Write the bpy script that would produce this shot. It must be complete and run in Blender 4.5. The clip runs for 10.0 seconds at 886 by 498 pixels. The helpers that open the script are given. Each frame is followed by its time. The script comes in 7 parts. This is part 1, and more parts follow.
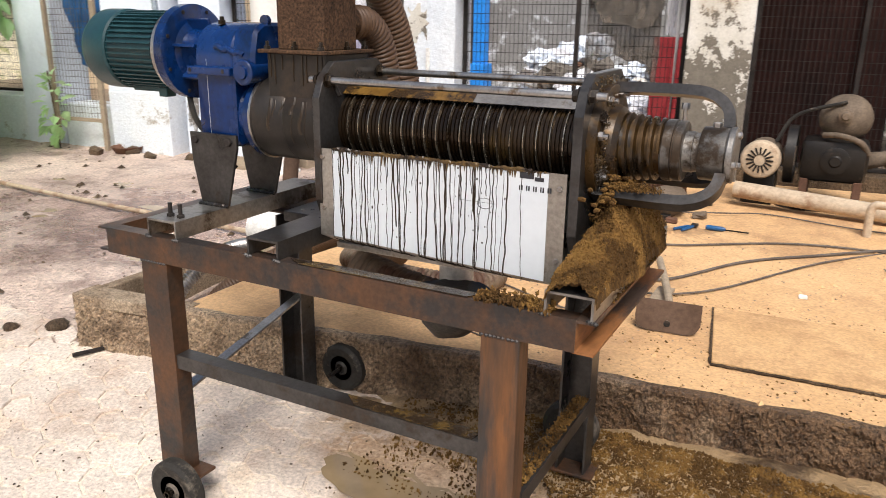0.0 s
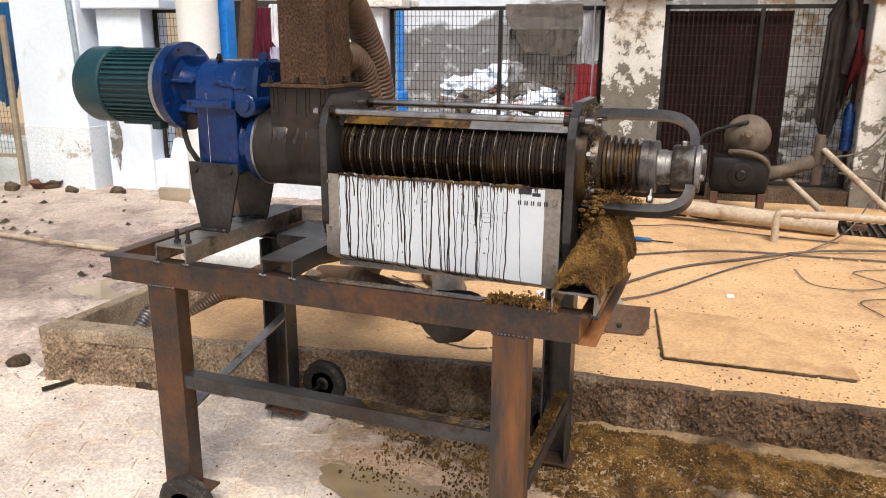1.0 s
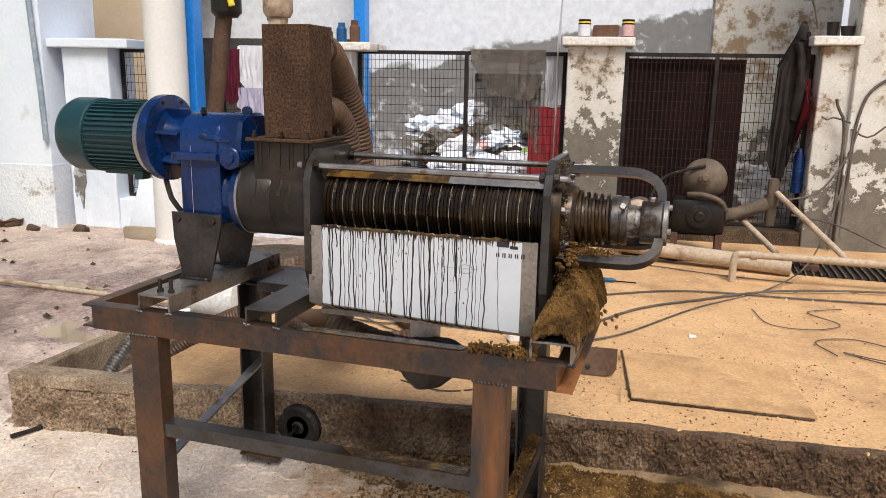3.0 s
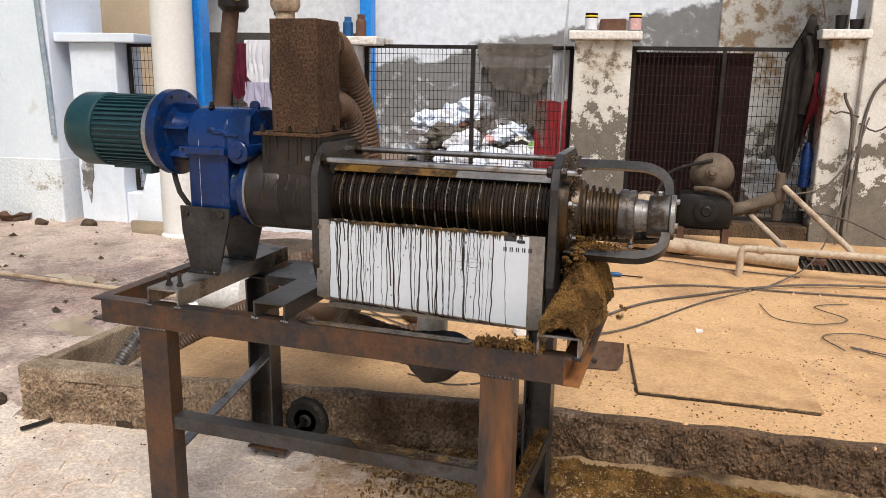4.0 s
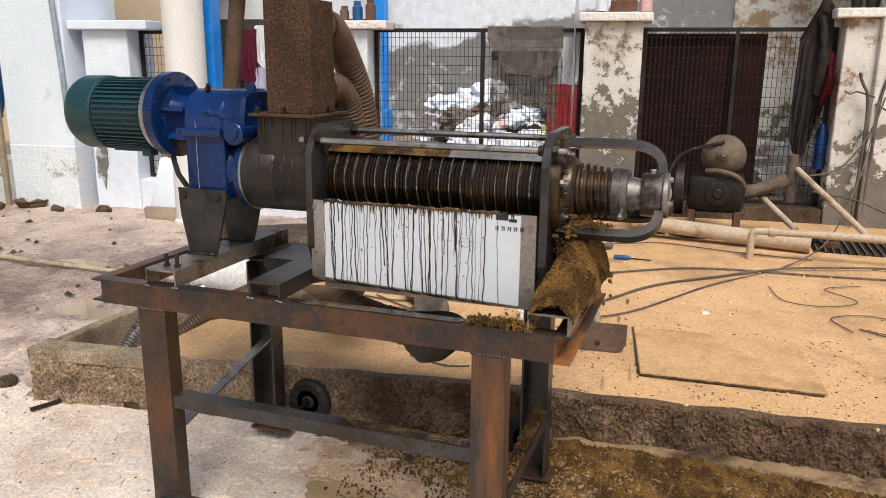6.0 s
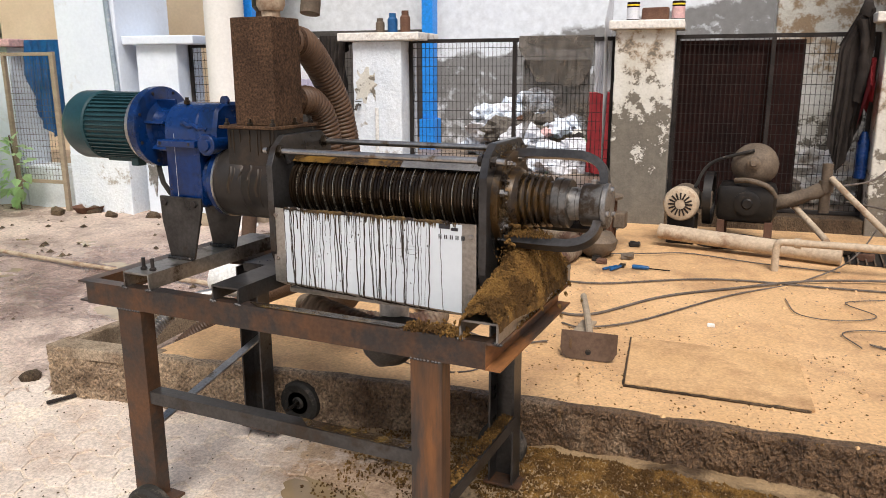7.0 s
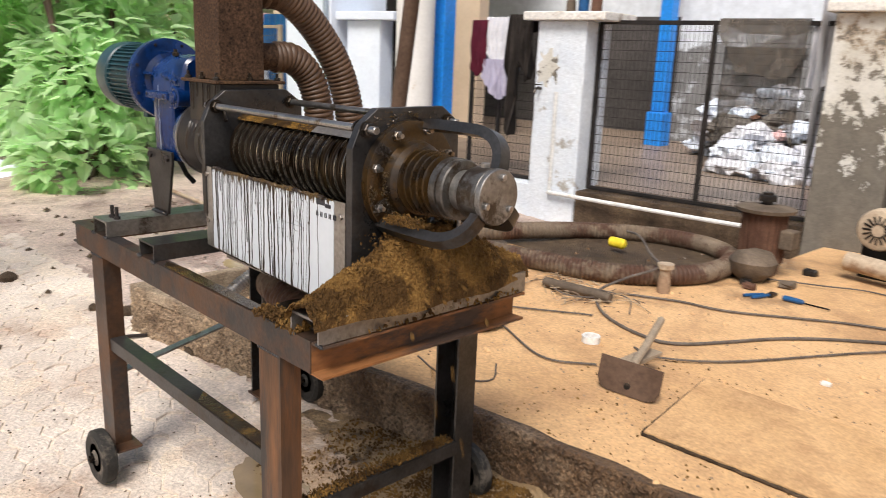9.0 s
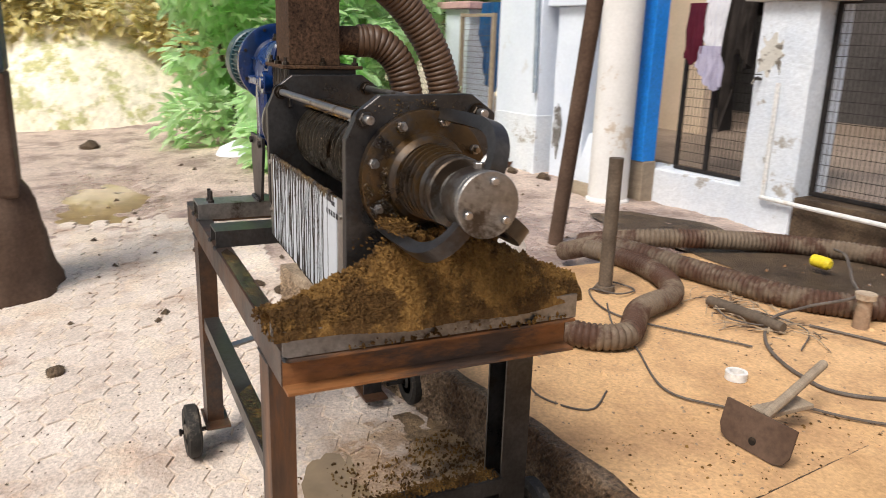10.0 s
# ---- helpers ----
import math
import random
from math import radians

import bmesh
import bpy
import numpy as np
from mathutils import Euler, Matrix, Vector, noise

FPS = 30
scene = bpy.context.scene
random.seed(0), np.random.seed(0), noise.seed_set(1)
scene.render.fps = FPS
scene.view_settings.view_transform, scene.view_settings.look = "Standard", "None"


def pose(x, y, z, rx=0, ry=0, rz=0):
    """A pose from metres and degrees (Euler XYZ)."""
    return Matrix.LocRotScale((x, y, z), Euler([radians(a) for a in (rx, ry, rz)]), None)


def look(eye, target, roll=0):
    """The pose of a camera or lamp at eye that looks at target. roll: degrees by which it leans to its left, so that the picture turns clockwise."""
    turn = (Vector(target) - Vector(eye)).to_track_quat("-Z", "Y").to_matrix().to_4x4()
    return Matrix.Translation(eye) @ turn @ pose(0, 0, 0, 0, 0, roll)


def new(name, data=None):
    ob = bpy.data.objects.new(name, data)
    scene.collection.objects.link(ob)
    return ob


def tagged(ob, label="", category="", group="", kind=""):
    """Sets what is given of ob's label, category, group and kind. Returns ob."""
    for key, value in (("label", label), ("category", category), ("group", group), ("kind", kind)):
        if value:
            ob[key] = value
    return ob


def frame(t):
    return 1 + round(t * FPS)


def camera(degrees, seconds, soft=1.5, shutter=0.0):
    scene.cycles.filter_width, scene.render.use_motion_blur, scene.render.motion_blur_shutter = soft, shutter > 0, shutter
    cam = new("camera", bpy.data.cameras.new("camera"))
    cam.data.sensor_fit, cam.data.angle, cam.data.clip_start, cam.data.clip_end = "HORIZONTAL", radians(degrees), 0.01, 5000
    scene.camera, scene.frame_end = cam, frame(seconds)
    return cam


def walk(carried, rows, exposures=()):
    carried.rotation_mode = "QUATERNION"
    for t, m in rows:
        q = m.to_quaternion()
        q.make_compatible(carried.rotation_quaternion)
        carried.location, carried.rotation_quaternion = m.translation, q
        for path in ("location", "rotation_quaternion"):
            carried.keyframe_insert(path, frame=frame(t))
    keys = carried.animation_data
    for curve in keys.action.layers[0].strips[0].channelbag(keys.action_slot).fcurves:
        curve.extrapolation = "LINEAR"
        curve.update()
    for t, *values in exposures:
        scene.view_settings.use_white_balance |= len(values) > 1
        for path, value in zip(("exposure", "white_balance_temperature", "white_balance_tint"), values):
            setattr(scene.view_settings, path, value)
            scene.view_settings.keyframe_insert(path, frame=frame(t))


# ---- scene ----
cam = camera(60.1, 10.0, soft=0.6, shutter=0.4)
PATH = [
    (0, (0.033, 0.012, 1.475), (-0.862, 1.704, 0.894), 0.8),
    (0.5, (-0.068, -0.12, 1.491), (-0.827, 1.643, 0.931), 0.5),
    (1, (-0.117, -0.287, 1.497), (-0.795, 1.523, 0.982), 0.4),
    (1.5, (-0.136, -0.349, 1.545), (-0.759, 1.5, 1.106), 0.6),
    (2, (-0.139, -0.365, 1.577), (-0.736, 1.5, 1.169), 0.8),
    (2.5, (-0.145, -0.365, 1.563), (-0.731, 1.501, 1.145), 1.1),
    (4, (-0.15, -0.375, 1.563), (-0.752, 1.48, 1.119), 1.0),
    (4.5, (-0.156, -0.374, 1.557), (-0.762, 1.478, 1.109), 1.0),
    (5, (-0.163, -0.374, 1.557), (-0.766, 1.477, 1.098), 1.0),
    (5.5, (-0.153, -0.371, 1.552), (-0.765, 1.475, 1.084), 0.7),
    (5.7, (-0.145, -0.364, 1.544), (-0.763, 1.478, 1.068), 0.6),
    (6.8, (0.227, -0.313, 1.549), (-0.558, 1.468, 1.088), -0.1),
    (7, (0.273, -0.277, 1.558), (-0.547, 1.489, 1.1), -0.2),
    (7.5, (0.377, -0.088, 1.529), (-0.551, 1.623, 1.072), 0.4),
    (8, (0.511, 0.126, 1.522), (-0.587, 1.731, 1.052), 1.0),
    (8.5, (0.788, 0.35, 1.493), (-0.448, 1.845, 1.006), 1.9),
    (9, (0.898, 0.587, 1.48), (-0.495, 1.936, 0.991), 2.3),
    (9.5, (0.9, 0.858, 1.482), (-0.698, 1.949, 0.974), 2.0),
    (10, (0.978, 1.161, 1.474), (-0.766, 1.983, 0.94), 1.8),
]
walk(cam, [(t, look(eye, target, roll)) for t, eye, target, roll in PATH],
     [(0, 0.60), (0.6, 0.58), (1.5, 0.46), (2.0, 0.36), (5.7, 0.31), (7.0, 0.39), (8.5, 0.48), (9.5, 0.49), (10.0, 0.39)])

# ---- world, sun, exposure ----
SUN_EL, SUN_AZ = 54.0, 150.0
world = bpy.data.worlds.new("sky")
scene.world = world
world.use_nodes = True
wn, wl = world.node_tree.nodes, world.node_tree.links
sky = wn.new("ShaderNodeTexSky")
sky.sky_type, sky.sun_disc = "NISHITA", False
sky.sun_elevation, sky.sun_rotation = radians(SUN_EL), radians(SUN_AZ)
sky.air_density, sky.dust_density, sky.ozone_density = 1.0, 4.0, 0.6
wl.new(sky.outputs[0], wn["Background"].inputs[0])
wn["Background"].inputs[1].default_value = 0.09
sun = new("sun", bpy.data.lights.new("sun", "SUN"))
sun.data.energy, sun.data.angle, sun.data.color = 2.45, radians(24), (1.0, 0.965, 0.92)
sx, sy = math.sin(radians(SUN_AZ)) * math.cos(radians(SUN_EL)), math.cos(radians(SUN_AZ)) * math.cos(radians(SUN_EL))
sun.matrix_world = look((sx * 20, sy * 20, math.sin(radians(SUN_EL)) * 20), (0, 0, 0))
scene.view_settings.exposure = 0.42


# ---- materials ----
def mat(name, c1, c2, rough=0.6, metal=0.0, scale=6.0, fine=60.0, bump=0.15, c3=None, amount=0.35, spread=0.0, stretch=(1, 1, 1), relief=0.004, rough2=None, grain=0.2, edge=0.08, world_space=False, wet=(), wet_tint=(0.66, 0.55, 0.43), wet_rough=0.16, wet_grain=1.0):
    """Two colours mixed by a broad noise, a third in patches, darker and lighter grain by a fine noise, and relief."""
    m = bpy.data.materials.new(name)
    m.use_nodes = True
    n, l = m.node_tree.nodes, m.node_tree.links
    bsdf = n["Principled BSDF"]
    co = n.new("ShaderNodeTexCoord")
    mp = n.new("ShaderNodeMapping")
    mp.inputs["Scale"].default_value = stretch
    geo = n.new("ShaderNodeNewGeometry")
    l.new(geo.outputs["Position"] if world_space else co.outputs["Object"], mp.inputs[0])

    def noise_at(sc, detail=6.0, roughness=0.6):
        t = n.new("ShaderNodeTexNoise")
        t.inputs["Scale"].default_value, t.inputs["Detail"].default_value, t.inputs["Roughness"].default_value = sc, detail, roughness
        l.new(mp.outputs[0], t.inputs["Vector"])
        return t

    def ramp(src, a, b):
        r = n.new("ShaderNodeMapRange")
        r.inputs[1].default_value, r.inputs[2].default_value = a, b
        l.new(src, r.inputs[0])
        return r.outputs[0]

    def mix(f, a, b, kind="MIX"):
        x = n.new("ShaderNodeMix")
        x.data_type, x.blend_type = "RGBA", kind
        for sock, v in ((x.inputs[0], f), (x.inputs[6], a), (x.inputs[7], b)):
            if isinstance(v, tuple):
                sock.default_value = (*v, 1.0)
            elif isinstance(v, float):
                sock.default_value = v
            else:
                l.new(v, sock)
        return x.outputs[2]

    big, small = noise_at(scale), noise_at(fine, 4.0)
    col = mix(ramp(big.outputs[0], 0.35, 0.65), c1, c2)
    if c3:
        patch = noise_at(scale * 0.6 + 1.3, 8.0, 0.7)
        lo = 0.68 - amount * 0.5
        mask = ramp(patch.outputs[0], lo, lo + edge)
        col = mix(mask, col, c3)
    if spread:
        inf = n.new("ShaderNodeObjectInfo")
        col = mix(ramp(inf.outputs["Random"], 0.0, 1.0 / spread), col, (c1[0] * 0.55, c1[1] * 0.55, c1[2] * 0.55))
    g = n.new("ShaderNodeMapRange")
    g.inputs[1].default_value, g.inputs[2].default_value, g.inputs[3].default_value, g.inputs[4].default_value = 0.3, 0.7, 1.0 - grain, 1.0 + grain
    l.new(small.outputs[0], g.inputs[0])
    comb = n.new("ShaderNodeCombineColor")
    for i in range(3):
        l.new(g.outputs[0], comb.inputs[i])
    col = mix(1.0, col, comb.outputs[0], "MULTIPLY")
    soaked = None
    for cx, cy, rx, ry in wet:
        # a soaked stain: an uneven oval on the ground
        v = n.new("ShaderNodeVectorMath")
        v.operation = "SUBTRACT"
        l.new(geo.outputs["Position"], v.inputs[0])
        v.inputs[1].default_value = (cx, cy, 0)
        v2 = n.new("ShaderNodeVectorMath")
        v2.operation = "MULTIPLY"
        l.new(v.outputs[0], v2.inputs[0])
        v2.inputs[1].default_value = (1 / rx, 1 / ry, 0)
        v3 = n.new("ShaderNodeVectorMath")
        v3.operation = "LENGTH"
        l.new(v2.outputs[0], v3.inputs[0])
        wob = n.new("ShaderNodeTexNoise")
        wob.inputs["Scale"].default_value, wob.inputs["Detail"].default_value, wob.inputs["Roughness"].default_value = (1.6 / max(rx, ry) + 1.2) * wet_grain, 7.0, 0.65
        l.new(geo.outputs["Position"], wob.inputs["Vector"])
        k = n.new("ShaderNodeMath")
        k.operation = "MULTIPLY_ADD"
        l.new(wob.outputs[0], k.inputs[0])
        k.inputs[1].default_value = 2.6
        l.new(v3.outputs["Value"], k.inputs[2])
        f = ramp(k.outputs[0], 2.45, 1.95)
        if soaked is None:
            soaked = f
        else:
            mx = n.new("ShaderNodeMath")
            mx.operation = "MAXIMUM"
            l.new(soaked, mx.inputs[0])
            l.new(f, mx.inputs[1])
            soaked = mx.outputs[0]
    if soaked is not None:
        col = mix(soaked, col, mix(1.0, col, wet_tint, "MULTIPLY"))
    l.new(col, bsdf.inputs["Base Color"])
    if rough2 is not None:
        rr = n.new("ShaderNodeMapRange")
        rr.inputs[1].default_value, rr.inputs[2].default_value, rr.inputs[3].default_value, rr.inputs[4].default_value = 0.35, 0.65, rough, rough2
        l.new(big.outputs[0], rr.inputs[0])
        l.new(rr.outputs[0], bsdf.inputs["Roughness"])
    elif soaked is not None:
        rr = n.new("ShaderNodeMapRange")
        rr.inputs[3].default_value, rr.inputs[4].default_value = rough, wet_rough
        l.new(soaked, rr.inputs[0])
        l.new(rr.outputs[0], bsdf.inputs["Roughness"])
    else:
        bsdf.inputs["Roughness"].default_value = rough
    bsdf.inputs["Metallic"].default_value = metal
    if rough >= 0.55 and not wet:
        bsdf.inputs["Specular IOR Level"].default_value = 0.2
    if bump:
        add = n.new("ShaderNodeMath")
        add.operation = "MULTIPLY_ADD"
        add.inputs[1].default_value = 0.5
        l.new(big.outputs[0], add.inputs[0])
        l.new(small.outputs[0], add.inputs[2])
        b = n.new("ShaderNodeBump")
        b.inputs["Strength"].default_value, b.inputs["Distance"].default_value = bump, relief
        l.new(add.outputs[0], b.inputs["Height"])
        l.new(b.outputs[0], bsdf.inputs["Normal"])
    return m


SOAKED = ((-0.9, 1.98, 0.6, 0.36),)     # slurry under the stand
M = dict(
    paint_green=mat("green_motor_paint", (0.008, 0.036, 0.043), (0.013, 0.052, 0.06), 0.28, 0.0, 5, 90, 0.08, rough2=0.45),
    paint_blue=mat("blue_gear_paint", (0.0015, 0.017, 0.080), (0.002, 0.026, 0.120), 0.16, 0.0, 5, 70, 0.15, c3=(0.002, 0.012, 0.05), amount=0.34, rough2=0.34),
    steel_dark=mat("dark_mill_steel", (0.04, 0.038, 0.037), (0.085, 0.08, 0.077), 0.27, 0.7, 7, 90, 0.08, c3=(0.055, 0.042, 0.033), amount=0.25, rough2=0.42),
    steel_house=mat("dark_brown_oiled_steel", (0.016, 0.013, 0.011), (0.03, 0.025, 0.021), 0.4, 0.3, 7, 90, 0.1, c3=(0.04, 0.028, 0.02), amount=0.3, rough2=0.5),
    steel_rust=mat("rusty_channel_steel", (0.062, 0.037, 0.025), (0.12, 0.056, 0.026), 0.36, 0.35, 6, 80, 0.2, c3=(0.036, 0.031, 0.029), amount=0.44, rough2=0.52, edge=0.14),
    steel_leg=mat("leg_steel", (0.20, 0.082, 0.027), (0.085, 0.046, 0.026), 0.42, 0.3, 14, 70, 0.2, c3=(0.042, 0.036, 0.033), amount=0.4, stretch=(1, 1, 0.16), rough2=0.55, edge=0.14),
    steel_bright=mat("bright_bare_steel", (0.32, 0.30, 0.28), (0.45, 0.43, 0.41), 0.28, 0.95, 14, 120, 0.06, c3=(0.2, 0.15, 0.1), amount=0.25, rough2=0.4),
    steel_wet=mat("wet_brown_steel", (0.028, 0.022, 0.018), (0.066, 0.056, 0.048), 0.24, 0.7, 12, 110, 0.15, c3=(0.03, 0.021, 0.013), amount=0.5, rough2=0.4),
    screen=mat("wet_wedge_wire", (0.014, 0.008, 0.004), (0.03, 0.018, 0.009), 0.22, 0.5, 8, 150, 0.12, c3=(0.06, 0.036, 0.012), amount=0.32, stretch=(1, 1, 0.35), rough2=0.45),
    screw_wet=mat("pulp_smeared_steel", (0.03, 0.02, 0.012), (0.075, 0.058, 0.045), 0.22, 0.55, 16, 110, 0.15, c3=(0.07, 0.038, 0.012), amount=0.46, rough2=0.45),
    slurry=mat("brown_slurry", (0.05, 0.028, 0.009), (0.11, 0.064, 0.016), 0.28, 0.0, 20, 150, 0.2, c3=(0.02, 0.012, 0.006), amount=0.4),
    amber=mat("wet_amber_slurry", (0.09, 0.047, 0.011), (0.16, 0.088, 0.02), 0.14, 0.0, 25, 120, 0.3, c3=(0.035, 0.02, 0.008), amount=0.4),
    drip=mat("dark_slurry_drip", (0.011, 0.0065, 0.003), (0.027, 0.015, 0.006), 0.45, 0.0, 30, 150, 0.1),
    stainless=mat("white_filmed_stainless", (0.60, 0.645, 0.69), (0.68, 0.72, 0.755), 0.3, 0.2, 3, 60, 0.02, rough2=0.45, grain=0.02),
    stainless_edge=mat("bare_stainless_strip", (0.30, 0.275, 0.24), (0.42, 0.39, 0.35), 0.3, 0.8, 8, 90, 0.06, c3=(0.16, 0.12, 0.08), amount=0.22, rough2=0.45),
    rust_box=mat("rust_coated_tower", (0.046, 0.025, 0.014), (0.078, 0.043, 0.024), 0.7, 0.05, 9, 130, 0.6, c3=(0.11, 0.062, 0.032), amount=0.22, relief=0.005, grain=0.8, edge=0.14),
    hose_rust=mat("rust_brown_hose", (0.075, 0.039, 0.02), (0.115, 0.064, 0.035), 0.45, 0.0, 6, 60, 0.12, rough2=0.6),
    hose_sand=mat("dusty_grey_hose", (0.125, 0.09, 0.062), (0.20, 0.15, 0.105), 0.55, 0.0, 4, 60, 0.15, c3=(0.085, 0.045, 0.03), amount=0.42),
    rubber=mat("black_rubber", (0.018, 0.017, 0.016), (0.035, 0.032, 0.028), 0.55, 0.0, 10, 80, 0.15, c3=(0.12, 0.10, 0.08), amount=0.25),
    pulp=mat("brown_fibre_pulp", (0.155, 0.08, 0.021), (0.27, 0.148, 0.041), 0.8, 0.0, 14, 130, 1.0, c3=(0.085, 0.043, 0.012), amount=0.44, relief=0.012),
    sand=mat("sandy_concrete", (0.57, 0.345, 0.162), (0.66, 0.415, 0.21), 0.85, 0.0, 1.6, 70, 0.4, c3=(0.42, 0.245, 0.12), amount=0.42, relief=0.012, grain=0.2, edge=0.2, world_space=True, wet=((-2.2, 5.15, 1.3, 1.0),), wet_tint=(0.27, 0.235, 0.22)),
    sand_worn=mat("worn_cover_concrete", (0.54, 0.33, 0.158), (0.63, 0.40, 0.205), 0.85, 0.0, 3, 80, 0.4, c3=(0.40, 0.235, 0.115), amount=0.42, relief=0.01, grain=0.2, edge=0.2),
    steel_dull=mat("dull_grey_steel", (0.095, 0.088, 0.08), (0.17, 0.16, 0.148), 0.3, 0.7, 12, 90, 0.12, c3=(0.06, 0.042, 0.028), amount=0.36, rough2=0.5),
    kerb_dry=mat("rough_dry_concrete", (0.30, 0.225, 0.155), (0.46, 0.355, 0.25), 0.8, 0.0, 4, 110, 1.0, c3=(0.20, 0.14, 0.09), amount=0.32, relief=0.02, grain=0.45, edge=0.14),
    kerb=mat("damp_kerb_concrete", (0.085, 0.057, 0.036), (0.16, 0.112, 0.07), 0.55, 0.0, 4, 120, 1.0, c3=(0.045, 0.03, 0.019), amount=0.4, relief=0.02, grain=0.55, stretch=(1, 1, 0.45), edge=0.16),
    kerb_edge=mat("rough_kerb_concrete", (0.31, 0.215, 0.138), (0.47, 0.345, 0.225), 0.75, 0.0, 5, 75, 1.0, c3=(0.18, 0.117, 0.07), amount=0.36, relief=0.03, grain=0.7, edge=0.16, world_space=True, wet=((0.9, 2.4, 2.5, 7.0),), wet_tint=(0.38, 0.305, 0.24), wet_rough=0.5, wet_grain=2.0),
    paver=mat("dusty_paver", (0.60, 0.50, 0.42), (0.74, 0.64, 0.55), 0.6, 0.0, 2.2, 75, 0.7, c3=(0.44, 0.325, 0.25), amount=0.36, spread=0.18, relief=0.009, grain=0.3, edge=0.16, world_space=True, wet=SOAKED),
    earth=mat("wet_red_earth", (0.55, 0.42, 0.345), (0.66, 0.53, 0.445), 0.6, 0.0, 1.3, 45, 0.9, c3=(0.30, 0.215, 0.18), amount=0.44, relief=0.03, edge=0.16, grain=0.3, world_space=True, wet=((-6.3, 1.3, 1.5, 0.5), (-4.1, 3.5, 1.5, 1.0), (-3.3, 4.9, 1.0, 0.6), *SOAKED), wet_tint=(0.72, 0.67, 0.68), wet_rough=0.18, wet_grain=2.2),
    plaster=mat("white_lime_plaster", (0.68, 0.74, 0.83), (0.76, 0.81, 0.88), 0.85, 0.0, 1.2, 30, 0.15, c3=(0.58, 0.58, 0.58), amount=0.12, relief=0.006, grain=0.04, edge=0.1),
    cream_wash=mat("cream_limewash", (0.70, 0.68, 0.64), (0.78, 0.76, 0.73), 0.8, 0.0, 1.5, 40, 0.15, c3=(0.56, 0.47, 0.37), amount=0.14, edge=0.05, grain=0.05),
    plaster_damp=mat("flaking_white_plaster", (0.68, 0.73, 0.79), (0.76, 0.79, 0.82), 0.85, 0.0, 2.4, 40, 0.5, c3=(0.40, 0.37, 0.33), amount=0.2, relief=0.015, grain=0.1, edge=0.05),
    cap=mat("cream_cap", (0.68, 0.65, 0.6), (0.76, 0.73, 0.68), 0.8, 0.0, 3, 40, 0.3, c3=(0.4, 0.33, 0.27), amount=0.25),
    pinkcap=mat("pink_cap", (0.55, 0.33, 0.33), (0.65, 0.42, 0.4), 0.8, 0.0, 3, 40, 0.2),
    blue_post=mat("sky_blue_gloss", (0.015, 0.22, 0.72), (0.02, 0.27, 0.80), 0.35, 0.0, 3, 40, 0.06),
    iron=mat("dark_fence_iron", (0.018, 0.016, 0.015), (0.04, 0.033, 0.03), 0.6, 0.3, 8, 80, 0.15),
    maroon=mat("maroon_sheet", (0.012, 0.0045, 0.0035), (0.026, 0.009, 0.0068), 0.85, 0.1, 3, 40, 0.15),
    cloth_dark=mat("dark_cloth", (0.02, 0.016, 0.014), (0.038, 0.031, 0.027), 0.9, 0.0, 8, 200, 0.3),
    cloth_grey=mat("grey_net_cloth", (0.115, 0.10, 0.085), (0.16, 0.14, 0.12), 0.9, 0.0, 8, 200, 0.3),
    cloth_white=mat("white_cloth", (0.58, 0.58, 0.61), (0.70, 0.70, 0.73), 0.9, 0.0, 6, 200, 0.2),
    cloth_red=mat("red_cloth", (0.21, 0.022, 0.027), (0.29, 0.035, 0.04), 0.9, 0.0, 6, 200, 0.2),
    pvc=mat("dusty_pvc_pipe", (0.40, 0.31, 0.22), (0.50, 0.40, 0.29), 0.6, 0.0, 5, 50, 0.1, c3=(0.3, 0.2, 0.13), amount=0.3),
    pvc_white=mat("white_pvc", (0.68, 0.67, 0.64), (0.76, 0.75, 0.72), 0.4, 0.0, 5, 50, 0.05, c3=(0.5, 0.4, 0.3), amount=0.2),
    pump=mat("oily_black_iron", (0.009, 0.0075, 0.0065), (0.022, 0.018, 0.015), 0.45, 0.3, 9, 80, 0.3, c3=(0.06, 0.043, 0.03), amount=0.18),
    pump_dust=mat("dusty_brown_iron", (0.10, 0.076, 0.056), (0.17, 0.13, 0.095), 0.7, 0.1, 8, 80, 0.3),
    rust_mud=mat("dark_mud_plaster", (0.085, 0.052, 0.035), (0.13, 0.085, 0.06), 0.85, 0.0, 4, 50, 0.4),
    rust=mat("rust_brown_iron", (0.10, 0.05, 0.033), (0.16, 0.085, 0.055), 0.75, 0.1, 9, 90, 0.4),
    leaf=mat("fresh_leaf", (0.26, 0.46, 0.18), (0.42, 0.63, 0.34), 0.45, 0.0, 1.5, 30, 0.0),
    leaf_far=mat("tree_leaf", (0.13, 0.27, 0.07), (0.21, 0.36, 0.11), 0.6, 0.0, 0.8, 20, 0.0),
    bark=mat("bark", (0.10, 0.075, 0.055), (0.15, 0.11, 0.08), 0.9, 0.0, 6, 60, 0.5),
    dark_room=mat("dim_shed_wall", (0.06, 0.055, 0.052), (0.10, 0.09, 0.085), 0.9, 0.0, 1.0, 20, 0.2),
    floor_in=mat("shed_floor", (0.22, 0.16, 0.115), (0.30, 0.225, 0.165), 0.45, 0.0, 1.0, 20, 0.2, c3=(0.14, 0.10, 0.075), amount=0.35, edge=0.2),
    bank=mat("dry_bank", (0.84, 0.74, 0.55), (0.90, 0.83, 0.68), 0.9, 0.0, 0.9, 10, 0.6, c3=(0.50, 0.48, 0.24), amount=0.34, relief=0.05),
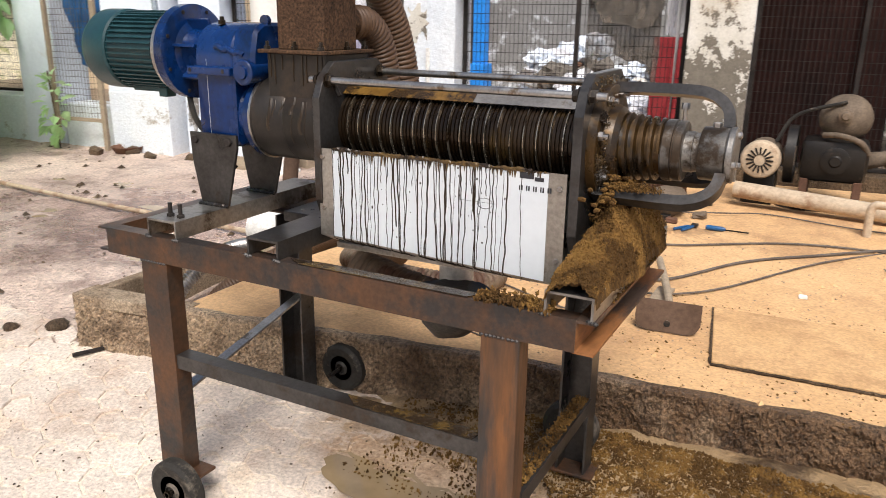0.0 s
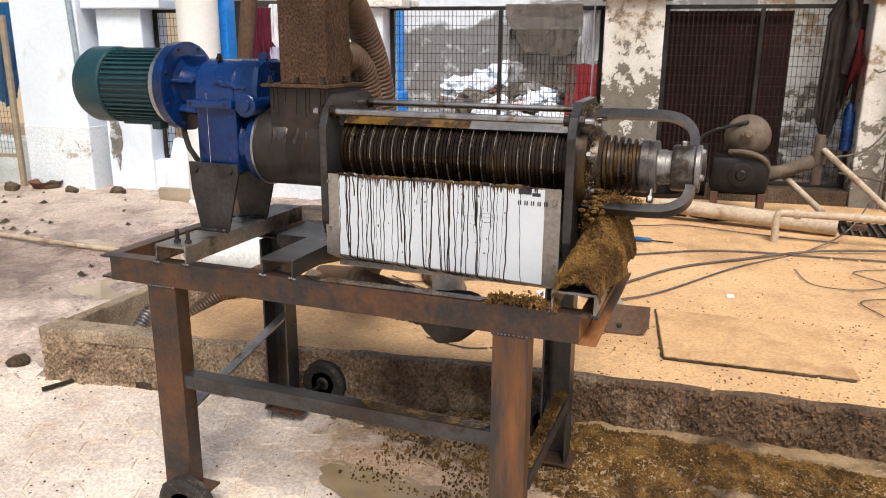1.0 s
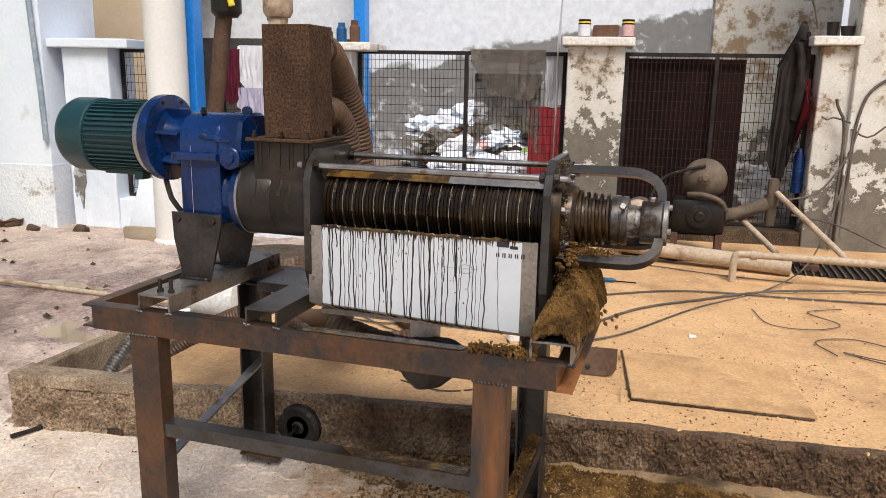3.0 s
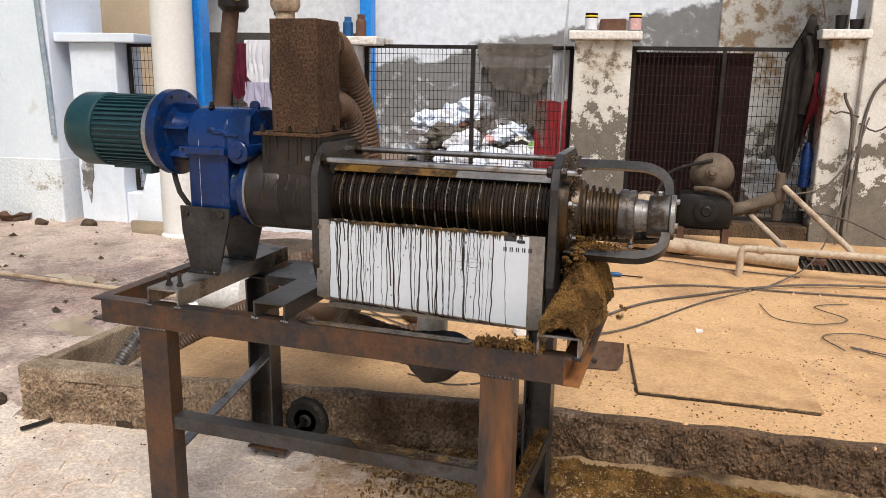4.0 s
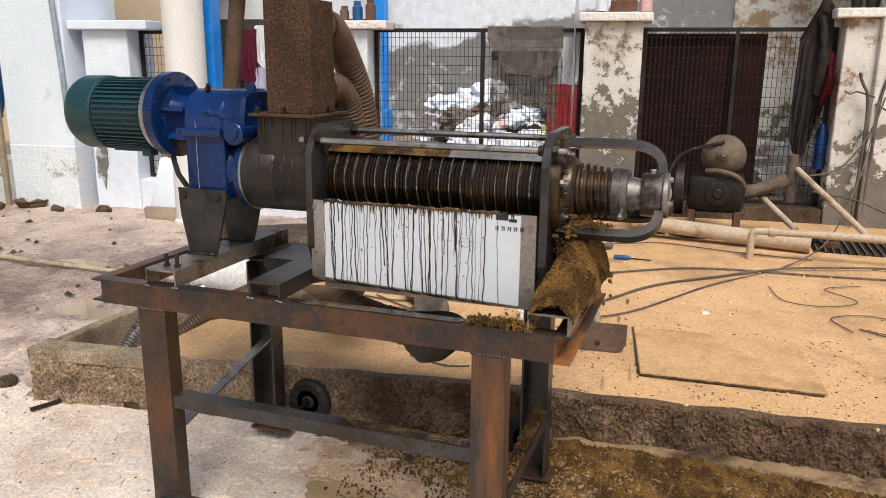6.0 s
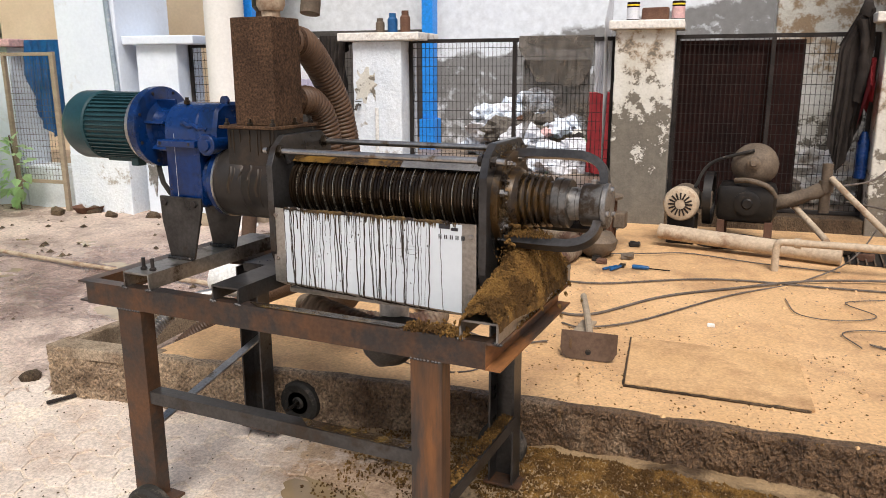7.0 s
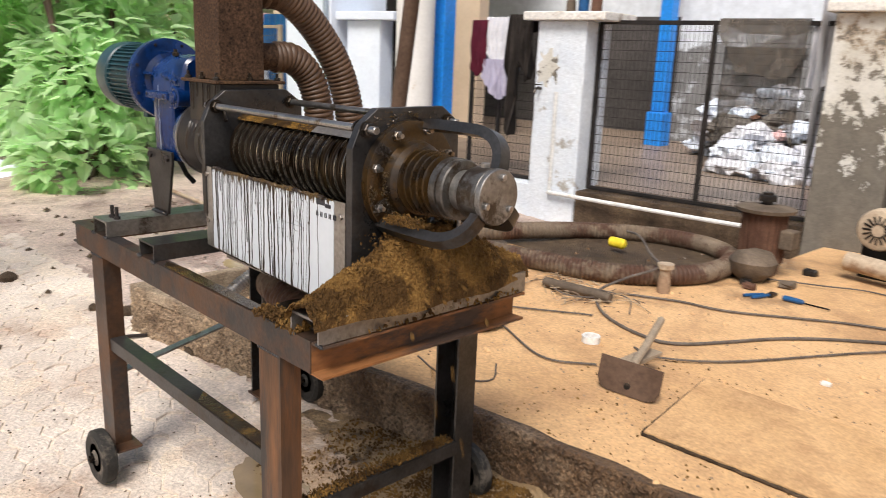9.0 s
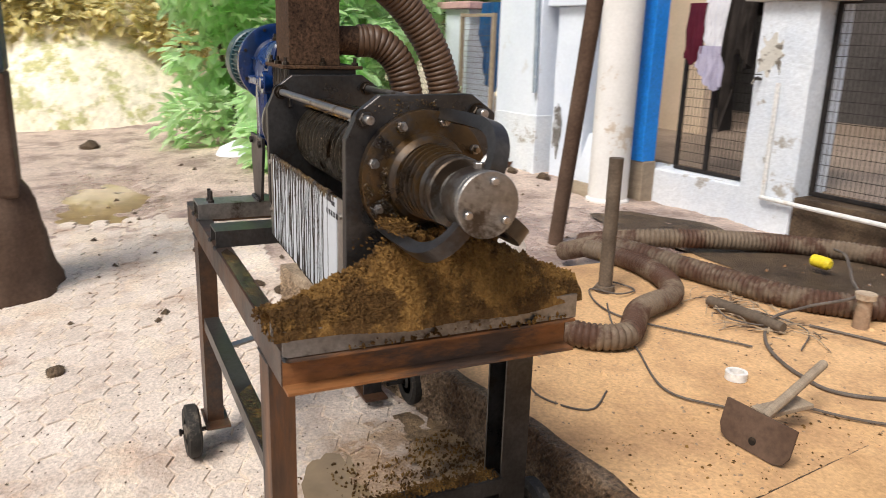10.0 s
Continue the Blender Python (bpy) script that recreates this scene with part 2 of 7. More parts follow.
    water=mat("brown_puddle", (0.27, 0.19, 0.10), (0.34, 0.25, 0.15), 0.03, 0.0, 1, 5, 0.0),
    plastic_blue=mat("blue_plastic", (0.008, 0.06, 0.17), (0.014, 0.095, 0.25), 0.35, 0.0, 9, 60, 0.0),
    plastic_yellow=mat("yellow_plastic", (0.75, 0.55, 0.02), (0.8, 0.62, 0.04), 0.4, 0.0, 9, 60, 0.0),
    sludge=mat("wet_brown_sludge", (0.05, 0.03, 0.011), (0.11, 0.068, 0.02), 0.12, 0.0, 30, 90, 0.4, c3=(0.025, 0.016, 0.009), amount=0.5),
    dust=mat("pale_paving_dust", (0.64, 0.53, 0.42), (0.74, 0.64, 0.53), 0.8, 0.0, 2.2, 70, 0.8, c3=(0.56, 0.42, 0.32), amount=0.38, relief=0.012, grain=0.3, edge=0.16, world_space=True, wet=SOAKED),
    steel_mid=mat("worn_grey_steel", (0.19, 0.178, 0.165), (0.31, 0.295, 0.275), 0.28, 0.8, 9, 90, 0.12, c3=(0.075, 0.058, 0.044), amount=0.3, rough2=0.5),
    ring=mat("wet_bright_ring", (0.34, 0.28, 0.2), (0.52, 0.46, 0.38), 0.15, 0.9, 16, 90, 0.05, c3=(0.05, 0.03, 0.015), amount=0.3, rough2=0.3),
    rust_orange=mat("orange_rusted_steel", (0.30, 0.125, 0.042), (0.18, 0.085, 0.04), 0.55, 0.1, 6, 70, 0.25, c3=(0.09, 0.06, 0.045), amount=0.42, stretch=(1, 0.3, 1), rough2=0.7),
    dirt=mat("damp_brown_dirt", (0.27, 0.19, 0.125), (0.38, 0.275, 0.18), 0.75, 0.0, 5, 60, 0.8, c3=(0.14, 0.088, 0.05), amount=0.36, relief=0.015),
    cream=mat("cream_house_wall", (0.62, 0.47, 0.33), (0.70, 0.55, 0.40), 0.85, 0.0, 1.2, 30, 0.1, grain=0.05),
    joint=mat("dark_joint_soil", (0.10, 0.072, 0.052), (0.17, 0.125, 0.09), 0.9, 0.0, 4, 80, 0.5),
    wire=mat("grey_cable", (0.085, 0.07, 0.06), (0.15, 0.125, 0.105), 0.55, 0.0, 9, 60, 0.0),
    wood=mat("grey_wood", (0.28, 0.22, 0.16), (0.36, 0.29, 0.21), 0.8, 0.0, 4, 60, 0.3, stretch=(1, 6, 6)),
    leaf_dry=mat("yellow_scrub_leaf", (0.62, 0.56, 0.27), (0.78, 0.68, 0.38), 0.7, 0.0, 1.0, 20, 0.0),
    column_paint=mat("worn_grey_blue_paint", (0.045, 0.062, 0.08), (0.075, 0.095, 0.115), 0.6, 0.0, 5, 60, 0.3, c3=(0.10, 0.055, 0.035), amount=0.3),
    cloth_maroon=mat("maroon_cloth", (0.07, 0.008, 0.02), (0.11, 0.015, 0.03), 0.9, 0.0, 6, 200, 0.2),
    cloth_lilac=mat("pale_lilac_cloth", (0.36, 0.34, 0.44), (0.46, 0.43, 0.54), 0.9, 0.0, 6, 200, 0.2),
    net=mat("grey_net_weave", (0.115, 0.10, 0.085), (0.16, 0.14, 0.12), 0.9, 0.0, 8, 200, 0.3),
    conduit_grey=mat("blue_grey_conduit", (0.22, 0.28, 0.34), (0.32, 0.37, 0.42), 0.5, 0.0, 4, 50, 0.1, c3=(0.5, 0.5, 0.5), amount=0.2),
    mould=mat("black_grey_mould", (0.13, 0.12, 0.11), (0.22, 0.205, 0.19), 0.9, 0.0, 9, 60, 0.3, c3=(0.42, 0.43, 0.44), amount=0.34, edge=0.05),
    straw=mat("pale_straw", (0.34, 0.25, 0.16), (0.50, 0.39, 0.27), 0.8, 0.0, 14, 90, 0.1, c3=(0.12, 0.085, 0.06), amount=0.35),
    spill=mat("wet_pulp_dirt", (0.25, 0.165, 0.086), (0.38, 0.26, 0.14), 0.5, 0.0, 6, 70, 0.9, c3=(0.07, 0.042, 0.022), amount=0.4, relief=0.015, edge=0.14),
    ink=mat("black_print", (0.02, 0.02, 0.025), (0.03, 0.03, 0.035), 0.5, 0.0, 9, 60, 0.0),
)


def let_light_through(m, colour, share):
    """Leaves glow a little when light falls on their far side."""
    n, l = m.node_tree.nodes, m.node_tree.links
    t, x = n.new("ShaderNodeBsdfTranslucent"), n.new("ShaderNodeMixShader")
    t.inputs[0].default_value = (*colour, 1)
    x.inputs[0].default_value = share
    l.new(n["Principled BSDF"].outputs[0], x.inputs[1])
    l.new(t.outputs[0], x.inputs[2])
    l.new(x.outputs[0], n["Material Output"].inputs[0])


def vary_leaves(m):
    """Each leaf a little lighter or darker than the next."""
    n, l = m.node_tree.nodes, m.node_tree.links
    geo, r, v = n.new("ShaderNodeNewGeometry"), n.new("ShaderNodeMapRange"), n.new("ShaderNodeVectorMath")
    l.new(geo.outputs["Random Per Island"], r.inputs[0])
    r.inputs[3].default_value, r.inputs[4].default_value = 0.55, 1.5
    v.operation = "SCALE"
    sock = n["Principled BSDF"].inputs["Base Color"]
    l.new(sock.links[0].from_socket, v.inputs[0])
    l.new(r.outputs[0], v.inputs["Scale"])
    l.new(v.outputs[0], sock)


for leaf_name in ("leaf", "leaf_far", "leaf_dry"):
    vary_leaves(M[leaf_name])
let_light_through(M["leaf"], (0.76, 0.96, 0.58), 0.6)
let_light_through(M["leaf_far"], (0.50, 0.68, 0.26), 0.5)


def open_weave(m, share):
    """Light passes the holes of a woven net, unevenly."""
    n, l = m.node_tree.nodes, m.node_tree.links
    t, x = n.new("ShaderNodeBsdfTransparent"), n.new("ShaderNodeMixShader")
    w, r, co = n.new("ShaderNodeTexNoise"), n.new("ShaderNodeMapRange"), n.new("ShaderNodeTexCoord")
    w.inputs["Scale"].default_value = 7.0
    l.new(co.outputs["Object"], w.inputs["Vector"])
    l.new(w.outputs[0], r.inputs[0])
    r.inputs[1].default_value, r.inputs[2].default_value, r.inputs[3].default_value, r.inputs[4].default_value = 0.3, 0.7, share - 0.2, share + 0.2
    l.new(r.outputs[0], x.inputs[0])
    l.new(n["Principled BSDF"].outputs[0], x.inputs[1])
    l.new(t.outputs[0], x.inputs[2])
    l.new(x.outputs[0], n["Material Output"].inputs[0])


open_weave(M["net"], 0.42)
let_light_through(M["leaf_dry"], (0.72, 0.64, 0.30), 0.4)


def peeling(name, bare_below):
    """White limewash that has come off: tan specks where it is thin, bare grey render with white islands lower down."""
    m = bpy.data.materials.new(name)
    m.use_nodes = True
    n, l = m.node_tree.nodes, m.node_tree.links
    co, sep = n.new("ShaderNodeTexCoord"), n.new("ShaderNodeSeparateXYZ")
    l.new(co.outputs["Object"], sep.inputs[0])

    def nz(sc, det, ro):
        t = n.new("ShaderNodeTexNoise")
        t.inputs["Scale"].default_value, t.inputs["Detail"].default_value, t.inputs["Roughness"].default_value = sc, det, ro
        l.new(co.outputs["Object"], t.inputs["Vector"])
        return t.outputs[0]

    def sums(a, ka, b):
        x = n.new("ShaderNodeMath")
        x.operation = "MULTIPLY_ADD"
        l.new(a, x.inputs[0])
        x.inputs[1].default_value = ka
        if isinstance(b, float):
            x.inputs[2].default_value = b
        else:
            l.new(b, x.inputs[2])
        return x.outputs[0]

    def step(src, lo, hi):
        r = n.new("ShaderNodeMapRange")
        r.inputs[1].default_value, r.inputs[2].default_value = lo, hi
        l.new(src, r.inputs[0])
        return r.outputs[0]

    def blend(f, a, b):
        x = n.new("ShaderNodeMix")
        x.data_type = "RGBA"
        l.new(f, x.inputs[0])
        for sock, v in ((x.inputs[6], a), (x.inputs[7], b)):
            if isinstance(v, tuple):
                sock.default_value = (*v, 1)
            else:
                l.new(v, sock)
        return x.outputs[2]

    broad, mid, fine = nz(2.6, 6.0, 0.6), nz(7.0, 10.0, 0.72), nz(60.0, 4.0, 0.6)
    white = blend(step(broad, 0.35, 0.65), (0.70, 0.68, 0.63), (0.56, 0.53, 0.46))
    tan = step(sums(mid, 1.0, sums(broad, 0.7, 0.0)), 0.88, 0.98)
    grey = blend(step(mid, 0.3, 0.7), (0.125, 0.11, 0.09), (0.22, 0.195, 0.16))
    off = step(sums(sep.outputs[2], -0.32, sums(mid, 1.3, sums(broad, 0.6, 0.32 * bare_below))), 0.93, 0.97)
    col = blend(off, blend(tan, white, (0.31, 0.22, 0.14)), grey)
    shade = n.new("ShaderNodeVectorMath")
    shade.operation = "SCALE"
    l.new(col, shade.inputs[0])
    l.new(sums(fine, 0.5, 0.75), shade.inputs["Scale"])
    b, bp = n["Principled BSDF"], n.new("ShaderNodeBump")
    l.new(shade.outputs[0], b.inputs["Base Color"])
    b.inputs["Roughness"].default_value = 0.88
    b.inputs["Specular IOR Level"].default_value = 0.2
    bp.inputs["Strength"].default_value, bp.inputs["Distance"].default_value = 0.5, 0.012
    l.new(sums(off, -0.5, sums(fine, 0.5, mid)), bp.inputs["Height"])
    l.new(bp.outputs[0], b.inputs["Normal"])
    return m


M["plaster_old"] = peeling("peeling_grey_plaster", 1.30)
M["plaster_stain"] = peeling("stained_cream_plaster", 0.75)
M["plaster_wall"] = peeling("weathered_wall_plaster", 1.05)
M["plaster_pier"] = peeling("tan_stained_plaster", 0.9)


# ---- mesh helpers ----
HOME = {}


def thing(name, at, label, category, group="", kind=""):
    ob = new(name)
    ob.empty_display_size = 0.1
    ob.location = at
    HOME[ob] = Matrix.Translation(at)
    return tagged(ob, label, category, group, kind)


def to_mesh(bm, name, material, smooth=False):
    me = bpy.data.meshes.new(name)
    bm.to_mesh(me)
    bm.free()
    me.materials.append(material)
    if smooth:
        me.shade_smooth()
        me.set_sharp_from_angle(angle=radians(35))
    return me


def part(name, bm, material, parent, label="", smooth=False, kind=""):
    """One mesh, given in world places, as a part of a thing or of a part."""
    ob = new(name, to_mesh(bm, name, material, smooth))
    ob.parent = parent
    ob.matrix_parent_inverse = HOME.get(parent, Matrix()).inverted()
    return tagged(ob, label, kind=kind)


def solo(name, bm, material, label, category, group="", kind="", smooth=False):
    """A thing of one mesh."""
    return tagged(new(name, to_mesh(bm, name, material, smooth)), label, category, group, kind)


def add(*bms):
    out = bmesh.new()
    for b in bms:
        me = bpy.data.meshes.new("t")
        b.to_mesh(me)
        b.free()
        out.from_mesh(me)
        bpy.data.meshes.remove(me)
    return out


def block(x0, x1, y0, y1, z0, z1, bevel=0.0):
    bm = bmesh.new()
    bmesh.ops.create_cube(bm, size=1.0)
    for v in bm.verts:
        v.co = (x0 if v.co.x < 0 else x1, y0 if v.co.y < 0 else y1, z0 if v.co.z < 0 else z1)
    if bevel:
        bmesh.ops.bevel(bm, geom=list(bm.edges), offset=bevel, segments=2, affect="EDGES", profile=0.5)
    return bm


def prism(points, axis, a, b, bevel=0.0):
    """A flat outline of 2D points drawn out along an axis from a to b."""
    def at(p, h):
        return {"x": (h, p[0], p[1]), "y": (p[0], h, p[1]), "z": (p[0], p[1], h)}[axis]
    bm = bmesh.new()
    v0, v1 = [bm.verts.new(at(p, a)) for p in points], [bm.verts.new(at(p, b)) for p in points]
    bm.faces.new(v0)
    bm.faces.new(v1)
    k = len(points)
    for i in range(k):
        bm.faces.new((v0[i], v0[(i + 1) % k], v1[(i + 1) % k], v1[i]))
    bmesh.ops.recalc_face_normals(bm, faces=bm.faces)
    if bevel:
        bmesh.ops.bevel(bm, geom=list(bm.edges), offset=bevel, segments=1, affect="EDGES")
    return bm


def lathe(profile, at, axis="x", seg=32, cap=True):
    """Rings of (distance along the axis, radius), turned round it."""
    bm = bmesh.new()
    rings = []
    for h, r in profile:
        ring = []
        for i in range(seg):
            a = 2 * math.pi * i / seg
            c, s = r * math.cos(a), r * math.sin(a)
            o = {"x": (h, c, s), "y": (c, h, s), "z": (c, s, h)}[axis]
            ring.append(bm.verts.new((at[0] + o[0], at[1] + o[1], at[2] + o[2])))
        rings.append(ring)
    for a, b in zip(rings, rings[1:]):
        for i in range(seg):
            bm.faces.new((a[i], a[(i + 1) % seg], b[(i + 1) % seg], b[i]))
    if cap:
        bm.faces.new(rings[0])
        bm.faces.new(rings[-1])
    bmesh.ops.recalc_face_normals(bm, faces=bm.faces)
    return bm


def curve_points(pts, step):
    """Evenly spaced points on a smooth curve through the given ones."""
    p = [Vector(q) for q in pts]
    p = [p[0] * 2 - p[1]] + p + [p[-1] * 2 - p[-2]]
    dense = []
    for i in range(1, len(p) - 2):
        for k in range(24):
            t = k / 24
            a, b, c, d = p[i - 1], p[i], p[i + 1], p[i + 2]
            dense.append(0.5 * ((2 * b) + (c - a) * t + (2 * a - 5 * b + 4 * c - d) * t * t + (3 * b - a - 3 * c + d) * t ** 3))
    dense.append(p[-2])
    out, left = [dense[0]], step
    for a, b in zip(dense, dense[1:]):
        d = (b - a).length
        while d >= left and d > 1e-9:
            a = a.lerp(b, left / d)
            out.append(a.copy())
            d, left = (b - a).length, step
        left -= d
    return out


def tube(pts, radius, seg=10, step=0.04, ribs=0.0, pitch=0.02, smooth_path=True):
    """A round bar, cable or hose along a curve; ribs: how far its rings stand out."""
    line = curve_points(pts, pitch / 4 if ribs else step) if smooth_path else [Vector(q) for q in pts]
    if len(line) < 2:
        line = [Vector(pts[0]), Vector(pts[-1])]
    bm = bmesh.new()
    rings = []
    side = None
    for i, c in enumerate(line):
        d = (line[min(i + 1, len(line) - 1)] - line[max(i - 1, 0)]).normalized()
        if side is None:
            side = d.orthogonal().normalized()
        side = (side - d * side.dot(d)).normalized()
        up = d.cross(side)
        r = radius + (ribs * (0.0, 0.75, 1.0, 0.75)[i % 4] if ribs else 0.0)
        rings.append([bm.verts.new(c + side * (r * math.cos(2 * math.pi * k / seg)) + up * (r * math.sin(2 * math.pi * k / seg))) for k in range(seg)])
    for a, b in zip(rings, rings[1:]):
        for k in range(seg):
            bm.faces.new((a[k], a[(k + 1) % seg], b[(k + 1) % seg], b[k]))
    bm.faces.new(rings[0])
    bm.faces.new(rings[-1])
    bmesh.ops.recalc_face_normals(bm, faces=bm.faces)
    return bm


def hexhead(at, axis, r, h):
    return lathe([(0, r), (h * 0.85, r), (h, r * 0.85)], at, axis, 6)


def channel(axis, a, b, web, up, y0, y1, z0, z1, th=0.006):
    """A rolled channel along x or y. web: the side on which its web lies, of '-' and '+' across, or 'top'."""
    if up:
        pts = [(y0, z0), (y0, z1), (y1, z1), (y1, z0), (y1 - th, z0), (y1 - th, z1 - th), (y0 + th, z1 - th), (y0 + th, z0)]
    elif web == "-":
        pts = [(y0, z0), (y1, z0), (y1, z0 + th), (y0 + th, z0 + th), (y0 + th, z1 - th), (y1, z1 - th), (y1, z1), (y0, z1)]
    else:
        pts = [(y1, z0), (y0, z0), (y0, z0 + th), (y1 - th, z0 + th), (y1 - th, z1 - th), (y0, z1 - th), (y0, z1), (y1, z1)]
    return prism(pts, axis, a, b)


def rough_up(bm, amount, size, seed=0.0):
    for v in bm.verts:
        v.co += noise.noise_vector(v.co / size + Vector((seed, seed, seed))) * amount
    return bm


def heap(fn, x0, x1, y0, y1, step, base):
    """A loose mound as a sheet over a stretch of the plan; fn gives its height, None outside it."""
    bm = bmesh.new()
    nx, ny = int((x1 - x0) / step) + 1, int((y1 - y0) / step) + 1
    grid = {}
    for i in range(nx):
        for j in range(ny):
            x, y = x0 + i * step, y0 + j * step
            h = fn(x, y)
            grid[i, j] = bm.verts.new((x, y, base + max(h, -0.02)))
    for i in range(nx - 1):
        for j in range(ny - 1):
            q = (grid[i, j], grid[i + 1, j], grid[i + 1, j + 1], grid[i, j + 1])
            if max(v.co.z for v in q) > base - 0.015:
                bm.faces.new(q)
    for v in [v for v in bm.verts if not v.link_faces]:
        bm.verts.remove(v)
    return bm


G, TOP = 0.0, 0.29          # level of the paved yard and of the raised slab
MF = pose(-1.13, 6.10, 0, 0, 0, 7)   # the fence line: x along it, y behind it


def level(y):
    """Height of the yard, which rises a little towards the slab."""
    return min(0.12, 0.085 * (y - 1.4)) if y > 1.4 else 0.03 * (y - 1.4)


def in_fence(bm):
    bm.transform(MF)
    return bm


# ---- ground ----
HOLLOWS = ((-3.55, 2.98, 0.40, 0.22, 0.035), (-4.0, 3.80, 0.30, 0.13, 0.035), (-6.2, 1.35, 0.9, 0.38, 0.05), (-5.2, 4.3, 0.5, 0.2, 0.02))   # where water stands


def ground_sheet():
    bm = bmesh.new()
    xs = [-60, -40, -28, -20, -15] + [-12 + 0.25 * i for i in range(17)] + [-7.8 + 0.05 * i for i in range(100)] + [-2.8 + 0.1 * i for i in range(58)] + [3.5, 5, 8, 14, 25, 60]
    ys = [-60, -30, -15, -8, -4] + [-2 + 0.1 * i for i in range(20)] + [0.05 * i for i in range(110)] + [5.5 + 0.25 * i for i in range(11)] + [8.5, 10, 14, 20, 30, 60]

    def height(x, y):
        h = level(y) - 0.010 + 0.003 * noise.noise((x * 2.3, y * 2.3, 4))
        if (x < -2.9 and y > 2.4) or x < -5:
            h += 0.008 + 0.02 * noise.noise((x * 0.9, y * 0.9, 0)) + 0.022 * noise.fractal((x * 3.0, y * 4.0, 3), 0.75, 2.0, 6)
            for cx, cy, rx, ry, d in HOLLOWS:
                h -= d * math.exp(-((x - cx) / rx) ** 2 - ((y - cy) / ry) ** 2)
        return h

    g = [[bm.verts.new((x, y, height(x, y))) for y in ys] for x in xs]
    for i in range(len(xs) - 1):
        for j in range(len(ys) - 1):
            bm.faces.new((g[i][j], g[i + 1][j], g[i + 1][j + 1], g[i][j + 1]))
    return solo("ground", bm, M["earth"], "wet reddish earth and sand of an open yard", "ground", kind="structure", smooth=True)


ground_sheet()


def raised_slab():
    # outline of the slab with the square pit cut into its end
    bm = bmesh.new()
    edge = lambda x: 2.40 + 0.085 * (x + 0.56) if x > -0.9 else 2.37 + 0.16 * (x + 0.9)
    front = [(-2.86 + 0.12 * i, edge(-2.86 + 0.12 * i) + 0.012 * noise.noise((i * 0.7, 0, 3))) for i in range(90)]
    xr = front[-1][0]
    outer = front + [(xr, 8.0), (-1.0, 8.0), (-1.0, 5.55), (-2.35, 5.3), (-2.35, 2.95), (-2.35, 2.22), (-2.80, 2.16)]
    top = [bm.verts.new((x, y, TOP)) for x, y in outer]
    low = [bm.verts.new((x, y, 0.0)) for x, y in outer]
    f = bm.faces.new(top)
    k = len(outer)
    for i in range(k):
        bm.faces.new((top[i], low[i], low[(i + 1) % k], top[(i + 1) % k]))
    bmesh.ops.recalc_face_normals(bm, faces=bm.faces)
    if f.normal.z < 0:
        f.normal_flip()
    bmesh.ops.triangulate(bm, faces=[f])
    return bm


pavement = thing("pavement", (0, 4, TOP), "raised sandy concrete slab with a damp dark edge", "slab", kind="structure")
part("slab_top", raised_slab(), M["sand"], pavement)


def kerb_face():
    bm = bmesh.new()
    edge = lambda x: 2.40 + 0.085 * (x + 0.56) if x > -0.9 else 2.37 + 0.16 * (x + 0.9)
    rows = []
    nx, nz = 880, 26
    for i in range(nx + 1):
        x = -2.86 + 5.2 * i / nx
        col = []
        for j in range(nz + 1):
            z = 0.02 + (TOP + 0.004 - 0.02) * j / nz
            n1 = 0.6 * noise.fractal((x * 11, z * 14, 1.0), 0.8, 2.0, 3) + 0.38 * noise.noise((x * 75, z * 95, 3.0)) + 0.36 * noise.noise((x * 150, z * 190, 7.0))
            col.append(bm.verts.new((x, edge(x) - 0.024 + 0.024 * n1 + (0.012 if j == nz else 0), z)))
        col.append(bm.verts.new((x, edge(x) + 0.03 + 0.02 * noise.noise((x * 6, 0, 0)), TOP + 0.004)))
        rows.append(col)
    for a, b in zip(rows, rows[1:]):
        for j in range(nz + 1):
            bm.faces.new((a[j], b[j], b[j + 1], a[j + 1]))
    return bm


part("kerb_edge", kerb_face(), M["kerb_edge"], pavement, "rough concrete edge, dark and damp along the stand")
part("pit_wall", add(block(-2.86, -2.80, 2.05, 2.95, 0.02, TOP + 0.003, 0.008), block(-2.86, -2.35, 2.95, 3.03, 0.02, TOP + 0.002, 0.008)), M["kerb_dry"], pavement)
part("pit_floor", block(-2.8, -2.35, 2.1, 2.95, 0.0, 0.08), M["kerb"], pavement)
part("pit_coping", rough_up(prism([(-2.87, 2.03), (-2.30, 2.12), (-2.30, 2.225), (-2.80, 2.165), (-2.87, 2.165)], "z", TOP - 0.05, TOP + 0.008, 0.004), 0.006, 0.03), M["kerb_dry"], pavement, "grey worn coping of the pit")


# ---- the wheeled stand ----
def caster(parent, x, y, z, out):
    """A solid rubber wheel on a short axle beside a leg's foot."""
    wheel = part("wheel", lathe([(-0.022, 0.066), (-0.026, 0.08), (-0.017, 0.094), (0.0, 0.095), (0.017, 0.094), (0.026, 0.08), (0.022, 0.066)], (x, y, z), "y", 36), M["rubber"], parent, smooth=True)
    part("rim", add(lathe([(-0.018, 0.071), (-0.022, 0.05), (-0.022, 0.028), (-0.03, 0.02), (0.03, 0.02), (0.022, 0.028), (0.022, 0.05), (0.018, 0.071)], (x, y, z), "y", 24)), M["rubber"], wheel, smooth=True)
    part("axle", add(lathe([(-0.045, 0.008), (0.1, 0.008)], (x, y - (0 if out > 0 else 0.055), z), "y", 10), hexhead((x, y - 0.045 * out, z), "y", 0.013, 0.01 * out)), M["steel_wet"], wheel, "bare steel axle")
    return wheel


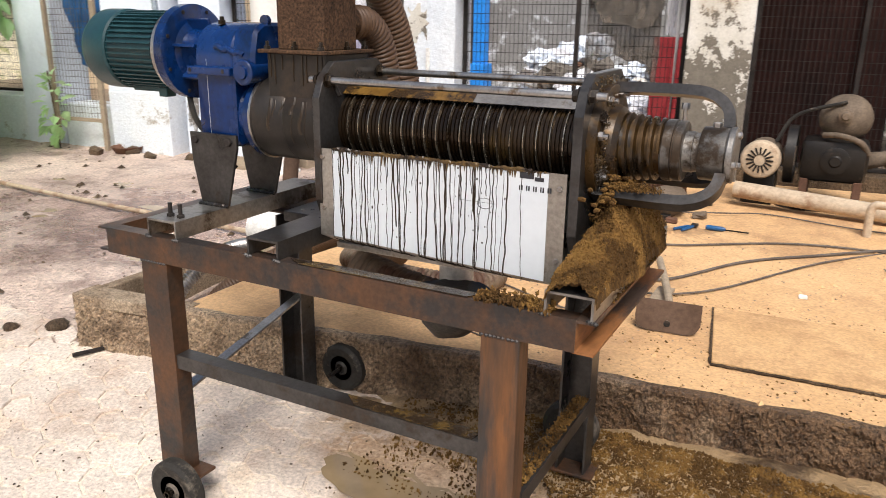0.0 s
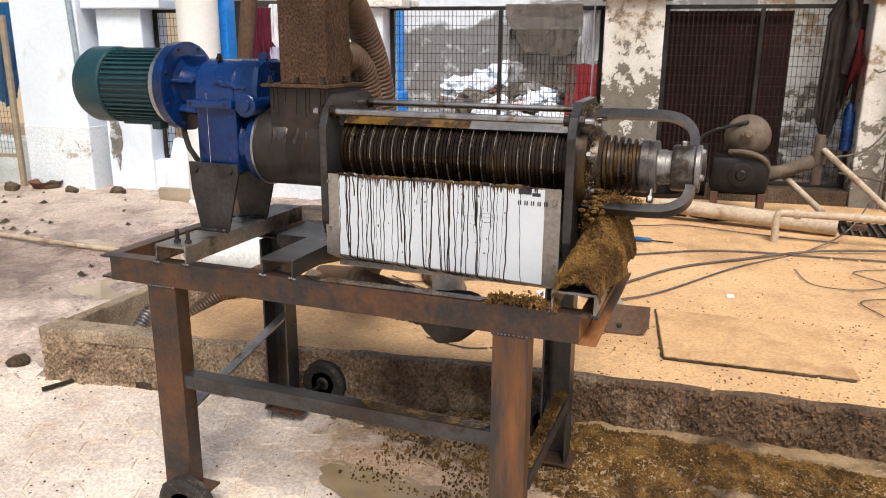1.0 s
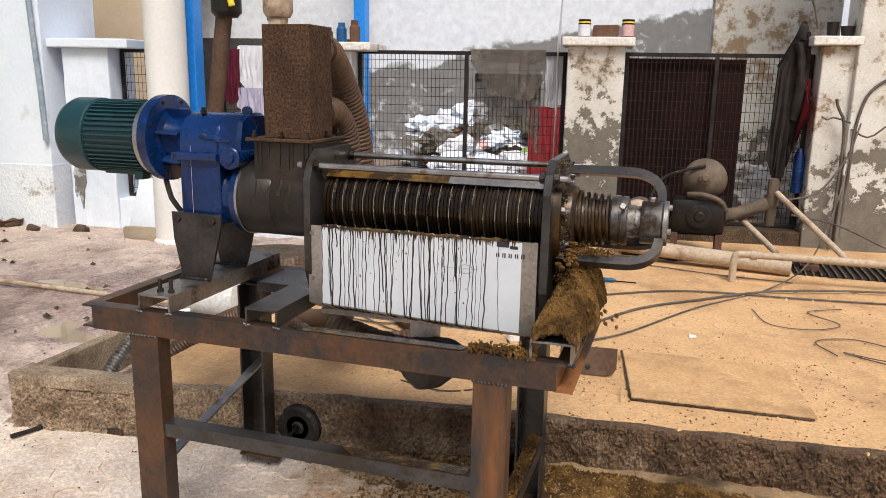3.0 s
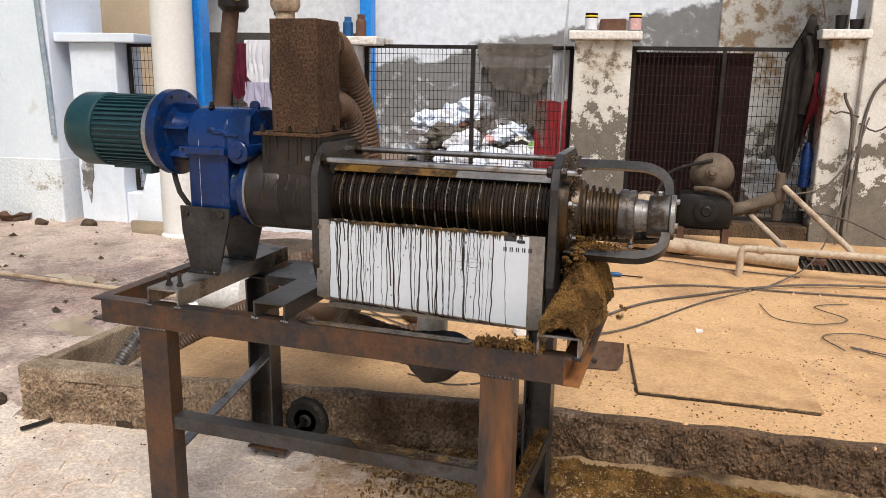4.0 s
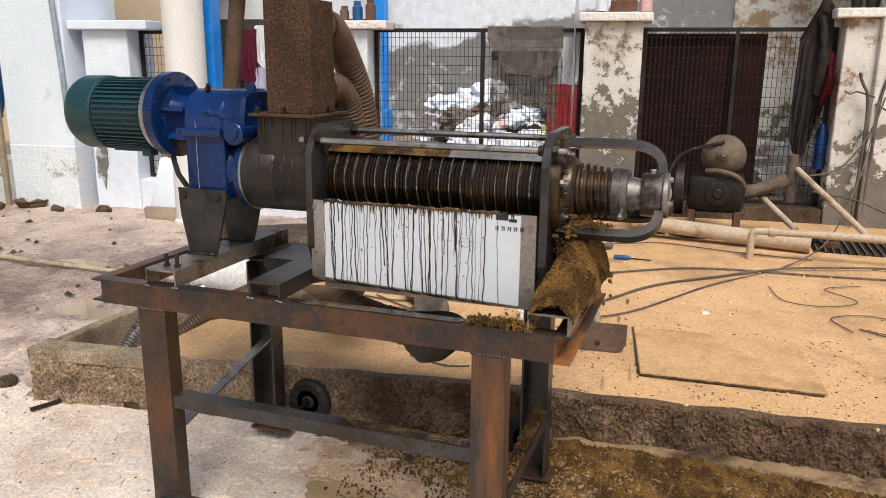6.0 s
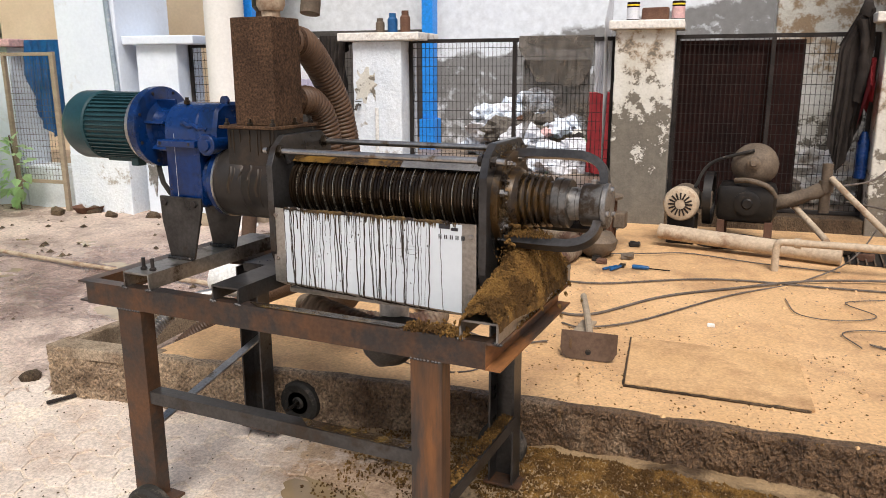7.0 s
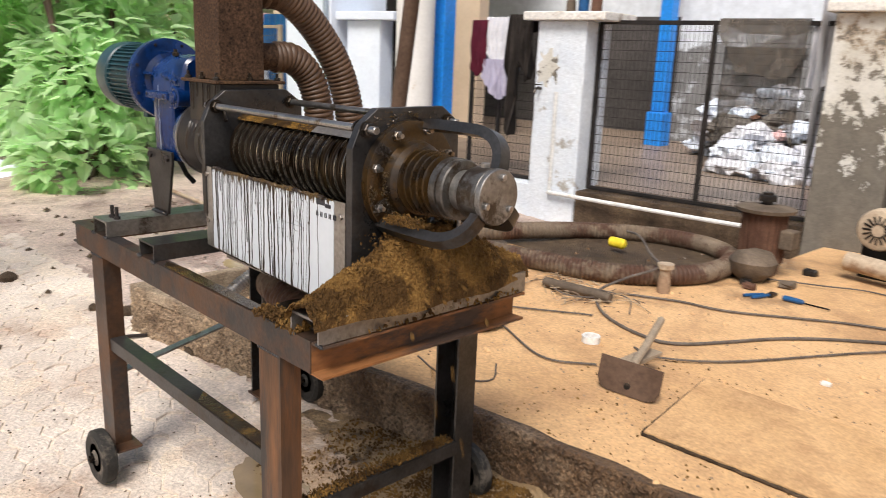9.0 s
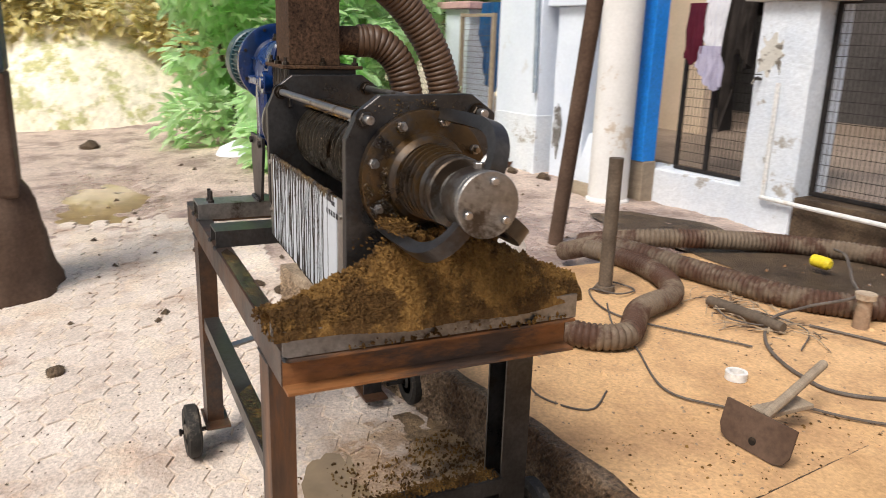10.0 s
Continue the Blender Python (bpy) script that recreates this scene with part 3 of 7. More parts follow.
def make_stand():
    st = thing("machine_stand", (-1.15, 1.8, G), "welded rusty steel channel stand on four small rubber wheels", "stand")
    X0, X1, Y0, Y1, Z0, Z1 = -1.868, -0.42, 1.473, 2.142, 0.79, 0.866
    part("front_beam", channel("x", X0, X1, "-", False, Y0, Y0 + 0.045, Z0, Z1), M["steel_rust"], st)
    part("back_beam", channel("x", X0, X1, "+", False, Y1 - 0.045, Y1, Z0, Z1), M["steel_rust"], st)
    part("left_beam", channel("y", Y0 + 0.003, Y1 - 0.003, "+", False, X0 - 0.04, X0 + 0.004, Z0 + 0.002, Z1 - 0.002), M["steel_rust"], st)
    part("right_beam", channel("y", Y0 + 0.003, Y1 - 0.003, "-", False, X1 - 0.005, X1 + 0.042, Z0 - 0.003, Z1 - 0.002), M["rust_orange"], st, "orange rusted channel with its flanges outward")
    # cross channels, hollow side down
    part("cross_channel", channel("y", Y0 + 0.002, Y1 - 0.01, "", True, -1.693, -1.582, Z1 + 0.001, Z1 + 0.053), M["steel_mid"], st)
    part("cross_channel", channel("y", Y0 + 0.002, 1.76, "", True, -1.325, -1.221, Z1 + 0.001, Z1 + 0.050), M["steel_dark"], st)
    part("cross_channel", channel("y", Y0 - 0.004, Y1, "", True, -0.492, -0.382, Z1 + 0.001, Z1 + 0.056), M["steel_mid"], st)
    part("cross_plate", block(-1.52, -1.19, 1.86, 2.06, Z1 - 0.02, Z1 + 0.012, 0.003), M["steel_dark"], st)
    for x in (-1.647, -1.608):
        part("bolt", add(lathe([(0, 0.006), (0.04, 0.006)], (x, 1.521, Z1 + 0.053), "z", 10), hexhead((x, 1.521, Z1 + 0.053), "z", 0.011, 0.009)), M["iron"], st)
    # legs: channels with the web outward
    for x0, x1 in ((-1.732, -1.632), (-0.640, -0.546)):
        part("leg", prism([(x0, Y0 + 0.001), (x1, Y0 + 0.001), (x1, Y0 + 0.058), (x1 - 0.007, Y0 + 0.058), (x1 - 0.007, Y0 + 0.008), (x0 + 0.007, Y0 + 0.008), (x0 + 0.007, Y0 + 0.058), (x0, Y0 + 0.058)], "z", 0.108, Z0), M["steel_leg" if x0 > -1 else "steel_rust"], st)
        part("leg", prism([(x0, Y1 - 0.001), (x1, Y1 - 0.001), (x1, Y1 - 0.075), (x1 - 0.007, Y1 - 0.075), (x1 - 0.007, Y1 - 0.008), (x0 + 0.007, Y1 - 0.008), (x0 + 0.007, Y1 - 0.075), (x0, Y1 - 0.075)], "z", 0.108, Z0), M["steel_dark"], st)
    for y0, y1 in ((Y0 - 0.01, Y0 + 0.075), (Y1 - 0.085, Y1 + 0.008)):
        for x0, x1 in ((-1.745, -1.58), (-0.655, -0.52)):
            part("foot_plate", block(x0, x1, y0, y1, 0.098, 0.108, 0.002), M["steel_rust"], st)
    # braces
    part("front_brace", prism([(1.48, 0.505), (1.53, 0.505), (1.53, 0.499), (1.486, 0.499), (1.486, 0.462), (1.48, 0.462)], "x", -1.632, -0.64), M["steel_dark"], st)
    bar = block(-0.018, 0.018, 0, 0.66, -0.004, 0.004, 0.001)
    bar.transform(Matrix.Translation((-1.655, 1.5, 0.365)) @ Matrix.Rotation(math.atan2(0.135, 0.62), 4, "X"))
    part("side_brace", bar, M["steel_bright"], st)
    part("end_brace", prism([(-0.585, 0.372), (-0.54, 0.372), (-0.54, 0.33), (-0.547, 0.33), (-0.547, 0.365), (-0.585, 0.365)], "y", Y0 + 0.05, Y1 - 0.07), M["steel_dark"], st)
    for x, y, z, o in ((-1.607, 1.416, 0.097, 1), (-0.56, 1.416, 0.097, 1), (-1.575, 2.242, 0.166, -1), (-0.65, 2.24, 0.165, -1)):
        caster(st, x, y, z, o)
    part("wet_film", rough_up(prism([(-1.16, 1.478), (-0.68, 1.476), (-0.66, 1.512), (-1.1, 1.515), (-1.2, 1.5)], "z", Z1 + 0.001, Z1 + 0.003), 0.002, 0.02), M["sludge"], st, "wet yellow-brown sludge on the beam")
    part("wet_film", prism([(-1.0, 1.484), (-0.66, 1.483), (-0.65, 1.527), (-1.05, 1.526)], "z", 0.5055, 0.5075), M["sludge"], st, "wet yellow-brown sludge on the brace")
    # weld beads
    rng = random.Random(4)
    beads = []
    for xa, xb, z in ((-1.732, -1.632, Z0 - 0.002), (-0.640, -0.546, Z0 - 0.002)):
        for i in range(9):
            beads.append(lathe([(-0.005, 0.002), (0, 0.005), (0.005, 0.002)], (xa + (xb - xa) * (i + rng.random() * 0.4) / 9, Y0 + 0.001, z), "x", 6))
    for x in (-1.69, -1.585, -1.32, -1.225, -0.49, -0.385):
        for i in range(3):
            beads.append(lathe([(-0.007, 0.002), (0, 0.006), (0.007, 0.002)], (x + (i - 1) * 0.007, Y0 - 0.001, Z1 - 0.002 + rng.random() * 0.004), "x", 6))
    part("weld_bead", add(*beads), M["steel_dark"], st, "rough grey welds", smooth=True, kind="stuff")
    return st


make_stand()

# ---- the screw press ----
AY, AZ = 1.795, 1.19       # axis of the screw
MY, MZ = 1.80, 1.362       # axis of the motor
press = thing("screw_press", (-1.15, AY, 0.92), "steel screw press with blue gearbox, green motor and slurry-stained cover", "screw press")


def make_motor():
    body = part("motor", lathe([(-1.824, 0.108), (-1.833, 0.112), (-2.063, 0.112), (-2.067, 0.10)], (0, MY, MZ), "x", 48), M["paint_green"], press, "dark green finned electric motor", smooth=True)
    for i in range(44):
        a = 2 * math.pi * (i + 0.5) / 44
        if abs(math.sin(a) + 0.95) < 0.1:
            continue
        f = block(-2.044, -1.852, -0.002, 0.002, 0.108, 0.1205)
        f.transform(Matrix.Translation((0, MY, MZ)) @ Matrix.Rotation(a, 4, "X"))
        part("cooling_fin", f, M["paint_green"], body)
    part("fan_cowl", lathe([(-2.049, 0.118), (-2.054, 0.124), (-2.139, 0.124), (-2.159, 0.114), (-2.172, 0.09), (-2.177, 0.05), (-2.178, 0.01)], (0, MY, MZ), "x", 48), M["paint_green"], body, smooth=True)
    part("end_shield", lathe([(-1.817, 0.118), (-1.820, 0.126), (-1.840, 0.126), (-1.844, 0.116)], (0, MY, MZ), "x", 48), M["steel_bright"], body, "bare metal rim")
    part("motor_foot", add(block(-1.905, -1.869, MY - 0.05, MY - 0.01, MZ - 0.14, MZ - 0.11, 0.004), block(-2.040, -1.869, MY - 0.03, MY + 0.03, MZ - 0.128, MZ - 0.105, 0.004)), M["paint_green"], body)


make_motor()


def make_gearbox():
    flange = part("motor_flange", lathe([(-1.775, 0.06), (-1.775, 0.13), (-1.78, 0.14), (-1.811, 0.14), (-1.817, 0.135), (-1.817, 0.06)], (0, MY, MZ), "x", 56), M["paint_blue"], press, "round blue painted flange", smooth=True)
    for i in range(8):
        a = 2 * math.pi * (i + 0.5) / 8
        part("bolt", hexhead((-1.775, MY + 0.125 * math.cos(a), MZ + 0.125 * math.sin(a)), "x", 0.006, 0.003), M["iron"], flange)
    neck = part("motor_neck", lathe([(-1.78, 0.10), (-1.765, 0.075), (-1.73, 0.07), (-1.68, 0.085)], (0, MY, MZ), "x", 40), M["paint_blue"], press, smooth=True)
    for i in range(6):
        r = block(-1.775, -1.69, -0.005, 0.005, 0.05, 0.102, 0.002)
        r.transform(Matrix.Translation((0, MY, MZ)) @ Matrix.Rotation(2 * math.pi * i / 6 + 0.3, 4, "X"))
        part("neck_rib", r, M["paint_blue"], neck)
    # the tall case: rounded upper end, flat lower body
    pts = []
    for i in range(13):
        a = math.pi * i / 12
        pts.append((AY + 0.1 * math.cos(a), 1.355 + 0.097 * math.sin(a)))
    pts += [(AY - 0.1, 1.115), (AY - 0.085, 1.10), (AY + 0.085, 1.10), (AY + 0.1, 1.115)]
    case = part("gear_case", prism(pts, "x", -1.685, -1.54, 0.008), M["paint_blue"], press, "blue painted cast gear case", smooth=True)
    pts2 = [(AY - 0.1, 1.29), (AY - 0.102, 1.36), (AY - 0.085, 1.43), (AY - 0.05, 1.452), (AY + 0.05, 1.452), (AY + 0.085, 1.43), (AY + 0.1, 1.36), (AY + 0.1, 1.29)]
    part("upper_case", prism(pts2, "x", -1.545, -1.462, 0.01), M["paint_blue"], case, smooth=True)
    part("case_rib", tube([(-1.605 + 0.0125 * k, AY - 0.0965, 1.385 - 0.0022 * k + 0.003 * math.sin(k * 1.9)) for k in range(10)], 0.009, 10, 0.006), M["paint_blue"], case, smooth=True)
    part("case_boss", lathe([(0.0, 0.036), (-0.115, 0.036), (-0.118, 0.032), (-0.118, 0.02), (-0.124, 0.018)], (-1.49, AY, 1.318), "y", 28), M["paint_blue"], case, smooth=True)
    part("case_seam", block(-1.6393, -1.6386, AY - 0.1012, AY - 0.098, 1.12, 1.35), M["stainless"], case, "thin pale sealant line")
    for y in (AY - 0.108, AY + 0.108):
        part("mounting_lug", block(-1.70, -1.535, y - 0.012, y + 0.012, 1.305, 1.33, 0.004), M["paint_blue"], case)
        for x in (-1.685, -1.56):
            part("lug_hole", lathe([(-0.0128, 0.006), (0.0128, 0.006)], (x, y, 1.3175), "y", 12), M["iron"], case)
    part("breather", add(hexhead((-1.625, AY - 0.04, 1.445), "z", 0.011, 0.012), lathe([(0.012, 0.007), (0.022, 0.006)], (-1.625, AY - 0.04, 1.445), "z", 10)), M["steel_wet"], case, "small brass breather")
    part("top_eye", lathe([(-0.006, 0.016), (0.006, 0.016)], (-1.48, AY - 0.02, 1.457), "y", 18), M["paint_blue"], case)
    out = part("output_flange", lathe([(-1.545, 0.09), (-1.52, 0.085), (-1.50, 0.10), (-1.495, 0.122), (-1.475, 0.124), (-1.472, 0.118)], (0, AY, AZ), "x", 48), M["paint_blue"], press, "blue painted output flange", smooth=True)
    part("gasket_ring", lathe([(-1.474, 0.119), (-1.474, 0.125), (-1.466, 0.125), (-1.466, 0.119)], (0, AY, AZ), "x", 56), M["steel_bright"], out, "bright bare rim")
    for y, n in ((AY - 0.108, "front"), (AY + 0.105, "back")):
        br = part("support_bracket", prism([(-1.712, 1.137), (-1.531, 1.137), (-1.531, 1.10), (-1.579, 0.921), (-1.682, 0.921), (-1.708, 1.05)], "y", y - 0.007, y + 0.003, 0.001), M["steel_dark"], press, "grey steel bracket plate")
        for x in (-1.69, -1.56):
            part("bolt", hexhead((x, y - 0.006, 1.115), "y", 0.012, -0.009), M["iron"], br)
        part("weld_bead", rough_up(tube([(-1.69, y - 0.01, 0.922), (-1.63, y - 0.014, 0.924), (-1.575, y - 0.01, 0.922)], 0.006, 6, 0.006), 0.003, 0.008), M["steel_dark"], br)
    part("motor_lead", tube([(-1.80, AY - 0.02, 1.24), (-1.77, AY - 0.03, 1.16), (-1.72, AY, 1.08), (-1.69, AY + 0.02, 1.02), (-1.66, AY + 0.05, 0.99)], 0.009, 8), M["rubber"], press, "black power cable", smooth=True)


make_gearbox()


def make_housing():
    h = part("inlet_housing", lathe([(-1.466, 0.112), (-1.466, 0.121), (-1.36, 0.121), (-1.355, 0.118), (-1.35, 0.121), (-1.21, 0.121), (-1.21, 0.1)], (0, AY, AZ), "x", 48), M["steel_house"], press, "dark steel inlet cylinder with slurry runs", smooth=True)
    part("inlet_neck", block(-1.412, -1.214, AY - 0.1, AY + 0.1, 1.2, 1.374, 0.003), M["steel_house"], h)
    part("inlet_flange", block(-1.43, -1.205, AY - 0.118, AY + 0.118, 1.374, 1.384, 0.002), M["rust_box"], h, "rusty flange plate")
    rng = random.Random(11)
    for i in range(9):
        x = -1.40 + 0.022 * i + rng.uniform(-0.012, 0.012)
        z0, z1 = 1.37, 1.33 - rng.random() * 0.05
        part("slurry_run", tube([(x, AY - 0.1005, z0), (x + rng.uniform(-0.003, 0.003), AY - 0.101, (z0 + z1) / 2), (x, AY - 0.1, z1)], 0.0025, 5, 0.01), M["drip"], h)
        a0, a1 = radians(150 + rng.uniform(-5, 6)), radians(185 + rng.uniform(-15, 35))
        part("slurry_run", tube([(x + 0.004 * math.sin(k), AY + 0.1195 * math.cos(a0 + (a1 - a0) * k / 6), AZ + 0.1195 * math.sin(a0 + (a1 - a0) * k / 6)) for k in range(7)], rng.choice((0.0025, 0.003, 0.006)), 6, 0.01), M["drip"], h)
    tower = part("feed_tower", block(-1.376, -1.220, 1.70, 1.848, 1.384, 1.716, 0.003), M["rust_box"], press, "square rust-coated feed tower")
    for x, y in ((-1.405, AY - 0.105), (-1.31, AY - 0.108), (-1.225, AY - 0.105), (-1.215, AY), (-1.225, AY + 0.1), (-1.40, AY + 0.1)):
        part("bolt", add(hexhead((x, y, 1.384), "z", 0.01, 0.009), lathe([(0.009, 0.005), (0.022, 0.005)], (x, y, 1.384), "z", 8)), M["steel_wet"], h)
    part("lower_port", lathe([(1.845, 0.042), (1.925, 0.042), (1.926, 0.046), (1.945, 0.046)], (-1.29, 0, 1.455), "y", 28), M["rust_box"], tower, smooth=True)
    part("upper_port", lathe([(1.845, 0.046), (1.895, 0.046), (1.896, 0.051), (1.915, 0.051)], (-1.285, 0, 1.65), "y", 28), M["rust_box"], tower, smooth=True)


make_housing()


def end_plate(x0, x1, name):
    pts = [(1.628, 1.0), (1.628, 1.27), (1.652, 1.322), (1.70, 1.358), (1.905, 1.36), (1.962, 1.32), (1.965, 1.0), (1.93, 0.92), (1.66, 0.92)]
    p = part(name, prism(pts, "x", x0, x1, 0.0015), M["steel_dark"], press, "thick dark steel end plate with cut corners")
    for y, z in ((1.667, 1.312), (1.918, 1.322)):
        for x, s in ((x0, -1), (x1, 1)):
            part("nut", add(hexhead((x, y, z), "x", 0.016, 0.016 * s), lathe([(0, 0.02), (0.003 * s, 0.02)], (x, y, z), "x", 20)), M["steel_wet"], p)
    return p


end_plate(-1.212, -1.19, "end_plate")
plate_r = end_plate(-0.505, -0.482, "end_plate")
part("weld_plate", block(-0.75, -0.6, 1.66, 1.93, 0.90, 0.92), M["steel_dark"], press)


def make_screen():
    s = part("screen", lathe([(-1.19, 0.086), (-0.505, 0.086)], (0, AY, AZ), "x", 56), M["screen"], press, "dark wet slotted screen cylinder", smooth=True)
    prof = []
    for i in range(64):
        x = -1.185 + i * 0.0106
        prof += [(x, 0.0865), (x + 0.001, 0.0905), (x + 0.0075, 0.0905), (x + 0.0085, 0.0865)]
    part("wedge_wire", lathe(prof, (0, AY, AZ), "x", 56, False), M["screen"], s)
    rng = random.Random(2)
    for i in range(19):
        x = -1.155 + i * 0.0335 + rng.uniform(-0.001, 0.001)
        part("stiffening_ring", lathe([(x, 0.088), (x, 0.097), (x + 0.0022, 0.097), (x + 0.0022, 0.088)], (0, AY, AZ), "x", 56, False), M["ring"], s, "wet steel ring")
    # flat top bar, half of it coated yellow by slurry
    part("top_bar", prism([(AY - 0.062, AZ + 0.084), (AY - 0.058, AZ + 0.082), (AY - 0.03, AZ + 0.102), (AY - 0.034, AZ + 0.105)], "x", -1.188, -0.80), M["amber"], s, "steel strip coated with wet amber slurry")
    part("top_bar", prism([(AY - 0.062, AZ + 0.084), (AY - 0.058, AZ + 0.082), (AY - 0.03, AZ + 0.102), (AY - 0.034, AZ + 0.105)], "x", -0.80, -0.507), M["stainless_edge"], s)
    part("side_rib", block(-1.188, -0.507, AY - 0.012, AY + 0.012, AZ + 0.09, AZ + 0.104, 0.002), M["steel_wet"], s)
    for y, z in ((1.667, 1.312), (1.918, 1.322)):
        part("tie_rod", lathe([(-1.246, 0.008), (-1.244, 0.0095), (-0.445, 0.0095), (-0.443, 0.008)], (0, y, z), "x", 18), M["steel_bright"], press, "bright steel tie rod", smooth=True)
    part("scraper_clip", tube([(-1.185, 1.69, 1.30), (-1.17, 1.68, 1.285), (-1.165, 1.69, 1.265)], 0.006, 8), M["steel_wet"], press)


make_screen()


def make_cover():
    y = 1.632
    # front sheet is a little deeper at the outlet end
    c = part("splash_cover", prism([(-1.2, 1.14), (-0.512, 1.14), (-0.512, 0.878), (-1.2, 0.905)], "y", y, y + 0.004), M["stainless_edge"], press, "stainless splash cover with dark slurry drips")
    part("film_sheet", prism([(-1.155, 1.137), (-0.555, 1.137), (-0.555, 0.881), (-1.155, 0.9055)], "y", y - 0.002, y), M["stainless"], c, "white protective film streaked with slurry")
    bend = bmesh.new()
    a = [(-1.2, y, 0.905), (-0.512, y, 0.878), (-0.512, y + 0.055, 0.855), (-1.2, y + 0.055, 0.878)]
    vs = [bm_v for bm_v in (bend.verts.new(p) for p in a)] + [bend.verts.new((p[0], p[1] + 0.002, p[2] - 0.003)) for p in a]
    for q in ((0, 1, 2, 3), (4, 5, 6, 7), (0, 1, 5, 4), (2, 3, 7, 6), (1, 2, 6, 5), (0, 3, 7, 4)):
        bend.faces.new([vs[i] for i in q])
    bmesh.ops.recalc_face_normals(bend, faces=bend.faces)
    part("cover_lip", bend, M["stainless_edge"], c)
    part("trough", block(-1.19, -0.52, y + 0.055, 1.95, 0.853, 0.872, 0.004), M["stainless_edge"], press)
    part("back_cover", block(-1.19, -0.51, 1.955, 1.96, 0.87, 1.13), M["stainless_edge"], press)
    for x, z in ((-1.186, 1.118), (-1.186, 0.98), (-0.527, 1.105), (-0.527, 0.935)):
        part("screw_head", hexhead((x, y, z), "y", 0.007, -0.006), M["steel_bright"], c)
    # slurry curtain along the top and drips that run down from it
    rng = random.Random(7)
    lip = []
    for i in range(118):
        x = -1.152 + i * 0.0050 + rng.uniform(-0.004, 0.004)
        thick = noise.noise((x * 9, 0, 0)) + 0.45 - 0.6 * (x > -0.72)
        d = (rng.random() ** 1.6) * (0.022 + 0.04 * max(0, thick)) + 0.004
        lip.append(lathe([(1.1415, 0.0034), (1.1415 - d * 0.35, rng.uniform(0.002, 0.0042)), (1.1415 - d * 0.8, 0.0018), (1.1415 - d, 0.0012)], (x, y - 0.0005, 0), "z", 6))
    lip.append(rough_up(tube([(-1.153 + 0.02 * k, y - 0.001, 1.140 + 0.001 * math.sin(k)) for k in range(29)], 0.0052, 6, 0.006), 0.004, 0.01))
    part("slurry_lip", add(*[b.copy() for b in lip]), M["slurry"], c, "dark brown slurry fringe", kind="stuff")
    xs = sorted([-1.148 + 0.0098 * k + rng.uniform(-0.006, 0.006) for k in range(46)] + [-0.70, -0.692, -0.682, -0.665, -0.74, -0.655, -0.78, -0.62])
    for x in xs:
        long = rng.random() < 0.72
        z1 = 0.9045 - (x + 1.2) * 0.039 if long else 1.14 - rng.uniform(0.04, 0.2)
        z0, pts, w = 1.138, [], rng.choice((0.0006, 0.0008, 0.001, 0.0013, 0.0018))
        n = 9
        dx = rng.uniform(-0.009, 0.009)
        for k in range(n + 1):
            pts.append((x + dx * (k / n) ** 2 + rng.uniform(-0.0022, 0.0022), y - 0.0022, z0 + (z1 - z0) * k / n))
        if long:
            pts += [(pts[-1][0] + 0.002, y + 0.012, z1 - 0.0095), (pts[-1][0] + 0.004, y + 0.034, z1 - 0.019), (pts[-1][0] + 0.004, y + 0.054, z1 - 0.028)]
        part("slurry_drip", tube(pts, w, 5, 0.012), M["drip"], c)
    for i in range(90):
        x, z = -1.15 + rng.random() * 0.5, 1.135 - 0.21 * rng.random() ** 1.5
        lip_b = lathe([(0, 0.0005 + rng.random() ** 3 * 0.0022), (-0.0008, 0.0004)], (x, y - 0.002, z), "y", 7)
        bmesh.ops.scale(lip_b, vec=(1, 1, rng.uniform(1, 2.6)), verts=lip_b.verts, space=Matrix.Translation((-x, -y, -z)))
        lip.append(lip_b)
    part("splash_speck", add(*lip[119:]), M["drip"], c, kind="stuff")
    # print and a pen mark on the film
    letters = []
    for k in range(5):
        x = -0.626 + 0.0175 * k
        letters += [block(x, x + 0.003, y - 0.0028, y - 0.001, 1.093, 1.105), block(x + 0.0055, x + 0.009, y - 0.0028, y - 0.001, 1.093, 1.105)]
    part("printed_mark", add(*letters), M["ink"], c, "row of thin black printed marks")
    part("printed_bar", add(block(-0.625, -0.59, y - 0.003, y - 0.001, 1.122, 1.136), block(-0.588, -0.566, y - 0.003, y - 0.001, 1.118, 1.127)), M["ink"], c)
    ring = [(-0.712 + 0.02 * math.cos(k * 0.42), y - 0.0023, 1.05 + 0.013 * math.sin(k * 0.42)) for k in range(16)]
    part("pen_mark", add(tube(ring, 0.0006, 4, 0.005), tube([(-0.745, y - 0.0023, 1.005), (-0.748, y - 0.0023, 1.03)], 0.0006, 4, 0.008), tube([(-0.78, y - 0.0023, 1.052), (-0.67, y - 0.0023, 1.052)], 0.0004, 4, 0.02)), M["ink"], c)


make_cover()


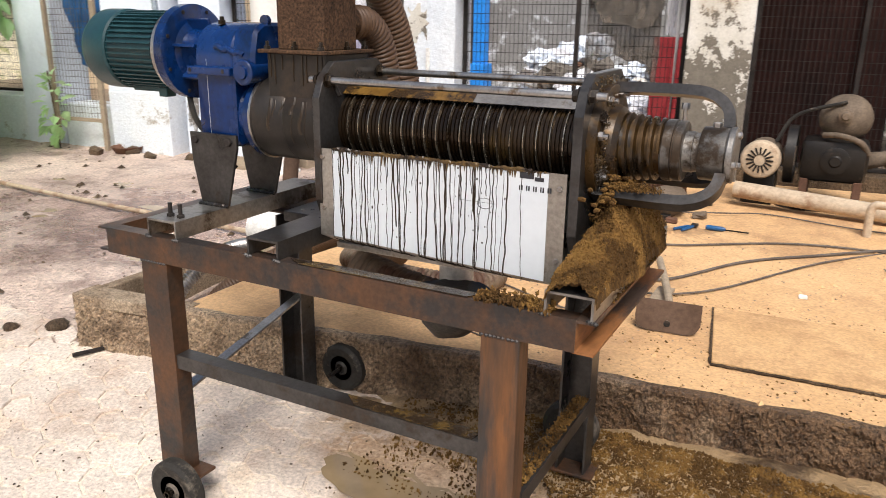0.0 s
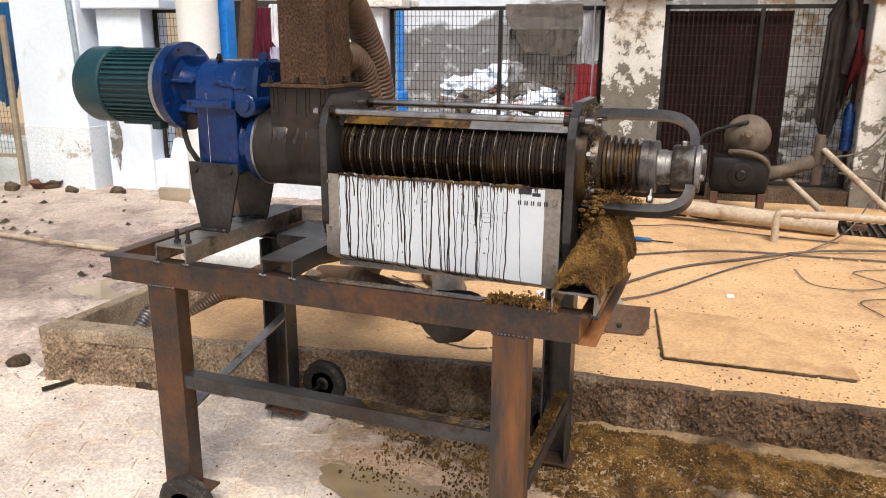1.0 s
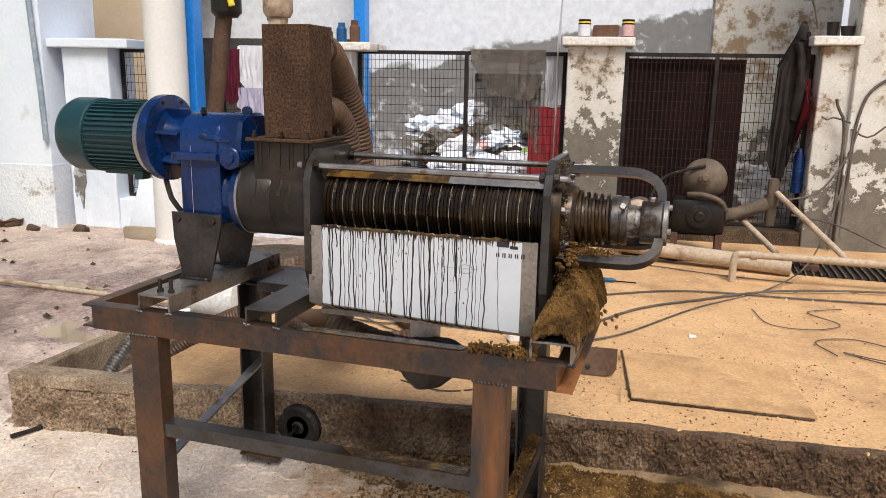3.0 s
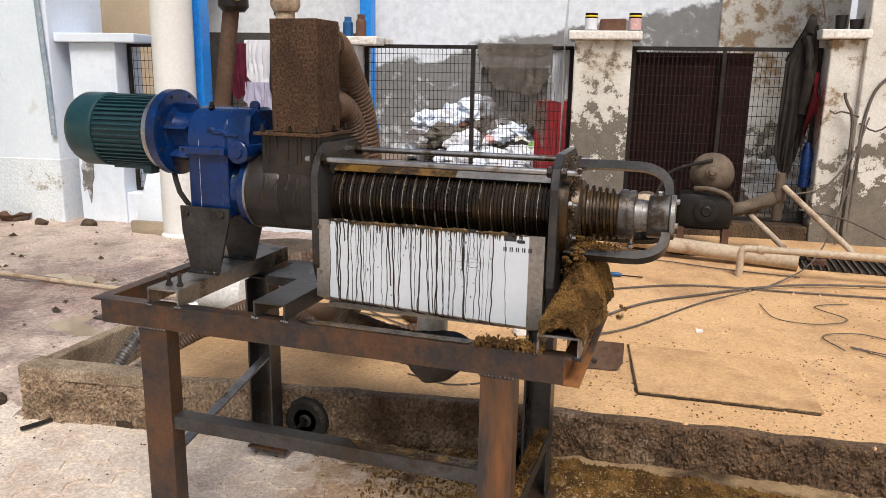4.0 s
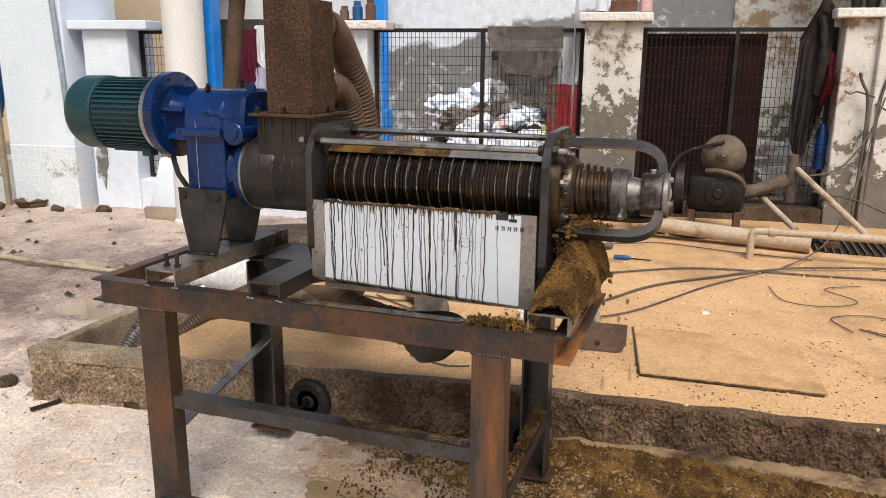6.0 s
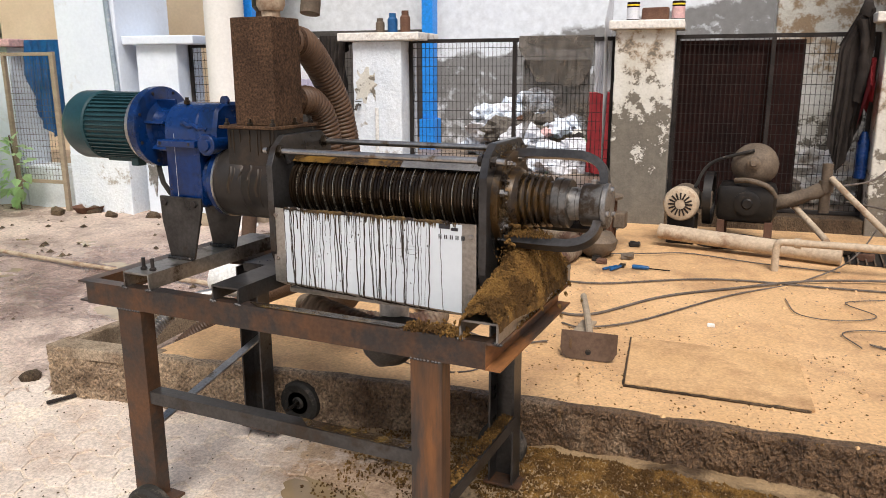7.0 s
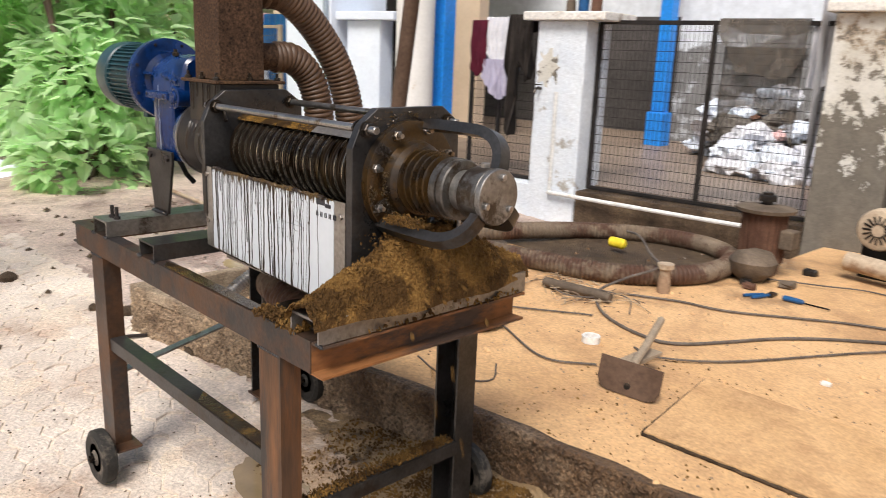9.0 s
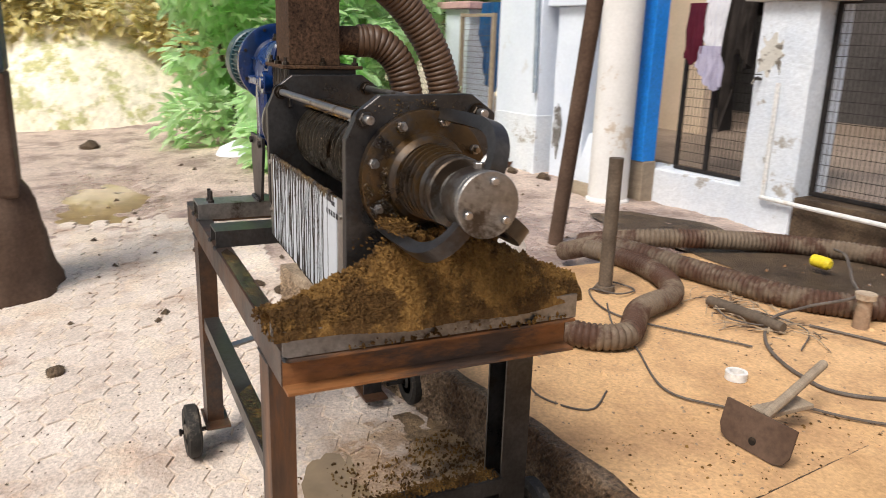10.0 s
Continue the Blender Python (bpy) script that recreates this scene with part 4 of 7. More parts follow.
def make_outlet():
    part("outlet_flange", lathe([(-0.482, 0.075), (-0.482, 0.14), (-0.462, 0.14), (-0.460, 0.137), (-0.460, 0.075)], (0, AY, AZ), "x", 56), M["screw_wet"], press, "round outlet flange caked with pulp", smooth=True)
    for i in range(8):
        a = 2 * math.pi * i / 8 + radians(118)
        part("flange_bolt", add(hexhead((-0.460, AY + 0.122 * math.cos(a), AZ + 0.122 * math.sin(a)), "x", 0.011, 0.011), lathe([(0.011, 0.006), (0.022, 0.006)], (-0.460, AY + 0.122 * math.cos(a), AZ + 0.122 * math.sin(a)), "x", 8)), M["steel_bright"], press)
    part("cone_seat", lathe([(-0.460, 0.095), (-0.440, 0.09), (-0.43, 0.078)], (0, AY, AZ), "x", 48), M["screw_wet"], press, smooth=True)
    # three bent arms hold the outer bearing
    for a in (72, 228, 322):
        pts = []
        for x, r in ((-0.47, 0.135), (-0.40, 0.137), (-0.30, 0.137), (-0.262, 0.133), (-0.232, 0.12), (-0.212, 0.098), (-0.205, 0.07), (-0.205, 0.055)):
            pts.append(Vector((x, 0, r)))
        line = curve_points(pts, 0.008)
        bm = bmesh.new()
        rings = []
        for i, p in enumerate(line):
            d = (line[min(i + 1, len(line) - 1)] - line[max(i - 1, 0)]).normalized()
            n = Vector((-d.z, 0, d.x))
            rings.append([bm.verts.new(p + n * u + Vector((0, v, 0))) for u, v in ((-0.012, -0.016), (0.012, -0.016), (0.012, 0.016), (-0.012, 0.016))])
        for p, q in zip(rings, rings[1:]):
            for k in range(4):
                bm.faces.new((p[k], p[(k + 1) % 4], q[(k + 1) % 4], q[k]))
        bm.faces.new(rings[0]), bm.faces.new(rings[-1])
        bmesh.ops.recalc_face_normals(bm, faces=bm.faces)
        bm.transform(Matrix.Translation((0, AY, AZ)) @ Matrix.Rotation(radians(a - 90), 4, "X"))
        part("bearing_arm", bm, M["steel_dark"], press, "bent dark steel bar", smooth=True)
    hub = part("bearing_block", lathe([(-0.256, 0.03), (-0.256, 0.058), (-0.252, 0.06), (-0.202, 0.06), (-0.198, 0.057), (-0.198, 0.03)], (0, AY, AZ), "x", 48), M["steel_dull"], press, "turned steel bearing housing", smooth=True)
    cap = part("bearing_cap", lathe([(-0.198, 0.061), (-0.196, 0.062), (-0.186, 0.062), (-0.184, 0.06)], (0, AY, AZ), "x", 48), M["steel_mid"], press, "grey disc cap with three bolts")
    for i in range(3):
        a = radians(80 + 120 * i)
        part("cap_bolt", lathe([(0, 0.008), (0.007, 0.008), (0.009, 0.006)], (-0.184, AY + 0.044 * math.cos(a), AZ + 0.044 * math.sin(a)), "x", 12), M["steel_bright"], cap)
    part("grease_plug", add(hexhead((-0.228, AY, AZ + 0.058), "z", 0.01, 0.012)), M["steel_bright"], hub)


make_outlet()


def make_screw():
    """The turning shaft with its flights, in places round its own axis."""
    core = lathe([(-0.02, 0.058), (0.06, 0.060), (0.112, 0.058)], (0, 0, 0), "x", 40)
    bm = bmesh.new()
    prev = None
    turns, n = 6.5, 220
    for i in range(n + 1):
        a, x = 2 * math.pi * turns * i / n, -0.012 + 0.122 * i / n
        c, s = math.cos(a), math.sin(a)
        r = 0.083 - 0.012 * (i / n) + 0.0016 * noise.noise((i * 0.21, 0, 1))
        ring = [bm.verts.new(p) for p in ((x - 0.007, 0.056 * c, 0.056 * s), (x - 0.003, r * c, r * s), (x + 0.003, r * c, r * s), (x + 0.007, 0.056 * c, 0.056 * s))]
        if prev:
            for k in range(3):
                bm.faces.new((prev[k], prev[k + 1], ring[k + 1], ring[k]))
        prev = ring
    bmesh.ops.recalc_face_normals(bm, faces=bm.faces)
    ob = new("screw", to_mesh(add(core, bm), "screw", M["screw_wet"], True))
    ob.parent = press
    # pulp wiped round the root of the flights, and the clamped collar with its set screw
    for name, b, m, label in (
            ("pulp_film", lathe([(-0.018, 0.062), (0.01, 0.067), (0.03, 0.064), (0.05, 0.0625)], (0, 0, 0), "x", 40), "slurry", "wet pulp packed between the flights"),
            ("collar", lathe([(0.112, 0.05), (0.113, 0.067), (0.117, 0.07), (0.136, 0.07), (0.137, 0.066), (0.141, 0.066), (0.142, 0.069), (0.156, 0.069), (0.159, 0.066), (0.159, 0.04)], (0, 0, 0), "x", 48), "steel_dull", "grey turned collar"),
            ("shaft_end", lathe([(0.158, 0.046), (0.178, 0.046), (0.179, 0.044), (0.198, 0.044)], (0, 0, 0), "x", 40), "steel_mid", "bright bare shaft"),
            ("set_screw", add(lathe([(0.066, 0.005), (0.094, 0.005)], (0.149, 0, 0), "z", 10), hexhead((0.149, 0, 0.094), "z", 0.0095, 0.014)), "steel_bright", "square-headed set screw")):
        o = new(name, to_mesh(b, name, M[m], True))
        o.parent = ob
        tagged(o, label)
    return tagged(ob, "turning steel screw smeared with brown pulp")


screw = make_screw()


# ---- pillars, fence and the buildings behind ----
def pillar(u0, u1, z1, cap_z, cu0, cu1, body, capmat, label, depth=0.42):
    p = thing("gate_pillar", MF @ Vector(((u0 + u1) / 2, depth / 2, G)), label, "pillar")
    b = block(u0, u1, 0, depth, 0.05, cap_z, 0.012)
    bmesh.ops.subdivide_edges(b, edges=[e for e in b.edges if e.calc_length() > 0.3], cuts=14, use_grid_fill=True)
    part("shaft", in_fence(rough_up(b, 0.006, 0.09)), body, p)
    part("cap", in_fence(rough_up(block(cu0, cu1, -0.07, depth + 0.07, cap_z, z1, 0.01), 0.004, 0.05)), capmat, p)
    return p


pillar(-2.335, -1.868, 1.87, 1.80, -2.45, -1.68, M["plaster_damp"], M["cap"], "white plastered square pillar with chipped corner and cream cap")
pillar(-0.022, 0.44, 1.93, 1.86, -0.07, 0.508, M["plaster_old"], M["cap"], "grey pillar with peeling white paint and cream cap")
pillar(1.925, 2.17, 1.95, 1.88, 1.832, 2.19, M["plaster_stain"], M["cap"], "white plastered pillar with stains beside the wall")
pillar(-4.67, -4.197, 1.88, 1.80, -4.77, -3.95, M["plaster"], M["plaster"], "clean white plastered pillar with a flat cap")
pillar(-6.80, -6.28, 1.88, 1.80, -6.89, -6.18, M["plaster"], M["pinkcap"], "white pillar with a faded pink cap")


def fence_panel(u0, u1, posts, z0, z1, pitch=0.036, zp=0.075, label="dark iron fence panel of welded wire mesh"):
    f = thing("fence_panel", MF @ Vector(((u0 + u1) / 2, 0.2, z0)), label, "fence", "fence panels of the yard")
    y = 0.2
    part("top_rail", in_fence(block(u0, u1, y - 0.016, y + 0.016, z1 - 0.032, z1, 0.003)), M["iron"], f)
    part("bottom_rail", in_fence(block(u0, u1, y - 0.016, y + 0.016, z0, z0 + 0.03, 0.003)), M["iron"], f)
    for u in (u0 + 0.016, *posts, u1 - 0.016):
        part("post", in_fence(block(u - 0.016, u + 0.016, y - 0.018, y + 0.014, z0 + 0.03, z1 - 0.032, 0.002)), M["iron"], f)
    wires = []
    k = int((u1 - u0) / pitch)
    for i in range(1, k):
        u = u0 + (u1 - u0) * i / k
        wires.append(prism([(u - 0.0022, y + 0.018), (u + 0.0022, y + 0.018), (u, y + 0.022)], "z", z0, z1))
    k = int((z1 - z0) / zp)
    for i in range(1, k):
        z = z0 + (z1 - z0) * i / k
        wires.append(prism([(y + 0.0222, z - 0.0022), (y + 0.0222, z + 0.0022), (y + 0.026, z)], "x", u0, u1))
    part("mesh_wire", in_fence(add(*wires)), M["iron"], f, kind="stuff")
    return f


fence_panel(-1.86, -0.03, (-0.89,), 0.41, 1.815)
fence_panel(0.445, 1.92, (1.18,), 0.41, 1.82)
fence_panel(-3.18, -2.34, (-2.84,), 0.41, 1.81)
fence_panel(-4.19, -3.84, (), 0.41, 1.80, label="narrow iron fence panel of welded wire mesh")
fence_panel(-9.5, -6.82, (-8.2,), 0.62, 1.78, label="long iron fence panel of wire mesh")


def low_wall(u0, u1, z1, material, name, label):
    b = block(u0, u1, 0.02, 0.36, 0.0, z1, 0.01)
    return solo(name, in_fence(b), material, label, "wall", kind="structure")


low_wall(-3.5, -2.336, 0.405, M["plaster_damp"], "wall_low_1", "low white plastered wall under the fence")
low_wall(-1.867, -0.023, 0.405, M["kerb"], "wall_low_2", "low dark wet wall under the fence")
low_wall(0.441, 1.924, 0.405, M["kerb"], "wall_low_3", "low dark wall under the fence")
low_wall(-4.196, -3.83, 0.405, M["plaster"], "wall_low_4", "low white wall under the fence")
low_wall(-12.0, -6.81, 0.60, M["plaster_damp"], "wall_low_5", "low stained white wall under the long fence")
low_wall(-6.27, -5.52, 0.55, M["plaster_damp"], "wall_low_6", "low white wall under the gate")

# columns of the building
solo("wall_column_foot", in_fence(rough_up(block(-5.503, -4.777, -0.124, 0.703, 0.0, 0.72, 0.01), 0.006, 0.1)), M["plaster_damp"], "flaking damp foot of the white column", "column", kind="structure")
solo("wall_column", in_fence(rough_up(block(-5.5, -4.78, -0.12, 0.7, 0.0, 5.2, 0.01), 0.004, 0.2)), M["plaster"], "tall white plastered building column with a stained foot", "column", kind="structure")
solo("round_column", in_fence(lathe([(0.05, 0.19), (0.14, 0.19), (0.16, 0.172), (5.2, 0.172)], (-3.38, -0.39, 0), "z", 28)), M["cream_wash"], "round cream plastered column", "column", kind="structure", smooth=True)
post = thing("blue_post", MF @ Vector((-3.43, -0.05, G)), "sky blue painted steel post on a brick-coloured block", "post")
part("post_shaft", in_fence(block(-3.46, -3.25, -0.14, 0.02, 0.47, 5.2, 0.006)), M["blue_post"], post)
part("foot_block", in_fence(block(-3.47, -3.24, -0.13, 0.03, 0.05, 0.47, 0.01)), M["wood"], post, "worn tan foot block")
solo("drain_pipe", tube([(-3.34, 4.05, 0.08), (-3.03, 4.03, 1.9), (-2.70, 4.0, 3.9)], 0.052, 16, 0.4), M["rust_mud"], "brown rusty standing iron pipe leaning over the yard", "pipe", smooth=True)
for u in (-4.80,):
    solo("conduit", in_fence(tube([(u + 0.01, -0.15, 0.95), (u, -0.15, 1.35), (u - 0.05, -0.15, 2.4), (u - 0.12, -0.15, 5.1)], 0.026, 10, 0.5)), M["conduit_grey"], "grey conduit pipe on a white column", "pipe", "conduits", smooth=True)
p2 = thing("roof_post", MF @ Vector((-4.4, 8.0, 0.45)), "sky blue roof post behind the mesh fence", "post")
blue2 = Vector((-4.65, 9.9, 0))
part("post_shaft", block(blue2.x - 0.085, blue2.x + 0.085, blue2.y - 0.085, blue2.y + 0.085, 0.4, 5.0, 0.01), M["blue_post"], p2)
part("post_foot", block(blue2.x - 0.125, blue2.x + 0.125, blue2.y - 0.125, blue2.y + 0.125, 0.4, 0.86, 0.02), M["blue_post"], p2)


# the yard behind the fence, with a stained wall at its far side
solo("floor", in_fence(block(-12, 9, 0.37, 9.0, 0.30, 0.42)), M["floor_in"], "dusty concrete floor of the yard behind the fence", "floor", kind="structure")


def stained_wall():
    m = bpy.data.materials.new("moulded_white_wall")
    m.use_nodes = True
    n, l = m.node_tree.nodes, m.node_tree.links
    co = n.new("ShaderNodeTexCoord")
    sep = n.new("ShaderNodeSeparateXYZ")
    l.new(co.outputs["Object"], sep.inputs[0])
    def nz(sc, det):
        t = n.new("ShaderNodeTexNoise")
        t.inputs["Scale"].default_value, t.inputs["Detail"].default_value, t.inputs["Roughness"].default_value = sc, det, 0.65
        l.new(co.outputs["Object"], t.inputs["Vector"])
        return t.outputs[0]
    def math_node(op, a, b):
        x = n.new("ShaderNodeMath")
        x.operation = op
        for s, v in zip(x.inputs, (a, b)):
            if isinstance(v, float):
                s.default_value = v
            else:
                l.new(v, s)
        return x.outputs[0]
    edge = math_node("ADD", math_node("MULTIPLY", nz(1.1, 8.0), 0.9), math_node("ADD", math_node("MULTIPLY", sep.outputs[0], 0.19), 2.16))
    mould = n.new("ShaderNodeMapRange")
    l.new(math_node("SUBTRACT", edge, sep.outputs[2]), mould.inputs[0])
    mould.inputs[1].default_value, mould.inputs[2].default_value = 0.0, 0.06
    holes = n.new("ShaderNodeMapRange")
    l.new(nz(2.2, 9.0), holes.inputs[0])
    holes.inputs[1].default_value, holes.inputs[2].default_value = 0.66, 0.56
    mask = math_node("MULTIPLY", mould.outputs[0], holes.outputs[0])
    mx = n.new("ShaderNodeMix")
    mx.data_type = "RGBA"
    mx.inputs[6].default_value, mx.inputs[7].default_value = (0.74, 0.77, 0.81, 1), (0.22, 0.215, 0.21, 1)
    l.new(mask, mx.inputs[0])
    speck = n.new("ShaderNodeMapRange")
    l.new(nz(9.0, 9.0), speck.inputs[0])
    speck.inputs[1].default_value, speck.inputs[2].default_value, speck.inputs[3].default_value, speck.inputs[4].default_value = 0.3, 0.7, 0.86, 1.12
    tint = n.new("ShaderNodeVectorMath")
    tint.operation = "SCALE"
    l.new(mx.outputs[2], tint.inputs[0])
    l.new(speck.outputs[0], tint.inputs["Scale"])
    b = n["Principled BSDF"]
    l.new(tint.outputs[0], b.inputs["Base Color"])
    b.inputs["Roughness"].default_value = 0.9
    return m


M["stained"] = stained_wall()
solo("wall_far", in_fence(block(-3.2, 2.3, 5.0, 5.25, 0.3, 5.0)), M["stained"], "white yard wall with grey mould to half its height", "wall", kind="structure")
solo("wall_far_right", in_fence(block(2.3, 9.0, 4.2, 4.45, 0.3, 5.0)), M["plaster"], "cream plastered yard wall", "wall", kind="structure")
solo("wall_pier", in_fence(rough_up(block(1.28, 2.4, 1.3, 1.5, 0.3, 4.2, 0.01), 0.004, 0.1)), M["plaster_pier"], "cream wall with tan stains behind the fence", "wall", kind="structure")
patch = [(-4.575 + 0.075 * math.cos(k * 0.26) * (0.85 + 0.6 * noise.fractal((math.cos(k * 0.26) * 2, math.sin(k * 0.26) * 2, 3), 0.7, 2.0, 4)), 0.62 + 0.28 * math.sin(k * 0.26) * (0.85 + 0.5 * noise.fractal((math.cos(k * 0.26) * 2, math.sin(k * 0.26) * 2, 7), 0.7, 2.0, 4))) for k in range(24)]
solo("mould_patch", in_fence(prism(patch, "y", -0.012, -0.002)), M["mould"], "dark mould on the foot of the white pillar", "wall patch", kind="structure")
solo("wall_shed", in_fence(block(-12.0, -3.2, 6.0, 6.25, 2.2, 5.0)), M["stained"], "white upper back wall of the open shed with grey mould", "wall", kind="structure")
# lower wall: the dimness inside the shed is put into its dark colour
solo("wall_dim", in_fence(block(-12.0, -3.2, 5.99, 6.25, 0.3, 2.2)), M["dark_room"], "dark foot of the shed wall, coloured for the dim interior", "wall", kind="structure")
solo("wall_right", in_fence(rough_up(block(2.16, 6.5, -0.06, 0.3, 0.0, 5.2, 0.01), 0.003, 0.1)), M["plaster_wall"], "stained plaster wall with peeling paint", "wall", kind="structure")
solo("shed_roof", in_fence(block(-12.5, -5.6, 2.75, 6.3, 4.0, 4.1)), M["iron"], "dark sheet roof over the shed", "roof", kind="structure")
solo("wall_house", in_fence(block(-9.0, -4.85, 2.5, 2.7, 0.3, 5.0)), M["cream"], "cream house wall behind the white pillars", "wall", kind="structure")
door = thing("door", MF @ Vector((-7.2, 2.45, 0.42)), "brown wooden house door with a blue frame post", "door", kind="structure")
part("leaf", in_fence(block(-7.55, -7.05, 2.46, 2.5, 0.42, 2.9, 0.005)), M["maroon"], door)
part("frame_post", in_fence(block(-7.0, -6.86, 2.42, 2.5, 0.42, 4.5, 0.005)), M["blue_post"], door, "sky blue post")
part("shutter", in_fence(block(-6.5, -6.15, 2.46, 2.5, 1.9, 4.5, 0.005)), M["iron"], door, "dark slatted shutter")


# ---- things on the fence and pillars ----
def drape(u0, u1, ztop, drops, off, thick, folds, seed, back=0.25):
    """A cloth hung over a rail: front sheet with folds, its lower edge set by drops along the width, and a short back fall."""
    bm = bmesh.new()
    nu, nv = 26, 18
    rows = []
    for i in range(nu + 1):
        t = i / nu
        k = t * (len(drops) - 1)
        a = int(min(k, len(drops) - 2))
        d = drops[a] + (drops[a + 1] - drops[a]) * (k - a)
        col = [bm.verts.new((u0 + (u1 - u0) * t, off + 0.06, ztop - back * d)), bm.verts.new((u0 + (u1 - u0) * t, off + 0.03, ztop + 0.012))]
        for j in range(nv + 1):
            s = j / nv
            w = folds * (0.3 + s) * math.sin(t * 19 + seed + 2.5 * noise.noise((t * 4, s * 1.5, seed)))
            col.append(bm.verts.new((u0 + (u1 - u0) * t + 0.02 * s * noise.noise((t * 5, s * 3, seed + 4)), off - 0.012 - abs(w) * 0.6, ztop + 0.006 - d * s)))
        rows.append(col)
    for a, b in zip(rows, rows[1:]):
        for j in range(len(a) - 1):
            bm.faces.new((a[j], b[j], b[j + 1], a[j + 1]))
    bmesh.ops.recalc_face_normals(bm, faces=bm.faces)
    bmesh.ops.solidify(bm, geom=list(bm.faces), thickness=thick)
    return in_fence(bm)


solo("net_cloth", drape(-0.84, -0.21, 1.82, (0.10, 0.26, 0.38, 0.38, 0.40, 0.42, 0.40, 0.24), 0.165, 0.004, 0.075, 1.0), M["net"], "dark grey net cloth draped over the iron fence", "cloth", smooth=True)
solo("net_cloth", drape(-0.82, -0.24, 1.62, (0.72, 0.44, 0.42, 0.48, 0.46, 0.70), 0.25, 0.003, 0.03, 3.0, 0.1), M["net"], "grey net hanging behind the fence mesh", "cloth", smooth=True)
solo("towel", drape(-2.98, -2.66, 1.83, (0.30, 0.40, 0.42, 0.38), 0.16, 0.005, 0.05, 2.0), M["cloth_white"], "white towel hung over the fence rail", "towel", smooth=True)
solo("trousers", drape(-2.70, -2.45, 1.85, (0.45, 1.04, 1.06, 0.45, 0.38, 0.58, 0.5), 0.13, 0.010, 0.11, 5.0), M["cloth_dark"], "dark jacket and trousers slung over the fence rail", "clothes", smooth=True)
solo("shirt", drape(-3.13, -2.96, 1.80, (0.42, 0.50, 0.44), 0.14, 0.006, 0.05, 7.0), M["cloth_maroon"], "maroon shirt hung on the fence mesh", "clothes", smooth=True)
solo("shirt", drape(-2.97, -2.68, 1.46, (0.16, 0.30, 0.36, 0.30), 0.13, 0.006, 0.06, 4.4), M["cloth_lilac"], "pale lilac shirt hanging below the towel", "clothes", smooth=True)
jacket = thing("jacket", MF @ Vector((1.7, 0.12, 1.9)), "dark brown hooded jacket hung on the fence corner", "jacket")
body = drape(-0.1, 0.1, 0.0, (1.0, 1.12, 1.22, 1.1, 0.72), 0, 0.012, 0.06, 9.0)
body.transform(MF.inverted())
for v in body.verts:
    d = -v.co.z
    v.co = Vector((v.co.x * (0.45 + 0.7 * min(1, d / 0.27) - 0.25 * max(0, d - 0.27)) + 1.80 - 0.055 * min(1, d / 0.27) - 0.045 * max(0, d - 0.27), v.co.y + 0.12, v.co.z + 1.97))
part("jacket_body", in_fence(body), M["cloth_dark"], jacket, smooth=True)
part("sleeve", in_fence(rough_up(tube([(1.76, 0.08, 1.90), (1.79, 0.05, 1.75), (1.795, 0.05, 1.5), (1.78, 0.06, 1.30)], 0.034, 12, 0.04), 0.02, 0.06)), M["cloth_dark"], jacket, smooth=True)
part("hood", in_fence(rough_up(lathe([(1.93, 0.05), (1.97, 0.052), (2.02, 0.035), (2.06, 0.018), (2.08, 0.006)], (1.80, 0.12, 0), "z", 18), 0.02, 0.05)), M["cloth_dark"], jacket, "limp folded hood", smooth=True)
solo("rag", drape(1.865, 1.895, 1.62, (0.2, 0.24, 0.2), 0.14, 0.006, 0.015, 3.3, 0.05), M["cloth_red"], "small faded red rag beside the jacket", "rag", smooth=True)
solo("blue_bottle", in_fence(lathe([(0.72, 0.045), (1.0, 0.045), (1.05, 0.03), (1.08, 0.02)], (1.875, 0.12, 0), "z", 16)), M["paint_blue"], "blue plastic bottle hung on the fence", "bottle", smooth=True)
solo("red_cloth", drape(-0.46, 0.02, 1.30, (0.84, 0.87, 0.88, 0.87), 1.9, 0.008, 0.05, 4.0), M["cloth_red"], "red cloth behind the fence mesh", "cloth", smooth=True)
solo("white_cloth", drape(-0.20, -0.03, 1.80, (0.44, 0.46, 0.40), 0.235, 0.006, 0.04, 6.0), M["cloth_white"], "white cloth behind the fence mesh", "cloth", smooth=True)


def paint_can(u, z, label_mat):
    c = thing("paint_can", MF @ Vector((u, 0.1, z)), "small paint tin with a coloured label on the pillar cap", "paint tin", "paint tins")
    part("can_body", in_fence(lathe([(z, 0.05), (z + 0.14, 0.05), (z + 0.142, 0.046)], (u, 0.1, 0), "z", 24)), M["maroon"], c, smooth=True)
    part("can_label", in_fence(lathe([(z + 0.01, 0.0505), (z + 0.10, 0.0505)], (u, 0.1, 0), "z", 24, False)), label_mat, c, "pale printed label")
    part("can_band", in_fence(lathe([(z + 0.112, 0.0507), (z + 0.124, 0.0507)], (u, 0.1, 0), "z", 24, False)), M["plastic_yellow"], c, "yellow band")


